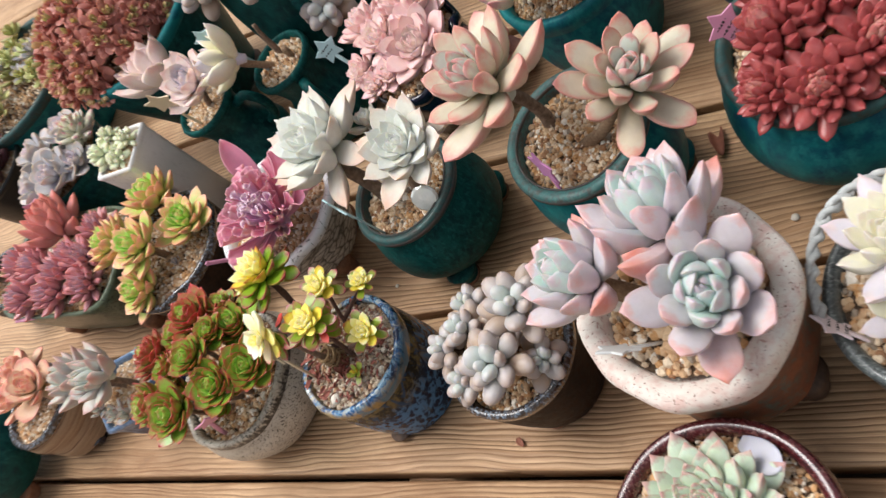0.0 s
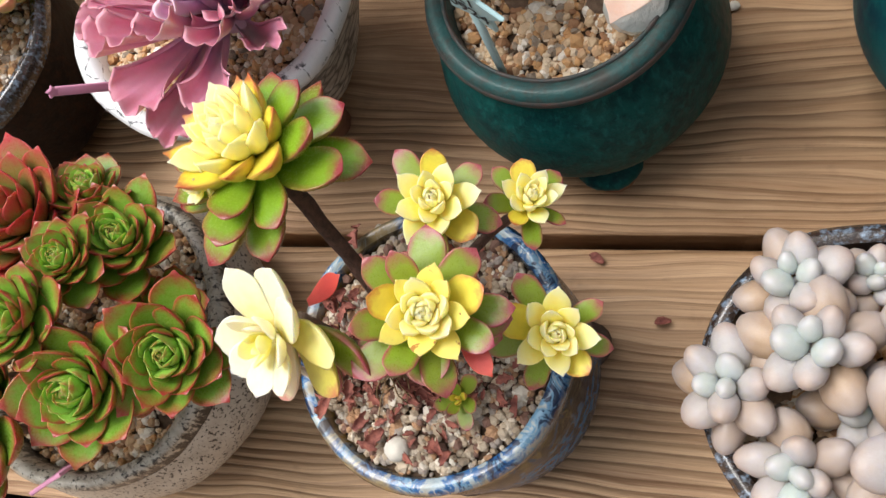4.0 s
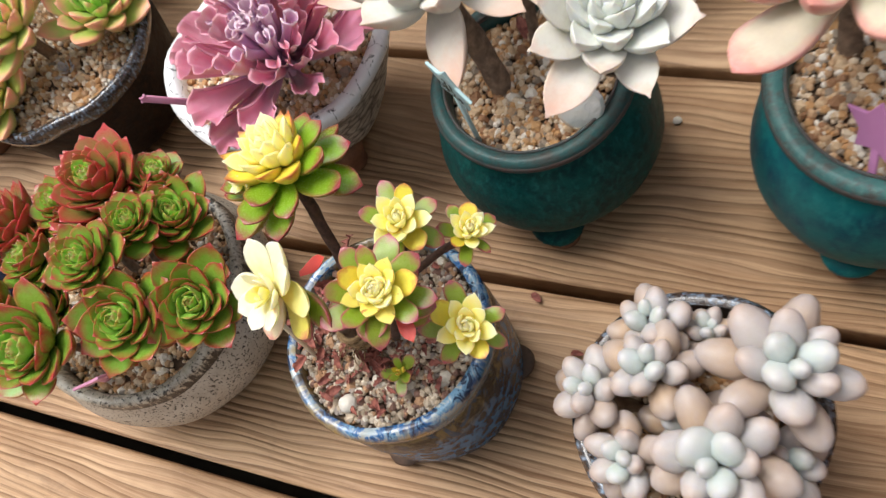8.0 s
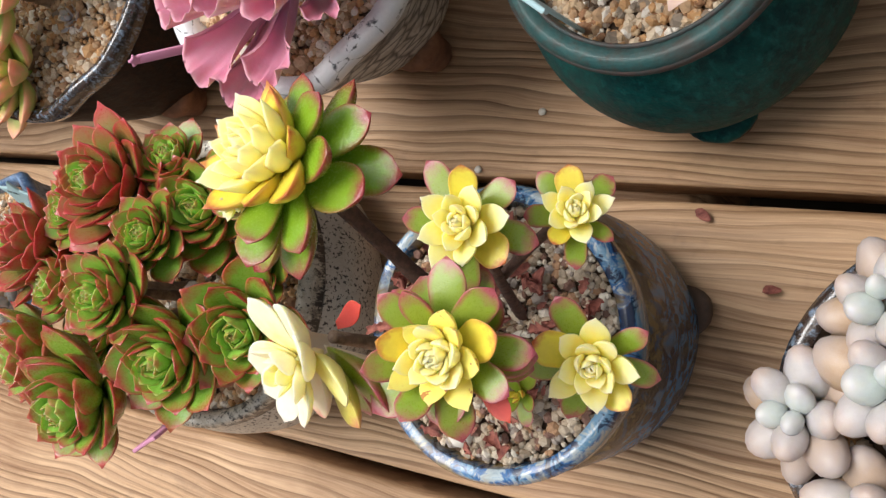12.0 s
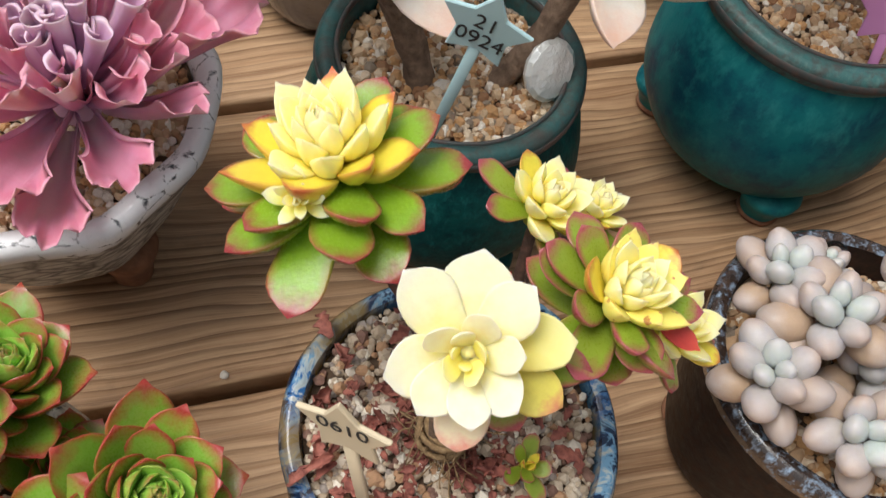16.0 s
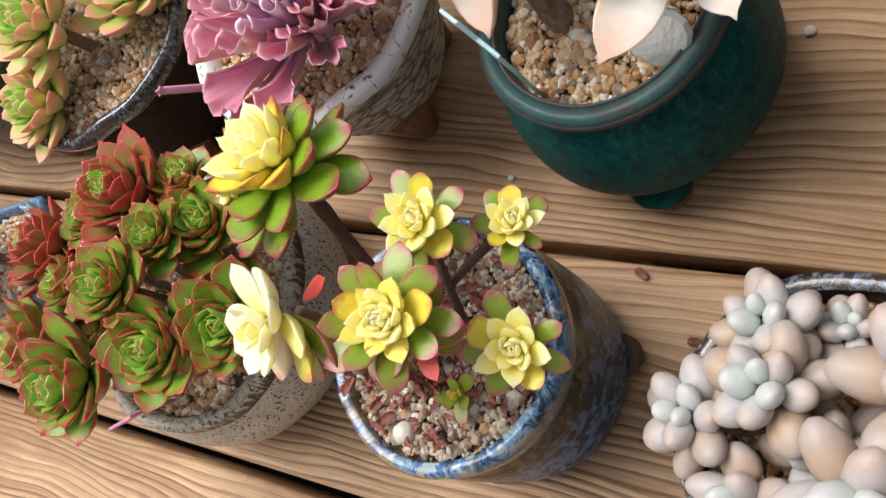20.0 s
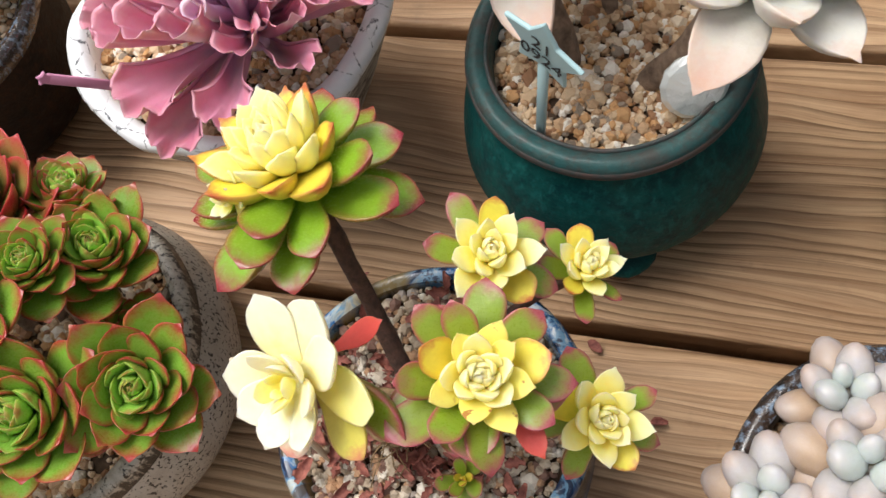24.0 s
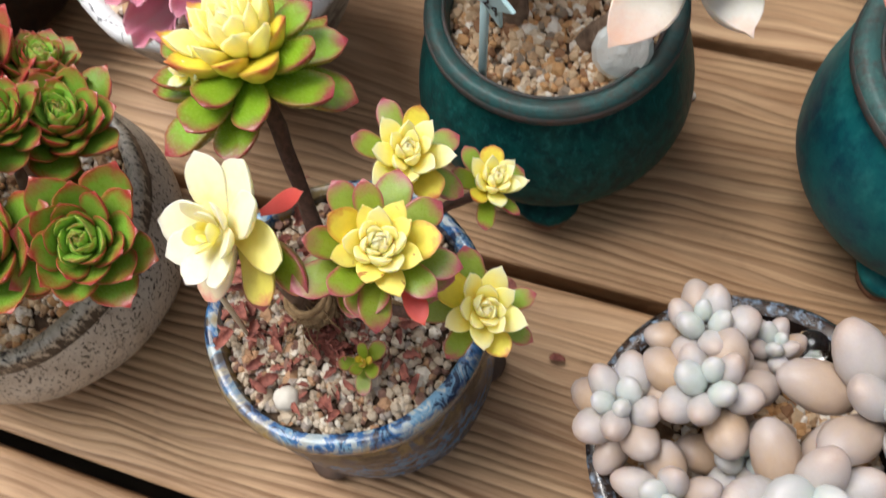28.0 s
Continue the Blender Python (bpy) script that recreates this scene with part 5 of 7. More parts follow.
YELLOWS = [(YELLOW_BIG, (-0.425, 0.195, 0.152), (-0.18, 0.22, 1), 0.0238), (YELLOW_MID, (-0.3742, 0.1556, 0.147), (0.32, -0.12, 1), 0.0175), (YELLOW_SMALL, (-0.379, 0.184, 0.136), (0.28, -0.05, 1), 0.0140), (YELLOW_SMALL, (-0.360, 0.190, 0.119), (0.45, 0.15, 1), 0.0108), (YELLOW_SMALL, (-0.3523, 0.1566, 0.118), (0.40, -0.22, 1), 0.0138)]
for i, (kind, at, axis, radius) in enumerate(YELLOWS):
    rosette(p, kind, at, axis, radius, 200 + i)
    if i == 1:
        rosette(p, SKIRT, tuple(Vector(at) - Vector(axis).normalized() * radius * 0.5), axis, radius * 1.0, 260 + i, 4)
        rosette(p, SKIRT, tuple(Vector(at) - Vector(axis).normalized() * radius * 0.9), axis, radius * 0.95, 280 + i, 6)
hand_rosette(p, "rosette", (-0.4085, 0.1495, 0.1470), (-0.34, -0.50, 0.78), (0.16, 0.85, 0.50), 0.0175, [
    (128, 12, 0.96, 0.0, IVORY_PETAL, L_IVORY), (80, 8, 0.96, -0.02, IVORY_PETAL, L_IVORY), (42, 14, 0.90, 0.02, IVORY_PETAL, L_IVORY), (10, 4, 0.98, -0.10, IVORY_PETAL, L_IVORY_YELLOW), (-32, -6, 1.0, -0.20, SPOON, L_OLIVE_PINK), (-96, -4, 1.0, -0.14, SPOON, L_IVORY_PINK),
    (190, 18, 0.80, 0.04, IVORY_PETAL, L_IVORY), (230, 22, 0.72, 0.06, IVORY_PETAL, L_IVORY), (272, 24, 0.70, 0.08, IVORY_PETAL, L_IVORY), (316, 22, 0.70, 0.08, IVORY_PETAL, L_IVORY), (2, 30, 0.62, 0.10, IVORY_PETAL, L_IVORY), (64, 38, 0.54, 0.12, IVORY_PETAL, L_IVORY), (138, 40, 0.52, 0.12, IVORY_PETAL, L_IVORY),
    (100, 56, 0.38, 0.16, IVORY_PETAL, L_IVORY), (212, 56, 0.38, 0.16, IVORY_PETAL, L_IVORY_YELLOW), (300, 58, 0.36, 0.17, IVORY_PETAL, L_IVORY_YELLOW), (20, 62, 0.34, 0.18, IVORY_PETAL, L_IVORY_YELLOW), (165, 70, 0.26, 0.20, YELLOW_PETAL, L_YELLOW), (260, 74, 0.24, 0.20, YELLOW_PETAL, L_YELLOW),
    (-10, -12, 1.15, -0.34, PADDLE, L_LIME_PINK), (-62, -16, 1.0, -0.36, PADDLE, L_LIME_PINK)], L_IVORY)
rosette(p, OFFSET, (-0.4325, 0.1830, 0.1520), (-0.30, -0.60, 0.8), 0.0062, 290, 14)
L_SCARLET = leaf_material("scarlet_leaf", (0.52, 0.05, 0.04), (0.60, 0.06, 0.04), None, 0.7)
for at, turn, rise in (((-0.4058, 0.1580, 0.1400), 30, 16), ((-0.3690, 0.1535, 0.1390), -50, -20)):
    red = new("leaf", leaf_mesh(POINTED, L_SCARLET))
    red.parent = p
    red.matrix_basis = Matrix.Translation(Vector(at) - p.location) @ pose(0, 0, 0, 0, -rise, turn) @ Matrix.Diagonal((0.0120, 0.0080, 0.0080, 1))
stem(p, [(-0.400, 0.158, 0.070), (-0.402, 0.162, 0.090), (-0.410, 0.176, 0.115), (-0.421, 0.192, 0.137)], [0.0030, 0.0025, 0.0022, 0.0022], STEM_RED, rough=0.3)
stem(p, [(-0.396, 0.156, 0.070), (-0.388, 0.156, 0.095), (-0.378, 0.157, 0.134)], [0.0018, 0.0015, 0.0014], STEM_RED)
stem(p, [(-0.392, 0.162, 0.072), (-0.386, 0.172, 0.100), (-0.381, 0.183, 0.125)], [0.0018, 0.0014, 0.0013], STEM_RED)
stem(p, [(-0.386, 0.174, 0.100), (-0.374, 0.184, 0.106), (-0.364, 0.190, 0.110)], [0.0015, 0.0014, 0.0014], STEM_RED)
stem(p, [(-0.388, 0.157, 0.090), (-0.370, 0.156, 0.100), (-0.357, 0.158, 0.109)], [0.0016, 0.0015, 0.0014], STEM_RED)
stem(p, [(-0.404, 0.152, 0.070), (-0.408, 0.152, 0.100), (-0.409, 0.155, 0.137)], [0.0028, 0.0020, 0.0016], STEM)
rosette(p, BABY, (-0.3861, 0.1424, 0.0833), (0.1, -0.2, 1), 0.0080, 230, 10)
twine = thing("twine", (-0.404, 0.153, 0.085), "frayed brown jute twine wound round a stem", "twine")
loop = [(0.0052 * math.cos(k * 0.7), 0.0052 * math.sin(k * 0.7), 0.0006 * k - 0.004) for k in range(30)]
part("twine_loop", tube(loop, 0.0009, 6, 0.3, 2), FIBRE, twine)
part("twine_loop", tube([(0.006 * math.cos(k * 0.8 + 1) - 0.001, 0.006 * math.sin(k * 0.8 + 1), 0.0008 * k) for k in range(18)] + [(0.014, 0.006, 0.013), (0.026, 0.005, 0.010)], 0.0007, 6, 0.3, 2), FIBRE, twine)
rng = random.Random(44)
verts, faces = [], []
for k in range(110):
    a, r = rng.uniform(0, 2 * math.pi), rng.uniform(0.003, 0.007)
    start = Vector((r * math.cos(a), r * math.sin(a), rng.uniform(-0.006, 0.010)))
    ends = [start]
    lean = Vector((rng.uniform(-1, 1), rng.uniform(-1, 1), rng.uniform(-1.2, 0.5))).normalized()
    for step in range(3):
        lean = (lean + Vector((rng.uniform(-0.5, 0.5), rng.uniform(-0.5, 0.5), rng.uniform(-0.5, 0.2)))).normalized()
        ends.append(ends[-1] + lean * rng.uniform(0.002, 0.005))
    v, f = tube(ends, 0.00022, 3, 0.0, 2)
    faces += [tuple(i + len(verts) for i in face) for face in f]
    verts += v
part("fibre_tuft", (verts, faces), FIBRE, twine, "loose frayed ends of the twine")
star_tag("cream star-shaped plastic plant label dated in black ink", (-0.4250, 0.1416, 0.072), (-0.4295, 0.1485, 0.114), (-0.65, -0.76, 0.1), TAG_CREAM, 0.0115, "0610")
stone = part("pebble", lathe(smooth_profile([(0.0005, -0.003), (0.0034, -0.0015), (0.0036, 0.001), (0.0018, 0.0028), (0.0005, 0.003)], 3), 16, wobble=0.2, seed=4), WHITE_STONE, None, "small white pebble lying on the grit of the blue pot")
stone.location = (-0.4058, 0.1272, 0.0770)
tagged(stone, "", "pebble")


def flake(at, size, material, label, seed):
    """A curled scrap of dry leaf."""
    rng = random.Random(seed)
    form = leaf_form(rng.uniform(0.35, 0.6), 0.05, 0.55, 0.4, 0.6, rng.uniform(0.3, 0.8), rng.uniform(-0.2, 0.35), 0.1, 8, 8)
    ob = part("dry_leaf", (form[0] * size, form[1]), material, None, label)
    ob.matrix_basis = Matrix.Translation(at) @ pose(0, 0, 0, rng.uniform(-25, 25), rng.uniform(-20, 10), rng.uniform(0, 360))
    return tagged(ob, "", "dry leaf", "fallen leaf scraps")


def scraps():
    """Crumbled dry leaves strewn over the grit of the blue pot: one loose mass."""
    rng = random.Random(7)
    verts, faces = [], []
    for i in range(170):
        a, r = rng.choice((rng.uniform(2.5, 5.4), rng.uniform(0, 6.28))), rng.uniform(0.006, 0.035)
        form = leaf_form(rng.uniform(0.35, 0.6), 0.05, 0.55, 0.4, 0.6, rng.uniform(0.3, 0.8), rng.uniform(-0.4, 0.5), 0.4, 9, 8)
        m = Matrix.Translation((r * math.cos(a), r * math.sin(a), 0.003 + rng.uniform(0, 0.004))) @ pose(0, 0, 0, rng.uniform(-45, 45), rng.uniform(-35, 15), rng.uniform(0, 360))
        size, start = rng.uniform(0.003, 0.008), len(verts)
        verts += [m @ Vector(v * size) for v in form[0]]
        faces += [tuple(k + start for k in f) for f in form[1]]
    ob = part("leaf_scraps", (verts, faces), DRY_RED, None, "crumbled dark red dry leaves over the grit")
    ob.location = (-0.4015, 0.160, 0.0735)
    return tagged(ob, "", "dry leaves", "", "stuff")


scraps()

# ---- front row: the dark brown pot with bead-leaved plant ----
pot("dark brown glazed pot with a bluish rim on the deck", (-0.279, 0.153), [(0.030, 0.002), (0.035, 0.008), (0.0395, 0.030), (0.0425, 0.055), (0.0435, 0.063)], (0.0440, 0.0715), BROWN_GLAZE, BROWN_RIM, [(30, 0.028, 0.006, 0.003), (150, 0.028, 0.006, 0.003), (270, 0.028, 0.006, 0.003)], CLAY, wobble=0.018, seed=3.7, wall=0.005, soil=0.012, inner=BROWN_GLAZE)
p = plant("dense bead-leaved succulent in powdery white, lilac and peach", (-0.279, 0.153, 0.06))
BEADS = [(PEBBLE_ROS, (-0.299, 0.178, 0.0875), (-0.1, 0.25, 1), 0.0140), (PEBBLE_ROS, (-0.295, 0.160, 0.095), (-0.1, 0.05, 1), 0.0150), (PEBBLE_ROS, (-0.3155, 0.1505, 0.086), (-0.4, 0.0, 1), 0.0140), (PEBBLE_ROS, (-0.2985, 0.129, 0.085), (-0.3, -0.4, 1), 0.0135), (PEBBLE_BIG, (-0.252, 0.166, 0.110), (0.15, 0.1, 1), 0.0235), (PEBBLE_BIG, (-0.268, 0.133, 0.103), (0.05, -0.25, 1), 0.0225), (PEBBLE_ROS, (-0.280, 0.180, 0.079), (0.0, 0.3, 1), 0.0095), (PEBBLE_ROS, (-0.281, 0.148, 0.080), (0.0, 0.0, 1), 0.0140), (PEBBLE_ROS, (-0.248, 0.140, 0.080), (0.5, -0.3, 1), 0.0150)]
for i, (kind, at, axis, radius) in enumerate(BEADS):
    rosette(p, kind, at, axis, radius, 300 + i)
    stem(p, [(-0.279 + (at[0] + 0.279) * 0.5, 0.153 + (at[1] - 0.153) * 0.5, 0.056), tuple(Vector(at) - Vector(axis).normalized() * radius * 0.6)], [0.003, 0.0026], STEM_PALE)
bead = part("glass_bead", lathe(smooth_profile([(0.0005, -0.005), (0.0045, -0.003), (0.005, 0.0), (0.0035, 0.0038), (0.0005, 0.005)], 3), 20), GLASS_BEAD, None, "clear glass bead half buried in dark grit")
bead.location = (-0.268, 0.187, 0.068)
tagged(bead, "", "glass bead")

# ---- front row: pitted white pot with the large pink and aqua rosettes ----
pot("thick-walled pitted white stoneware pot with pink stains on brown feet", (-0.153, 0.154), [(0.034, 0.022), (0.043, 0.026), (0.047, 0.048), (0.051, 0.082), (0.0525, 0.096)], (0.0540, 0.115), RUST_GREEN, ROUGH_WHITE, [(235, 0.034, 0.011, 0.016), (330, 0.036, 0.011, 0.016), (90, 0.036, 0.011, 0.016)], DARK_CLAY, wobble=0.06, seed=5.2, wall=0.012, soil=0.006, tilt=0.010, grit=0.0024, seg=72)
p = plant("three big fleshy rosettes in aqua and lilac with salmon tips", (-0.153, 0.154, 0.11))
for i, (at, axis, radius) in enumerate([((-0.192, 0.156, 0.157), (-0.42, 0.05, 1), 0.035), ((-0.150, 0.186, 0.156), (-0.10, 0.55, 1), 0.042), ((-0.127, 0.140, 0.152), (0.25, -0.30, 1), 0.041)]):
    rosette(p, PINKBLUE_ROS, at, axis, radius, 410 + i)
    stem(p, [(-0.153 + (at[0] + 0.153) * 0.35, 0.154 + (at[1] - 0.154) * 0.35, 0.106), tuple(Vector(at) - Vector(axis).normalized() * radius * 0.5)], [0.0055, 0.005], STEM_PALE)
star_tag("pale blue star-shaped plastic plant label stuck in coarse grit", (-0.165, 0.132, 0.112), (-0.176, 0.126, 0.126), (0.36, 0.93, 0.15), TAG_WHITE, 0.012, lines=0)

# ---- front: maroon bowl and rope-rimmed pot ----
pot("low glossy maroon bowl with grit and a wide sage rosette", (-0.150, 0.046), [(0.030, 0.001), (0.040, 0.008), (0.052, 0.030), (0.0575, 0.055), (0.0570, 0.066)], (0.0575, 0.075), MAROON, MAROON, wobble=0.01, seed=6.1, wall=0.006, soil=0.010, edge=None)
p = plant("wide sage-green rosette with dark red leaf tips", (-0.150, 0.046, 0.066))
rosette(p, BOWL_ROS, (-0.154, 0.058, 0.086), (-0.05, 0.15, 1), 0.047, 500)
stem(p, [(-0.150, 0.050, 0.060), (-0.153, 0.058, 0.078)], 0.005, STEM)
flat = part("fallen_leaf", (leaf_form(0.6, 0.16, 0.6, 0.4, 0.5)[0] * 0.026, leaf_form(0.6, 0.16, 0.6, 0.4, 0.5)[1]), L_GREYGREEN, None, "loose grey-green leaf lying on grit")
flat.matrix_basis = pose(-0.140, 0.092, 0.072, 10, -8, -35)
tagged(flat, "", "leaf")
pot("dark grey-blue glazed pot with a twisted rope handle over the rim", (-0.045, 0.158), [(0.032, 0.001), (0.042, 0.008), (0.050, 0.035), (0.0515, 0.060), (0.051, 0.068)], (0.052, 0.078), RING_GLAZE, RING_GLAZE, wobble=0.02, seed=7.4, wall=0.006, soil=0.008, grit=0.0025)
handle = thing("rope", (-0.045, 0.158, 0.078), "twisted pale rope looped over the pot rim", "rope")
for s in (0, math.pi):
    part("rope_strand", tube([((0.0525) * math.cos(a) + 0.0016 * math.cos(a * 22 + s), (0.0525) * math.sin(a) + 0.0016 * math.sin(a * 22 + s), 0.002 + 0.020 * max(0.0, math.sin((a - 1.4) / 2.0 * math.pi)) + 0.0016 * math.sin(a * 22 + s)) for a in (1.4 + 0.05 * k for k in range(41))], 0.0019, 8, 0.0, 2), ROPE, handle)
p = plant("ivory and lilac rosettes with rounded leaves", (-0.045, 0.158, 0.072))
rosette(p, GHOST_ROS, (-0.058, 0.172, 0.108), (-0.1, 0.1, 1), 0.032, 510)
rosette(p, GHOST_ROS, (-0.052, 0.138, 0.098), (0.1, -0.3, 1), 0.026, 511)
stem(p, [(-0.045, 0.160, 0.066), (-0.056, 0.170, 0.095)], 0.004, STEM_PALE)
stem(p, [(-0.048, 0.155, 0.066), (-0.051, 0.140, 0.086)], 0.004, STEM_PALE)
star_tag("white star-shaped plastic plant label marked in black ink", (-0.078, 0.136, 0.072), (-0.089, 0.141, 0.079), (0.35, 0.62, 0.55), TAG_SHELL, 0.0115, lines=3)

# ---- second row: two round teal pots ----
FEET = [(-78, 0.0385, 0.0100, 0.009), (42, 0.0385, 0.0100, 0.009), (162, 0.0385, 0.0100, 0.009)]
pot("round matt teal pot on three feet with a brown-edged rim", (-0.368, 0.275), [(0.030, 0.010), (0.040, 0.013), (0.0490, 0.027), (0.0505, 0.040), (0.0470, 0.058), (0.0412, 0.0725)], (0.0430, 0.082), TEAL, TEAL_RIM, FEET, TEAL, wobble=0.010, seed=8.2, wall=0.006, soil=0.010, edge=RIM_EDGE)
p = plant("two powdery white rosettes with peach-tipped lower leaves on short brown stems", (-0.368, 0.275, 0.072))
rosette(p, WHITE_ROS, (-0.400, 0.288, 0.144), (-0.10, -0.08, 1), 0.047, 600)
rosette(p, WHITE_ROS, (-0.325, 0.270, 0.137), (0.20, -0.20, 1), 0.0385, 601)
rosette(p, WHITE_ROS, (-0.375, 0.312, 0.120), (0.0, 0.5, 1), 0.018, 602, 18)
stem(p, [(-0.378, 0.268, 0.068), (-0.385, 0.275, 0.095), (-0.400, 0.283, 0.132)], [0.0052, 0.0048, 0.0045], STEM, rough=0.3)
stem(p, [(-0.358, 0.266, 0.070), (-0.345, 0.266, 0.092), (-0.335, 0.268, 0.120)], [0.0045, 0.004, 0.004], STEM, rough=0.3)
stem(p, [(-0.368, 0.285, 0.070), (-0.372, 0.300, 0.090), (-0.375, 0.310, 0.112)], 0.0025, STEM)
star_tag("pale blue star-shaped plastic plant label dated in black ink", (-0.3845, 0.2455, 0.072), (-0.3775, 0.2385, 0.126), (-0.50, -0.85, 0.2), TAG_BLUE, 0.0128, "21 0924")
nugget = part("glass_nugget", lathe([(0.0005, -0.0020), (0.0062, -0.0018), (0.0084, -0.0006), (0.0086, 0.0006), (0.0072, 0.0017), (0.0005, 0.0024)], 14, wobble=0.08, seed=3), SILVER_GLASS, None, "silvery faceted glass nugget leaning on the grit")
nugget.matrix_basis = pose(-0.342, 0.2590, 0.0855, 62, 8, 12) @ Matrix.Diagonal((1.12, 1.22, 1.12, 1))
nugget.data.polygons.foreach_set("use_smooth", [False] * len(nugget.data.polygons))
tagged(nugget, "", "glass nugget")
flake((-0.372, 0.292, 0.076), 0.014, DRY_RED, "dark plum dry leaf on the grit", 90)

pot("large round teal-blue pot on three stubby feet with a brown-edged rim", (-0.229, 0.279), [(0.030, 0.011), (0.040, 0.014), (0.0495, 0.030), (0.0520, 0.046), (0.0490, 0.068), (0.0452, 0.081)], (0.0470, 0.091), TEAL_BLUE, TEAL_RIM_PALE, [(-100, 0.037, 0.010, 0.009), (20, 0.037, 0.010, 0.009), (140, 0.037, 0.010, 0.009)], TEAL_BLUE, wobble=0.012, seed=9.1, wall=0.007, soil=0.010, edge=RIM_EDGE)
p = plant("two wide pale green rosettes with pink leaf edges on thick stems", (-0.231, 0.279, 0.081))
rosette(p, BLUSH_ROS, (-0.254, 0.284, 0.160), (-0.15, -0.1, 1), 0.0475, 610)
rosette(p, BLUSH_ROS, (-0.173, 0.276, 0.133), (0.45, -0.15, 1), 0.0435, 611)
stem(p, [(-0.248, 0.290, 0.076), (-0.250, 0.296, 0.100), (-0.254, 0.288, 0.142)], [0.0046, 0.0040, 0.0040], STEM, rough=0.4)
stem(p, [(-0.225, 0.272, 0.082), (-0.205, 0.270, 0.096), (-0.182, 0.272, 0.124)], [0.0042, 0.0034, 0.0032], STEM_PALE, rough=0.5)
star_tag("lilac pink star-shaped plastic plant label stuck low in the grit", (-0.2360, 0.2385, 0.080), (-0.2370, 0.2450, 0.104), (-0.62, -0.70, 0.25), TAG_LILAC, 0.0135, lines=0)

# ---- second row: crackled white pot with the ruffled magenta plant ----
pot("conical white crackle-glazed pot with a peeling grey wall on clay feet", (-0.497, 0.281), [(0.026, 0.014), (0.031, 0.018), (0.040, 0.036), (0.049, 0.058), (0.0545, 0.072)], (0.0560, 0.0815), GREY_CRACK, WHITE_CRACK, [(-50, 0.026, 0.009, 0.012), (60, 0.026, 0.009, 0.012), (180, 0.026, 0.009, 0.012)], CLAY, wobble=0.045, seed=10.3, wall=0.0064, soil=0.009, tilt=0.006, grit=0.0017)
p = plant("magenta rosette of ruffled and tube-rolled leaves", (-0.497, 0.281, 0.072))
rosette(p, RUFFLED, (-0.479, 0.267, 0.102), (0.05, -0.05, 1), 0.055, 620)
tall = new("leaf", leaf_mesh(leaf_form(0.52, 0.07, 0.5, 0.4, 0.8, 0.25, 0.1), L_MAGENTA))
tall.parent = p
tall.matrix_basis = Matrix.Translation(Vector((-0.514, 0.308, 0.082)) - p.location) @ pose(0, 0, 0, 0, -58, 110) @ Matrix.Diagonal((0.050, 0.046, 0.046, 1))
stem(p, [(-0.497, 0.281, 0.066), (-0.492, 0.275, 0.088)], 0.006, STEM)
star_tag("pale pink plastic label stake leaning out over the pot rim", (-0.510, 0.250, 0.074), (-0.526, 0.231, 0.110), (0.4, -0.5, 0.4), TAG_PINK, 0.0025, lines=0)

# ---- second row: brown pot with orange and green rosettes ----
pot("brown clay pot with a dark blue-brown glazed rim on clay feet", (-0.637, 0.275), [(0.038, 0.012), (0.044, 0.016), (0.051, 0.038), (0.0555, 0.060), (0.0565, 0.066)], (0.0580, 0.0755), BROWN_GLAZE, BROWN_RIM, [(-60, 0.038, 0.009, 0.010), (60, 0.038, 0.009, 0.010), (180, 0.038, 0.009, 0.010)], CLAY, wobble=0.03, seed=11.6, wall=0.005, soil=0.009, tilt=0.005)
p = plant("lime-green rosettes with orange outer leaves on short stems", (-0.637, 0.275, 0.066))
for i, (at, axis, radius) in enumerate([((-0.601, 0.292, 0.091), (0.35, 0.0, 1), 0.0265), ((-0.637, 0.266, 0.109), (0.0, -0.2, 1), 0.026), ((-0.651, 0.234, 0.086), (-0.1, -0.45, 1), 0.025), ((-0.654, 0.326, 0.096), (-0.05, 0.3, 1), 0.029), ((-0.683, 0.278, 0.108), (-0.4, 0.0, 1), 0.026)]):
    rosette(p, ORANGE_ROS, at, axis, radius, 630 + i)
    stem(p, [(-0.637 + (at[0] + 0.637) * 0.4, 0.275 + (at[1] - 0.275) * 0.4, 0.062), tuple(Vector(at) - Vector(axis).normalized() * radius * 0.5)], [0.0034, 0.003], STEM_PALE)
rosette(p, SAGE_ROS, (-0.622, 0.262, 0.072), (0, 0, 1), 0.009, 640, 12, False)

# ---- left: green trough, hexagonal blue pot, ribbed clay pot ----
def trough():
    base = thing("flower_pot", (-0.795, 0.285, 0), "rectangular olive-green speckled trough with rounded corners on clay feet", "flower pot", "potted succulents")
    base.rotation_euler.z = radians(-4)

    def box(a):
        c, s = abs(math.cos(a)) / 0.096, abs(math.sin(a)) / 0.056
        return (c ** 5 + s ** 5) ** (-1 / 5)
    body = [(0.0005, 0.014), (0.78, 0.014), (0.83, 0.017), (0.90, 0.040), (0.98, 0.068), (1.0, 0.076), (0.985, 0.080), (0.93, 0.079), (0.92, 0.060)]
    part("body", lathe([(r, z) for r, z in body], 72, box, 0.01, 3.0), GREEN_SPECK, base)
    for x in (-0.066, 0.066):
        for y in (-0.036, 0.036):
            v, f = lathe([(0.0004, 0), (0.009, 0.0), (0.0105, 0.008), (0.012, 0.016), (0.0004, 0.018)], 18, wobble=0.05)
            part("foot", ([(a + x, b + y, c) for a, b, c in v], f), CLAY, base)
    ob = gravel((-0.795, 0.285, 0.070), 0.92, 0.0021, box, 77, 0.004)
    return base


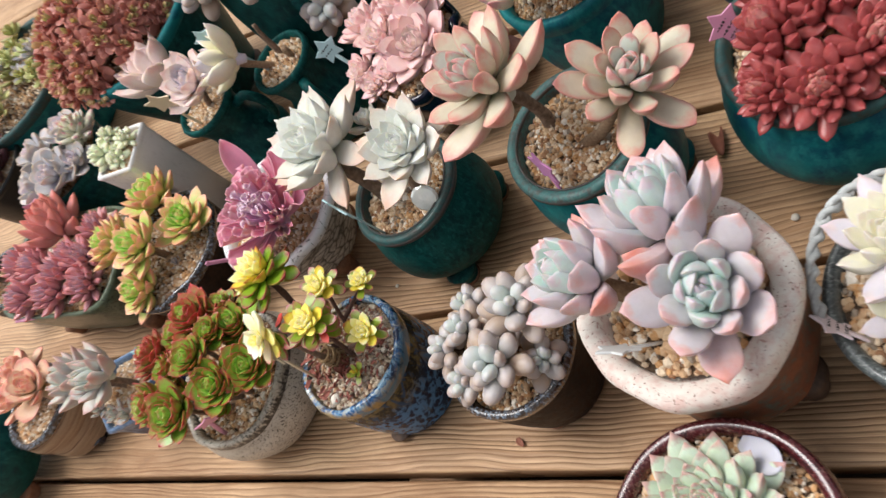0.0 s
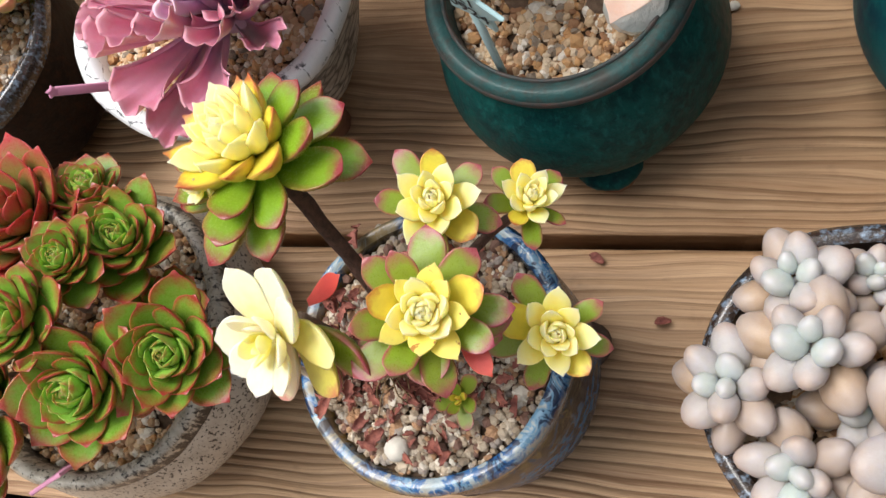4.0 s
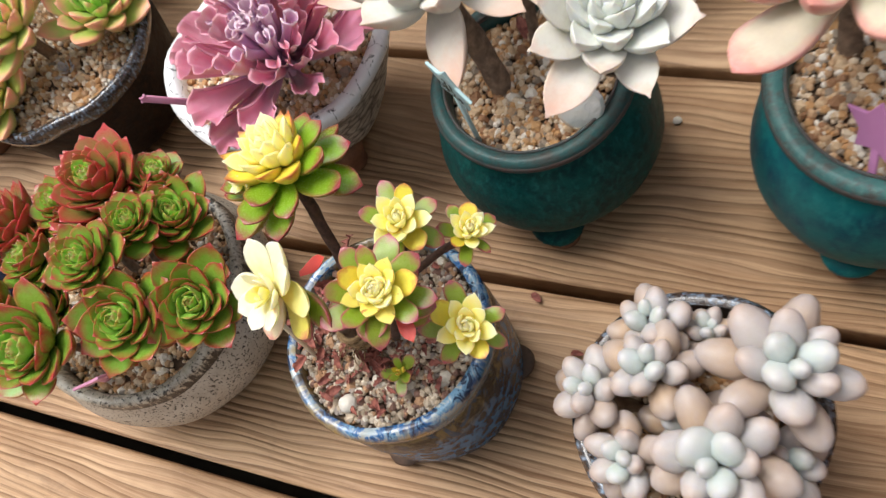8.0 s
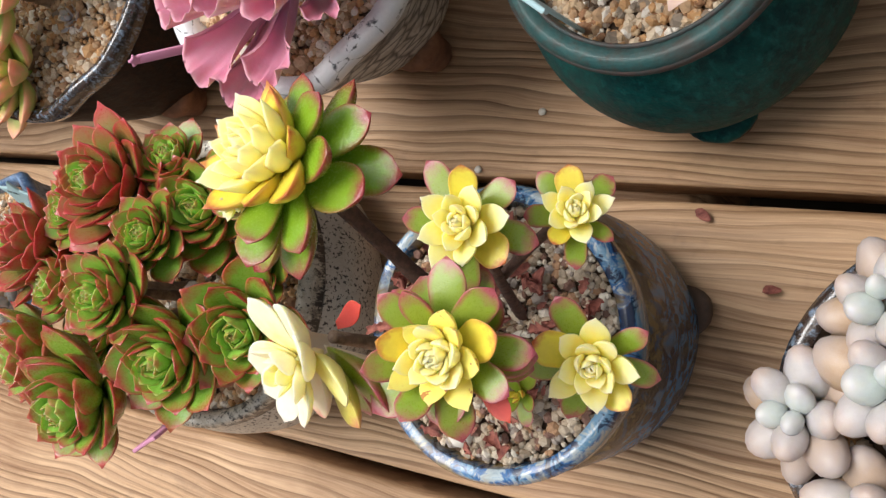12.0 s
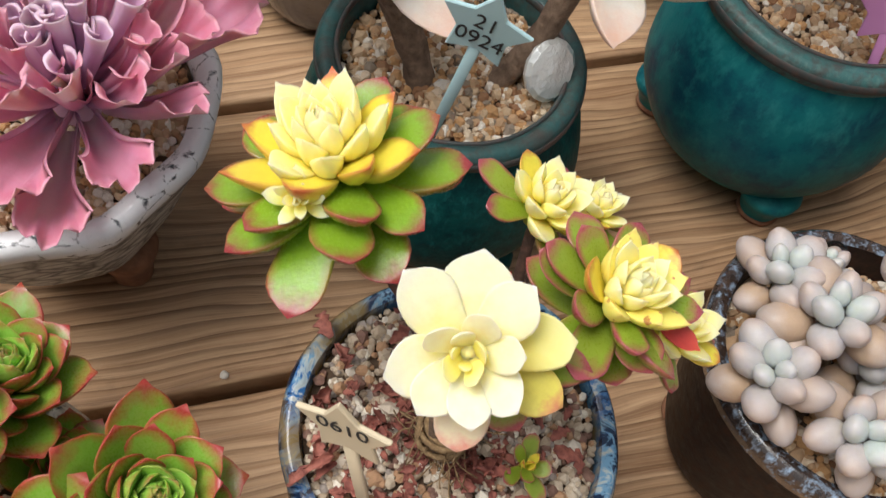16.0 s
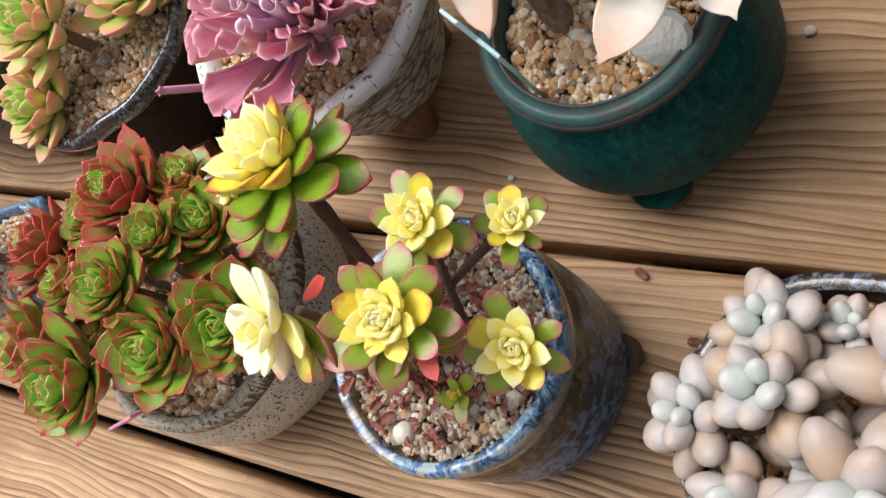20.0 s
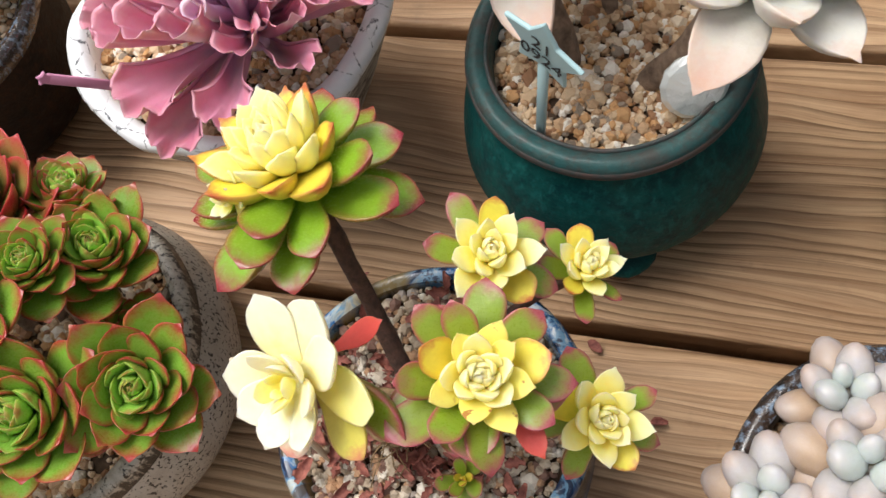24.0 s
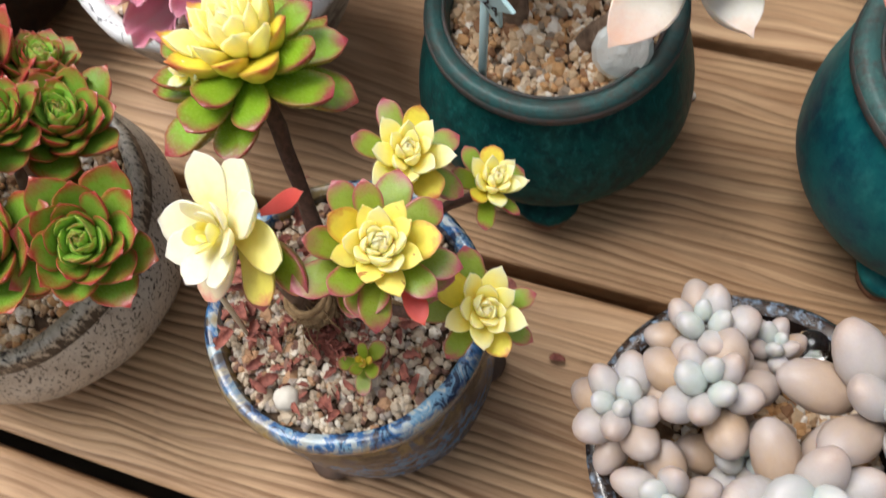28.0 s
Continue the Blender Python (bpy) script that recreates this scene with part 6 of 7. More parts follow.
trough()
p = plant("brick-pink and dusty purple finger-leaved rosettes filling a trough", (-0.795, 0.285, 0.072))
for i, (at, axis, radius) in enumerate([((-0.800, 0.322, 0.098), (0.1, 0.3, 1), 0.034), ((-0.776, 0.268, 0.096), (0, 0, 1), 0.024), ((-0.815, 0.280, 0.098), (-0.1, 0, 1), 0.027), ((-0.780, 0.245, 0.094), (0, -0.4, 1), 0.026), ((-0.764, 0.285, 0.094), (0.1, 0.1, 1), 0.022), ((-0.738, 0.278, 0.094), (0.3, 0.0, 1), 0.025), ((-0.730, 0.250, 0.090), (0.3, -0.3, 1), 0.024), ((-0.735, 0.312, 0.090), (0.3, 0.3, 1), 0.022), ((-0.830, 0.248, 0.094), (-0.2, -0.3, 1), 0.026), ((-0.855, 0.290, 0.094), (-0.3, 0.1, 1), 0.026)]):
    rosette(p, SEDUM_ROS if i else FLAME_ROS, at, axis, radius, 700 + i)
    stem(p, [(at[0] * 0.97 - 0.0238, at[1] * 0.97 + 0.0085, 0.066), tuple(Vector(at) - Vector(axis).normalized() * radius * 0.5)], 0.003, STEM)
star_tag("pale pink plastic plant label among brick-pink rosettes", (-0.812, 0.235, 0.072), (-0.836, 0.228, 0.086), (0, -0.2, 1), TAG_PINK, 0.0025, lines=0)

pot("small hexagonal pot with runny cobalt glaze and a pale blue rim", (-0.679, 0.158), [(0.024, 0.005), (0.028, 0.008), (0.032, 0.022), (0.0345, 0.040), (0.0365, 0.048)], (0.0385, 0.0565), HEX_BLUE, HEX_RIM, [(-70, 0.024, 0.006, 0.005), (50, 0.024, 0.006, 0.005), (170, 0.024, 0.006, 0.005)], HEX_BLUE, polygon(6, 0.3, 1.04), 0.01, 12.2, 0.004, 0.008, 60)
p = plant("pale grey rosettes with peach-edged leaves leaning out on a bare stem", (-0.679, 0.158, 0.048))
rosette(p, GREYPINK_ROS, (-0.655, 0.153, 0.104), (-0.15, -0.35, 1), 0.027, 710)
rosette(p, GREYPINK_ROS, (-0.700, 0.157, 0.100), (-0.5, -0.1, 1), 0.026, 711)
for i, at in enumerate([(-0.692, 0.138, 0.068), (-0.674, 0.134, 0.064), (-0.660, 0.133, 0.062)]):
    rosette(p, GREYPINK_ROS, at, (0, -0.3, 1), 0.011, 715 + i, 14)
stem(p, [(-0.668, 0.164, 0.046), (-0.662, 0.160, 0.070), (-0.656, 0.155, 0.094)], 0.0028, STEM)
stem(p, [(-0.676, 0.162, 0.046), (-0.688, 0.160, 0.072), (-0.699, 0.158, 0.092)], 0.0026, STEM)
star_tag("pale blue star-shaped plastic plant label behind grey rosettes", (-0.667, 0.178, 0.046), (-0.664, 0.184, 0.056), (0.1, -0.6, 0.8), TAG_BLUE, 0.010, lines=1)

pot("tan clay pot with rough horizontal ribs and a dark glazed rim", (-0.800, 0.148), [(0.034, 0.006), (0.037, 0.010), (0.0395, 0.024), (0.0385, 0.034), (0.041, 0.046), (0.0405, 0.058)], (0.0415, 0.066), STRIPED, BROWN_RIM, [(-40, 0.028, 0.008, 0.006), (80, 0.028, 0.008, 0.006), (200, 0.028, 0.008, 0.006)], NAVY, wobble=0.04, seed=13.1, wall=0.005, soil=0.008)
p = plant("peach and coral rosettes with broad leaves", (-0.800, 0.148, 0.058))
for i, (at, axis, radius) in enumerate([((-0.776, 0.158, 0.088), (0.3, 0, 1), 0.026), ((-0.812, 0.152, 0.084), (-0.2, -0.2, 1), 0.024), ((-0.815, 0.178, 0.084), (-0.2, 0.3, 1), 0.022)]):
    rosette(p, PEACH_ROS, at, axis, radius * 1.12, 720 + i)
    stem(p, [(-0.800, 0.150, 0.054), tuple(Vector(at) - Vector(axis).normalized() * radius * 0.5)], 0.003, STEM)
star_tag("pink plastic plant label over the ribbed pot", (-0.815, 0.165, 0.060), (-0.838, 0.176, 0.085), (0, -0.3, 1), TAG_PINK, 0.0025, lines=0)

pot("dark teal pot on clay feet at the edge of the deck", (-0.893, 0.104), [(0.026, 0.011), (0.038, 0.015), (0.052, 0.036), (0.055, 0.056), (0.050, 0.075), (0.047, 0.082)], (0.049, 0.092), TEAL_DARK, TEAL_RIM, [(-50, 0.034, 0.010, 0.009), (70, 0.034, 0.010, 0.009), (190, 0.034, 0.010, 0.009)], CLAY, seed=14.0, wall=0.006)
p = plant("muted pink rosette in a dark teal pot", (-0.893, 0.104, 0.08))
rosette(p, PASTEL_ROS, (-0.893, 0.111, 0.112), (0, 0, 1), 0.035, 725)
stem(p, [(-0.893, 0.106, 0.076), (-0.893, 0.110, 0.100)], 0.004, STEM)
pot("small dark brown pot with a reddish rim", (-0.955, 0.300), [(0.026, 0.002), (0.034, 0.012), (0.038, 0.035), (0.038, 0.050)], (0.039, 0.058), DARK_CLAY, BROWN_RIM, seed=14.7)
p = plant("crimson rosette in a small brown pot", (-0.955, 0.300, 0.05))
rosette(p, CORAL_ROS, (-0.962, 0.300, 0.076), (0, 0, 1), 0.026, 727)
stem(p, [(-0.955, 0.300, 0.045), (-0.962, 0.300, 0.066)], 0.003, STEM)
pot("black plastic nursery pot", (-0.990, 0.425), [(0.036, 0.001), (0.042, 0.040), (0.046, 0.082)], (0.048, 0.090), BLACK_POT, BLACK_POT, seed=15.0, wall=0.003, wobble=0.0)
p = plant("dull purple rosette in a black nursery pot", (-0.990, 0.425, 0.08))
rosette(p, PLUM_ROS, (-0.990, 0.420, 0.102), (0, 0, 1), 0.046, 728)
stem(p, [(-0.990, 0.425, 0.076), (-0.990, 0.421, 0.095)], 0.004, STEM)

# ---- third row: ribbed teal pot, white vase, two teal jugs ----
pot("teal pot with shallow throwing ribs and a rolled rim", (-0.833, 0.402), [(0.036, 0.001), (0.042, 0.006), (0.046, 0.022), (0.0455, 0.030), (0.050, 0.045), (0.0495, 0.052), (0.053, 0.066), (0.0515, 0.078)], (0.0545, 0.089), TEAL_DARK, TEAL, wobble=0.012, seed=16.3, wall=0.006, soil=0.010)
p = plant("dusky lilac and grey-green rosettes with one pink-white cluster", (-0.833, 0.402, 0.08))
for i, (kind, at, axis, radius) in enumerate([(GREY_ROS, (-0.850, 0.368, 0.102), (-0.3, -0.3, 1), 0.026), (GREY_ROS, (-0.858, 0.407, 0.106), (-0.2, 0, 1), 0.029), (GREY_ROS, (-0.812, 0.376, 0.104), (0.1, -0.3, 1), 0.033), (GREY_ROS, (-0.786, 0.386, 0.100), (0.4, -0.1, 1), 0.024), (GREY_ROS, (-0.812, 0.425, 0.106), (0, 0.2, 1), 0.030), (MINTPINK_ROS, (-0.789, 0.420, 0.112), (0.3, 0.1, 1), 0.026)]):
    rosette(p, kind, at, axis, radius, 800 + i)
    stem(p, [(-0.833 + (at[0] + 0.833) * 0.4, 0.402 + (at[1] - 0.402) * 0.4, 0.075), tuple(Vector(at) - Vector(axis).normalized() * radius * 0.5)], 0.003, STEM)
star_tag("pink star-shaped plastic plant label against lilac rosettes", (-0.832, 0.352, 0.080), (-0.832, 0.344, 0.100), (0.25, -0.6, 0.7), TAG_PINK, 0.013, lines=0)

pot("tall tapered white china planter with flat polished sides", (-0.685, 0.366), [(0.0200, 0.0), (0.0208, 0.001), (0.0240, 0.055), (0.0275, 0.108)], (0.0285, 0.115), WHITE_CHINA, WHITE_CHINA, (), None, polygon(4, 0.785, 1.22), 0.0, 1.0, 0.0035, 0.008, 64, smooth=False)
p = plant("pale mint bead-leaved rosettes spilling over a white planter", (-0.685, 0.366, 0.107))
for i, (at, axis, radius) in enumerate([((-0.703, 0.362, 0.124), (-0.5, -0.2, 1), 0.018), ((-0.692, 0.378, 0.128), (0, 0.3, 1), 0.014), ((-0.680, 0.354, 0.120), (0.1, -0.3, 1), 0.013), ((-0.668, 0.372, 0.123), (0.4, 0, 1), 0.013), ((-0.685, 0.366, 0.119), (0, 0, 1), 0.010)]):
    rosette(p, MINT_ROS, at, axis, radius, 810 + i, 20)
    stem(p, [(-0.685, 0.366, 0.104), tuple(Vector(at) - Vector(axis).normalized() * radius * 0.5)], 0.002, STEM)


def jug(at, height, rim_r, handle_turn, seed):
    base = pot("matt dark teal jug with narrow neck, flared lip and handle", at, [(0.027, 0.001), (0.032, 0.005), (0.0375, 0.020), (0.0375, 0.030), (0.030, 0.046), (0.0232, 0.060), (0.0235, 0.072), (rim_r - 0.003, height - 0.010)], (rim_r, height), TEAL_DARK, TEAL, wobble=0.012, seed=seed, wall=0.004, soil=0.007)
    a = radians(handle_turn)
    pts = [(0.026, height - 0.016), (0.042, height - 0.012), (0.050, height - 0.026), (0.046, height - 0.044), (0.036, height - 0.052)]
    part("handle", tube([(r * math.cos(a), r * math.sin(a), z) for r, z in pts], [0.005, 0.0045, 0.0045, 0.0045, 0.005], 10), TEAL, base)
    return base


jug((-0.603, 0.403), 0.095, 0.0305, 5, 17.0)
p = plant("two pastel pink rosettes in a teal jug", (-0.603, 0.403, 0.088))
rosette(p, PASTEL_ROS, (-0.646, 0.433, 0.127), (-0.25, 0.15, 1), 0.045, 820)
rosette(p, LILAC_ROS, (-0.576, 0.399, 0.131), (0.15, -0.35, 1), 0.033, 821)
stem(p, [(-0.605, 0.405, 0.084), (-0.622, 0.416, 0.102), (-0.640, 0.429, 0.114)], 0.003, STEM)
stem(p, [(-0.600, 0.402, 0.084), (-0.588, 0.402, 0.105), (-0.579, 0.402, 0.120)], 0.003, STEM)
star_tag("cream star-shaped plastic plant label on a long stake", (-0.603, 0.385, 0.088), (-0.600, 0.380, 0.132), (0.1, -0.7, 0.7), TAG_CREAM, 0.0155, lines=0)
jug((-0.508, 0.418), 0.097, 0.0300, -45, 18.0)
p = plant("lilac and butter-yellow rosette leaning out of a teal jug", (-0.508, 0.418, 0.090))
rosette(p, BUTTER_ROS, (-0.528, 0.397, 0.138), (-0.8, -0.25, 0.55), 0.036, 825)
stem(p, [(-0.510, 0.420, 0.086), (-0.520, 0.412, 0.105), (-0.527, 0.402, 0.128)], 0.003, STEM_PALE)
stem(p, [(-0.508, 0.424, 0.086), (-0.510, 0.430, 0.112), (-0.509, 0.433, 0.128)], [0.003, 0.0024, 0.0018], STEM)
stem(p, [(-0.498, 0.420, 0.086), (-0.496, 0.422, 0.104)], 0.003, STEM_PALE)
star_tag("pale aqua plastic plant label behind a yellow rosette", (-0.520, 0.414, 0.090), (-0.532, 0.412, 0.150), (0.1, -0.7, 0.7), TAG_BLUE, 0.011, lines=0)

# ---- third row: navy pot with pink cluster, teal bowl with pink-tipped heads ----
pot("glossy black-navy pot with a gnarled wavy wall", (-0.378, 0.394), [(0.032, 0.001), (0.039, 0.008), (0.044, 0.030), (0.0455, 0.055), (0.044, 0.070)], (0.0455, 0.081), NAVY, NAVY, wobble=0.09, seed=19.0, wall=0.005, soil=0.007, tilt=0.010)
p = plant("cluster of rose-pink rosettes of several sizes", (-0.378, 0.394, 0.076))
for i, (at, axis, radius) in enumerate([((-0.360, 0.385, 0.095), (0.2, -0.4, 1), 0.031), ((-0.418, 0.424, 0.096), (-0.2, 0.2, 1), 0.021), ((-0.392, 0.397, 0.102), (0, -0.1, 1), 0.019), ((-0.366, 0.424, 0.102), (0.2, 0.3, 1), 0.025), ((-0.415, 0.380, 0.092), (-0.3, -0.3, 1), 0.015), ((-0.402, 0.365, 0.088), (-0.2, -0.5, 1), 0.013), ((-0.388, 0.370, 0.090), (0, -0.4, 1), 0.014), ((-0.395, 0.430, 0.092), (0, 0.3, 1), 0.018)]):
    rosette(p, ROSE_ROS, at, axis, radius, 830 + i)
    stem(p, [(-0.378, 0.394, 0.072), tuple(Vector(at) - Vector(axis).normalized() * radius * 0.5)], 0.003, STEM)
star_tag("pale blue star-shaped plastic plant label marked in black ink", (-0.430, 0.395, 0.074), (-0.440, 0.400, 0.100), (0.15, -0.75, 0.7), TAG_BLUE, 0.0125, lines=2)
coil = thing("clay_ornament", (-0.329, 0.408, 0), "coral pink clay ornament of stacked rounded lobes on the deck", "ornament")
rng = random.Random(61)
for k in range(22):
    h, a = k / 21, 2.4 * k
    r = 0.0085 - 0.002 * h
    v, f = lathe(smooth_profile([(0.0005, -r), (r * 0.7, -r * 0.6), (r * 0.85, 0), (r * 0.7, r * 0.7), (0.0005, r * 1.1)], 3), 14, wobble=0.18, seed=k)
    lobe = part("lobe", (v, f), CORAL_CLAY, coil)
    reach = 0.011 - 0.004 * h
    lobe.matrix_basis = pose(reach * math.cos(a), reach * math.sin(a) * 1.3, 0.0085 + 0.052 * h, rng.uniform(-50, 50), rng.uniform(-50, 50), 0)
pot("teal-blue bowl pot with a thick plain rim", (-0.244, 0.410), [(0.030, 0.001), (0.038, 0.006), (0.047, 0.030), (0.0500, 0.055), (0.0490, 0.080)], (0.0500, 0.095), TEAL_BLUE, TEAL_BLUE, wobble=0.010, seed=20.0, wall=0.006, soil=0.014)
p = plant("globe-shaped white-green rosettes with magenta leaf tips on thin stems", (-0.244, 0.410, 0.084))
for i, (at, axis, radius) in enumerate([((-0.231, 0.437, 0.136), (0.1, 0.1, 1), 0.024), ((-0.262, 0.420, 0.134), (-0.1, 0.1, 1), 0.019), ((-0.270, 0.384, 0.126), (-0.2, -0.2, 1), 0.024), ((-0.234, 0.390, 0.130), (0, -0.1, 1), 0.020), ((-0.202, 0.408, 0.128), (0.3, 0, 1), 0.021), ((-0.208, 0.388, 0.126), (0.3, -0.3, 1), 0.017), ((-0.237, 0.372, 0.122), (0, -0.4, 1), 0.017), ((-0.280, 0.404, 0.126), (-0.3, 0.1, 1), 0.018)]):
    rosette(p, TIP_ROS, at, axis, radius, 840 + i)
    stem(p, [(-0.244 + (at[0] + 0.244) * 0.5, 0.410 + (at[1] - 0.410) * 0.5, 0.080), tuple(Vector(at) - Vector(axis).normalized() * radius * 0.5)], [0.0026, 0.0022], STEM_RED)
star_tag("pale blue plastic plant label behind pink-tipped heads", (-0.238, 0.428, 0.084), (-0.240, 0.436, 0.120), (0.1, -0.7, 0.7), TAG_BLUE, 0.011, lines=0)

# ---- right: teal pot with crimson rosettes, teal pot behind ----
pot("big round teal pot crowded with crimson rosettes", (-0.082, 0.300), [(0.034, 0.001), (0.046, 0.010), (0.064, 0.036), (0.066, 0.056), (0.060, 0.078), (0.056, 0.085)], (0.058, 0.095), TEAL_BLUE, TEAL_RIM, (), None, wobble=0.010, seed=21.0, wall=0.006, soil=0.010)
p = plant("crimson finger-leaved rosettes crowded in a ring", (-0.082, 0.300, 0.085))
for i, (at, axis, radius) in enumerate([((-0.105, 0.292, 0.122), (-0.3, 0, 1), 0.027), ((-0.082, 0.252, 0.114), (0, -0.5, 1), 0.027), ((-0.112, 0.260, 0.112), (-0.5, -0.3, 1), 0.022), ((-0.053, 0.270, 0.118), (0.4, -0.2, 1), 0.027), ((-0.078, 0.304, 0.124), (0, 0.2, 1), 0.024), ((-0.105, 0.326, 0.116), (-0.3, 0.4, 1), 0.024), ((-0.055, 0.322, 0.116), (0.3, 0.3, 1), 0.026)]):
    rosette(p, CRIMSON_ROS, at, axis, radius, 850 + i)
    stem(p, [(-0.082 + (at[0] + 0.082) * 0.5, 0.300 + (at[1] - 0.300) * 0.5, 0.080), tuple(Vector(at) - Vector(axis).normalized() * radius * 0.5)], 0.003, STEM_RED)
star_tag("pink star-shaped plastic plant label marked in purple ink", (-0.116, 0.306, 0.090), (-0.126, 0.308, 0.104), (-0.1, -0.5, 0.9), TAG_PINK, 0.0120, lines=4)
pot("teal pot with a pale lilac rosette behind the front pots", (-0.110, 0.412), [(0.030, 0.001), (0.040, 0.010), (0.050, 0.036), (0.051, 0.056), (0.046, 0.075)], (0.048, 0.085), TEAL_BLUE, TEAL_BLUE, seed=22.0, wall=0.006)
p = plant("pale grey-lilac rosette in a teal pot", (-0.110, 0.412, 0.076))
rosette(p, LILAC_ROS, (-0.140, 0.390, 0.104), (-0.3, -0.2, 1), 0.024, 860)
rosette(p, LILAC_ROS, (-0.100, 0.418, 0.110), (0.1, 0.1, 1), 0.030, 861)
stem(p, [(-0.118, 0.405, 0.070), (-0.137, 0.392, 0.094)], 0.003, STEM)
stem(p, [(-0.108, 0.412, 0.070), (-0.101, 0.417, 0.096)], 0.003, STEM)

# ---- back row ----
pot("tall tapered dark teal pot on dark clay feet", (-0.694, 0.498), [(0.046, 0.012), (0.052, 0.016), (0.062, 0.050), (0.075, 0.095), (0.083, 0.128)], (0.086, 0.140), TEAL_DARK, TEAL_BLUE, [(-100, 0.042, 0.013, 0.010), (20, 0.042, 0.013, 0.010), (140, 0.042, 0.013, 0.010)], DARK_CLAY, wobble=0.012, seed=23.0, wall=0.007, soil=0.012)
p = plant("dense dome of tiny rust-red and olive rosettes", (-0.720, 0.490, 0.13))
rng = random.Random(31)
for i in range(150):
    a, h = rng.uniform(0, 2 * math.pi), rng.random()
    d = Vector((math.cos(a) * math.sqrt(1 - h * h), math.sin(a) * math.sqrt(1 - h * h), h))
    at = Vector((-0.712, 0.486, 0.132)) + Vector((d.x * 0.082, d.y * 0.070, d.z * 0.062))
    rosette(p, CROWN_ROS, at, d, rng.uniform(0.015, 0.021), 900 + i, 12, False)
    if i % 6 == 0:
        stem(p, [(-0.705, 0.495, 0.125), tuple(at - d * 0.010)], 0.002, STEM)
pot("wide teal-blue pot with a pale rim", (-0.970, 0.538), [(0.050, 0.001), (0.058, 0.008), (0.074, 0.050), (0.087, 0.092)], (0.091, 0.106), TEAL_BLUE, TEAL_RIM, seed=24.0, wall=0.007, soil=0.008)
p = plant("low grey-green and lime rosettes over pebbles", (-0.970, 0.538, 0.098))
rng = random.Random(32)
for i in range(30):
    a, r = rng.uniform(0, 2 * math.pi), 0.080 * math.sqrt(rng.random())
    rosette(p, LIMELET_ROS if i % 3 else SAGE_ROS, (-0.970 + r * math.cos(a), 0.538 + r * math.sin(a), rng.uniform(0.112, 0.135)), (0.3 * math.cos(a), 0.3 * math.sin(a), 1), rng.uniform(0.014, 0.022), 980 + i, 14, False)


def tower():
    base = pot("tall dark teal tower pot with a torn opening in its side", (-0.515, 0.520), [(0.070, 0.001), (0.074, 0.006), (0.072, 0.050), (0.066, 0.110), (0.055, 0.170), (0.048, 0.200)], (0.049, 0.210), TEAL_DARK, TEAL_DARK, wobble=0.03, seed=25.0, wall=0.006, soil=0.020)
    flap = leaf_form(0.8, 0.10, 0.5, 0.6, 0.8, 0.2, -0.25)
    piece = part("torn_flap", (flap[0] * 0.05, flap[1]), TEAL, base)
    piece.matrix_basis = pose(0.040, -0.048, 0.128, 20, 35, -40)
    return base


tower()
p = plant("grey bead-leaved rosettes hanging on a bent bare stem", (-0.515, 0.520, 0.19))
for i, (at, axis, radius) in enumerate([((-0.484, 0.452, 0.164), (0.2, -0.8, 0.6), 0.025), ((-0.556, 0.462, 0.164), (-0.3, -0.6, 0.8), 0.022), ((-0.457, 0.446, 0.102), (0.2, -0.8, 0.5), 0.022), ((-0.510, 0.500, 0.215), (0, -0.3, 1), 0.024)]):
    rosette(p, PEBBLE_ROS, at, axis, radius, 1000 + i)
stem(p, [(-0.512, 0.515, 0.190), (-0.490, 0.480, 0.200), (-0.468, 0.456, 0.160), (-0.460, 0.452, 0.116)], [0.003, 0.0026, 0.0024, 0.002], STEM_PALE)
stem(p, [(-0.512, 0.515, 0.190), (-0.506, 0.474, 0.192), (-0.488, 0.458, 0.160)], 0.0024, STEM_PALE)

lugged = pot("squat teal crazed-glaze pot with small pulled lugs at its rim", (-0.298, 0.520), [(0.040, 0.001), (0.050, 0.008), (0.064, 0.036), (0.064, 0.066), (0.060, 0.092), (0.058, 0.101)], (0.060, 0.110), TEAL_CRAZE, TEAL_CRAZE, wobble=0.02, seed=26.0, wall=0.006, soil=0.008)
for turn in (-115, -20, 60, 165):
    lug = part("lug", tube([(0.065, 0, 0.056), (0.068, 0, 0.084), (0.067, 0, 0.108), (0.060, 0, 0.119)], [0.004, 0.006, 0.0065, 0.004], 10, 0.1), TEAL_CRAZE, lugged)
    lug.rotation_euler.z = radians(turn)
p = plant("coral-pink rosettes with broad glossy leaves on woody stems", (-0.298, 0.520, 0.118))
for i, (at, axis, radius) in enumerate([((-0.318, 0.466, 0.152), (-0.2, -0.6, 1), 0.030), ((-0.290, 0.480, 0.158), (0, -0.3, 1), 0.030), ((-0.272, 0.505, 0.162), (0, 0, 1), 0.030), ((-0.237, 0.478, 0.158), (0.4, -0.3, 1), 0.028), ((-0.350, 0.490, 0.156), (-0.4, -0.2, 1), 0.028), ((-0.335, 0.522, 0.160), (-0.3, 0.2, 1), 0.030), ((-0.262, 0.540, 0.160), (0.2, 0.3, 1), 0.030), ((-0.300, 0.530, 0.166), (0, 0.2, 1), 0.030)]):
    at = (at[0] - 0.006, at[1] - 0.002, at[2] - 0.002)
    rosette(p, CORAL_ROS, at, axis, radius, 1010 + i)
    stem(p, [(-0.298 + (at[0] + 0.298) * 0.4, 0.520 + (at[1] - 0.520) * 0.4, 0.098), tuple(Vector(at) - Vector(axis).normalized() * radius * 0.5)], 0.004, STEM_RED)
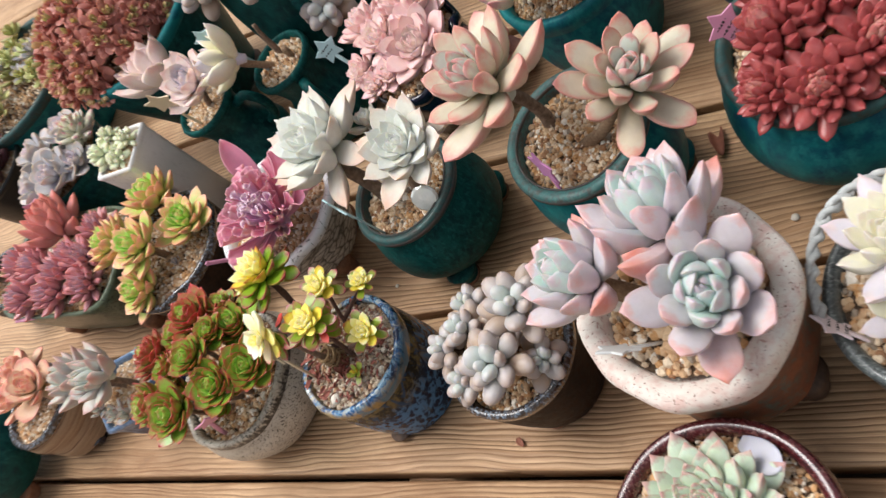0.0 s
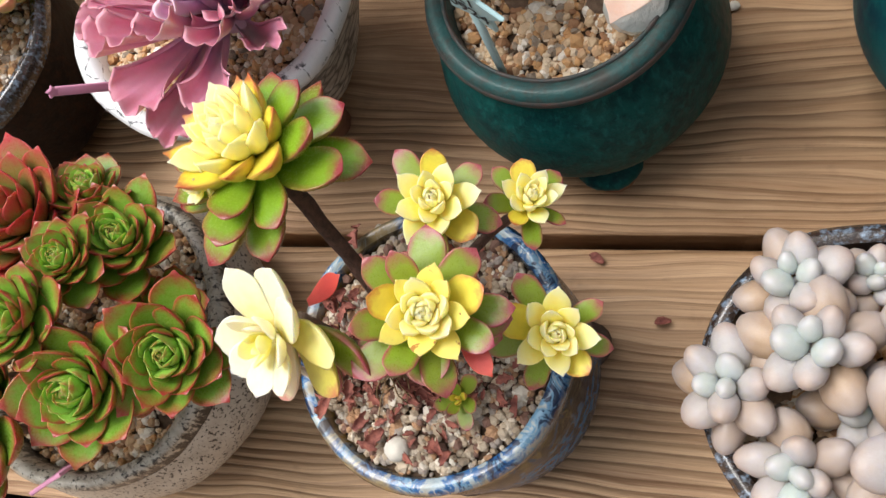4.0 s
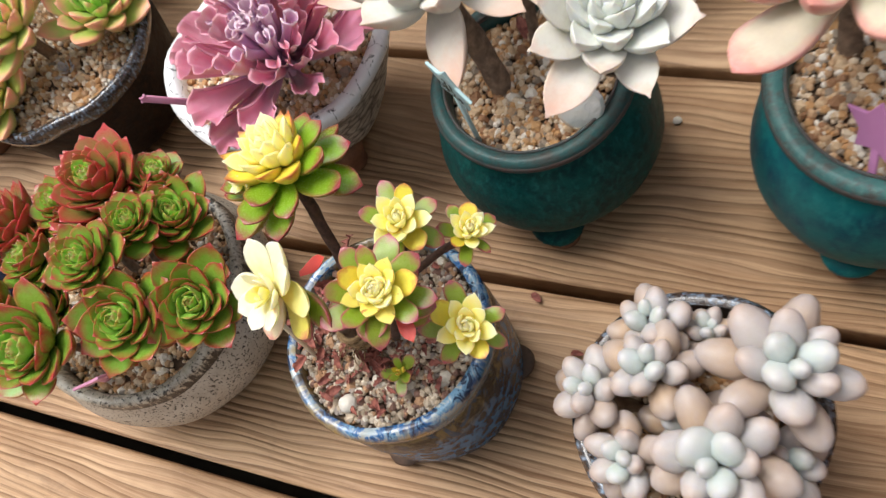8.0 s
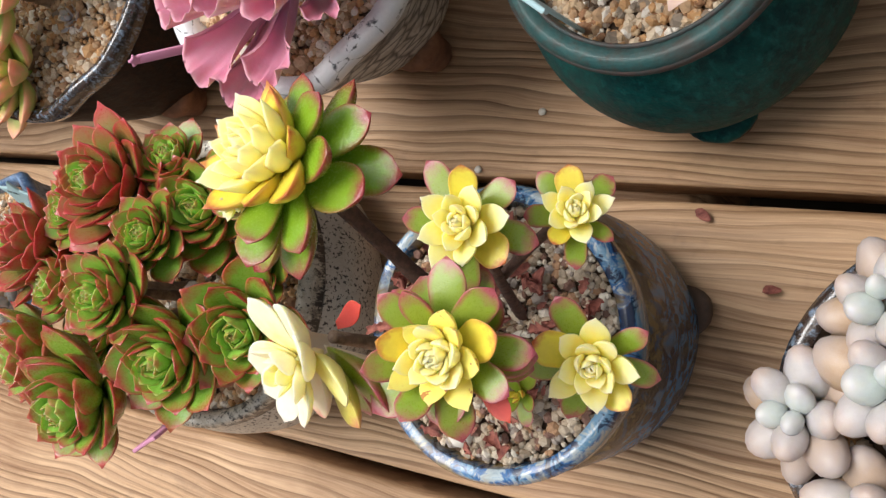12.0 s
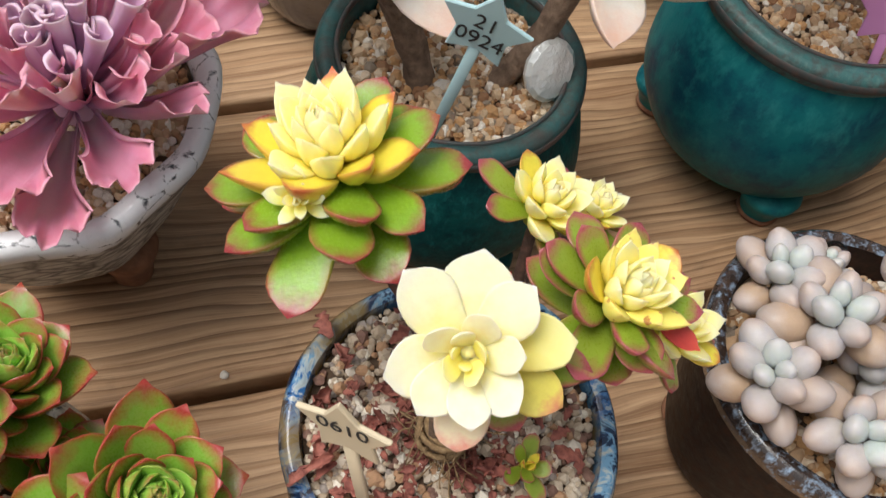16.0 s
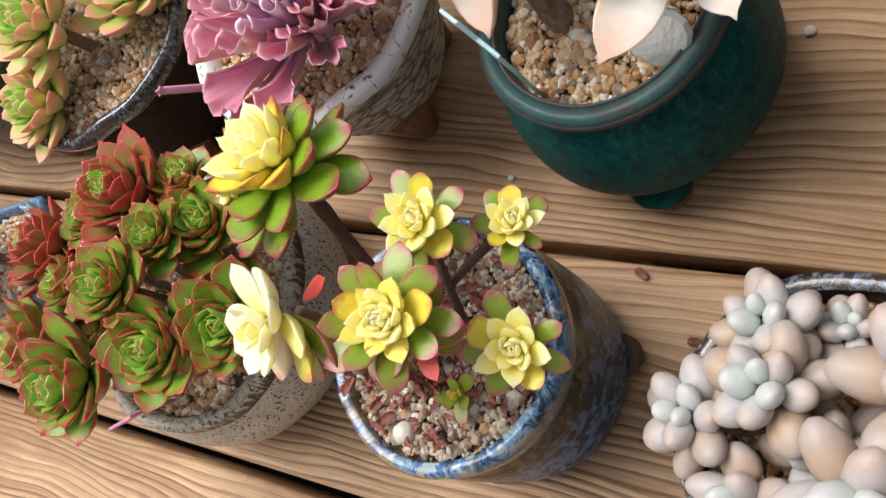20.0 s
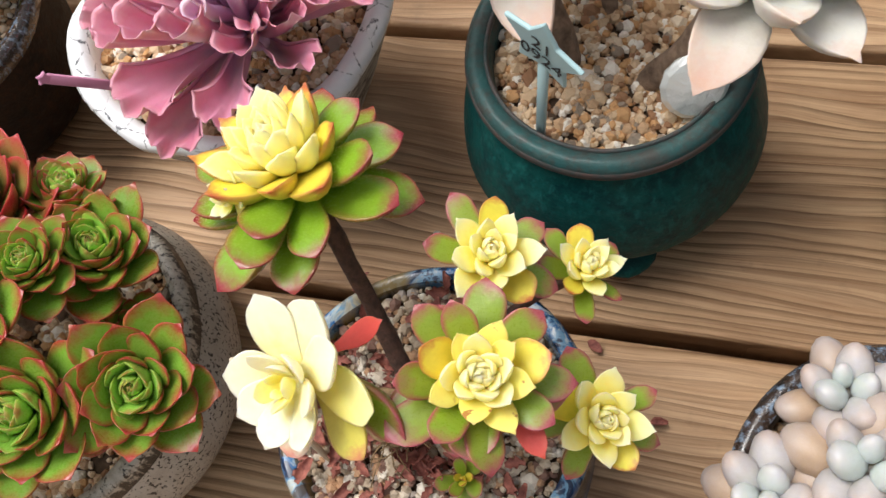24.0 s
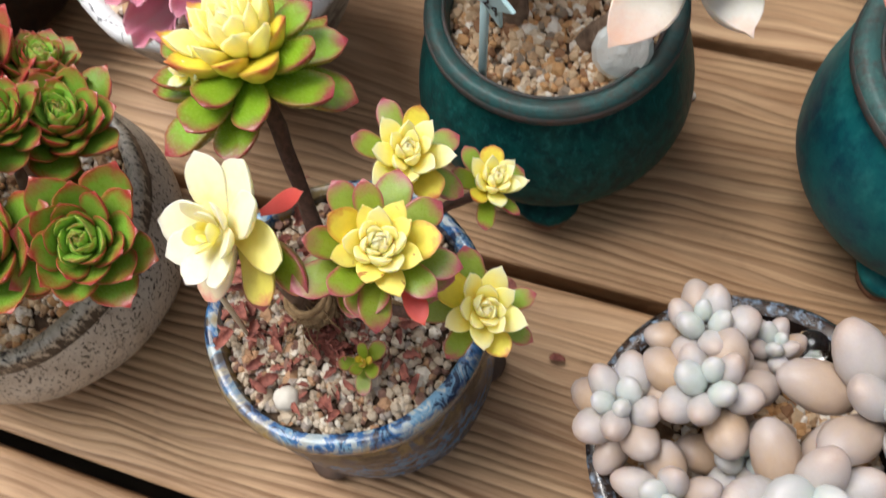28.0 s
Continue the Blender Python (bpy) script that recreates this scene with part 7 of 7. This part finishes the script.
star_tag("pink star-shaped plastic plant label marked in purple ink", (-0.336, 0.476, 0.104), (-0.340, 0.470, 0.142), (0.1, -0.7, 0.7), TAG_PINK, 0.014, lines=2)

pot("rounded aubergine-glazed pot with an embossed band", (-0.412, 0.645), [(0.036, 0.001), (0.046, 0.008), (0.058, 0.036), (0.056, 0.060), (0.048, 0.074)], (0.050, 0.086), PURPLE, PURPLE, seed=27.0, wall=0.006)
p = plant("blue-green rosette in an aubergine pot", (-0.412, 0.645, 0.078))
rosette(p, GREY_ROS, (-0.412, 0.600, 0.108), (0, -0.3, 1), 0.036, 1020)
rosette(p, PASTEL_ROS, (-0.400, 0.660, 0.112), (0, 0.2, 1), 0.036, 1021)
stem(p, [(-0.412, 0.640, 0.070), (-0.412, 0.606, 0.096)], 0.004, STEM)
stem(p, [(-0.410, 0.648, 0.070), (-0.402, 0.658, 0.100)], 0.004, STEM)
pot("dark olive pot with a carved band on brown feet", (-0.200, 0.645), [(0.036, 0.012), (0.048, 0.016), (0.056, 0.034), (0.053, 0.052), (0.056, 0.064), (0.052, 0.076)], (0.054, 0.086), OLIVE_DARK, OLIVE_DARK, [(-90, 0.036, 0.012, 0.010), (30, 0.036, 0.012, 0.010), (150, 0.036, 0.012, 0.010)], DARK_CLAY, wobble=0.02, seed=28.0, wall=0.006)
p = plant("rose-pink rosettes in a carved olive pot", (-0.200, 0.645, 0.078))
rosette(p, ROSE_ROS, (-0.200, 0.640, 0.112), (0, 0, 1), 0.040, 1025)
stem(p, [(-0.200, 0.645, 0.070), (-0.200, 0.642, 0.098)], 0.004, STEM)
pot("dark cobalt pot with a thick glossy rim and coarse grit", (-0.130, 0.510), [(0.034, 0.001), (0.044, 0.008), (0.054, 0.036), (0.055, 0.060), (0.051, 0.078)], (0.056, 0.092), COBALT, NAVY, wobble=0.01, seed=29.0, wall=0.007, soil=0.012, grit=0.0030)
p = plant("coral rosettes on tall bare red-brown stems", (-0.130, 0.510, 0.08))
for i, (at, axis, radius) in enumerate([((-0.186, 0.486, 0.160), (-0.2, -0.2, 1), 0.024), ((-0.158, 0.484, 0.162), (0.1, -0.2, 1), 0.026), ((-0.120, 0.505, 0.165), (0.2, 0, 1), 0.028)]):
    rosette(p, CORAL_ROS, at, axis, radius, 1030 + i)
    stem(p, [(-0.140 + 0.012 * i, 0.505, 0.075), (-0.150 + 0.01 * i, 0.498, 0.110), tuple(Vector(at) - Vector(axis).normalized() * radius * 0.4)], [0.0034, 0.003, 0.003], STEM_RED, rough=0.35)

# ---- small things on the deck ----
flake((-0.167, 0.290, 0.004), 0.028, DRY_BROWN, "curled red-brown dry leaf lying on the deck", 57)
flake((-0.362, 0.201, 0.0025), 0.006, DRY_RED, "dark red leaf scrap on the deck", 52)
flake((-0.337, 0.180, 0.0025), 0.006, DRY_RED, "dark red leaf scrap on the deck", 53)
flake((-0.304, 0.108, 0.0025), 0.008, DRY_BROWN, "brown leaf scrap on the deck", 54)
flake((-0.665, 0.200, 0.0030), 0.020, DRY_BROWN, "thin brown dry leaf on the deck", 55)
for i, (x, y, s) in enumerate([(-0.318, 0.302, 0.0020), (-0.126, 0.239, 0.0022), (-0.455, 0.215, 0.0014), (-0.64, 0.128, 0.0018), (-0.43, 0.238, 0.0014)]):
    chip = part("grit_stone", lathe(smooth_profile([(0.0004, -s * 0.7), (s, -s * 0.4), (s * 1.1, s * 0.2), (0.0004, s * 0.8)], 2), 9, wobble=0.25, seed=i), WHITE_STONE, None, "loose beige grit stone on the deck")
    chip.location = (x, y, s * 0.6)
    tagged(chip, "", "stone", "loose grit stones")
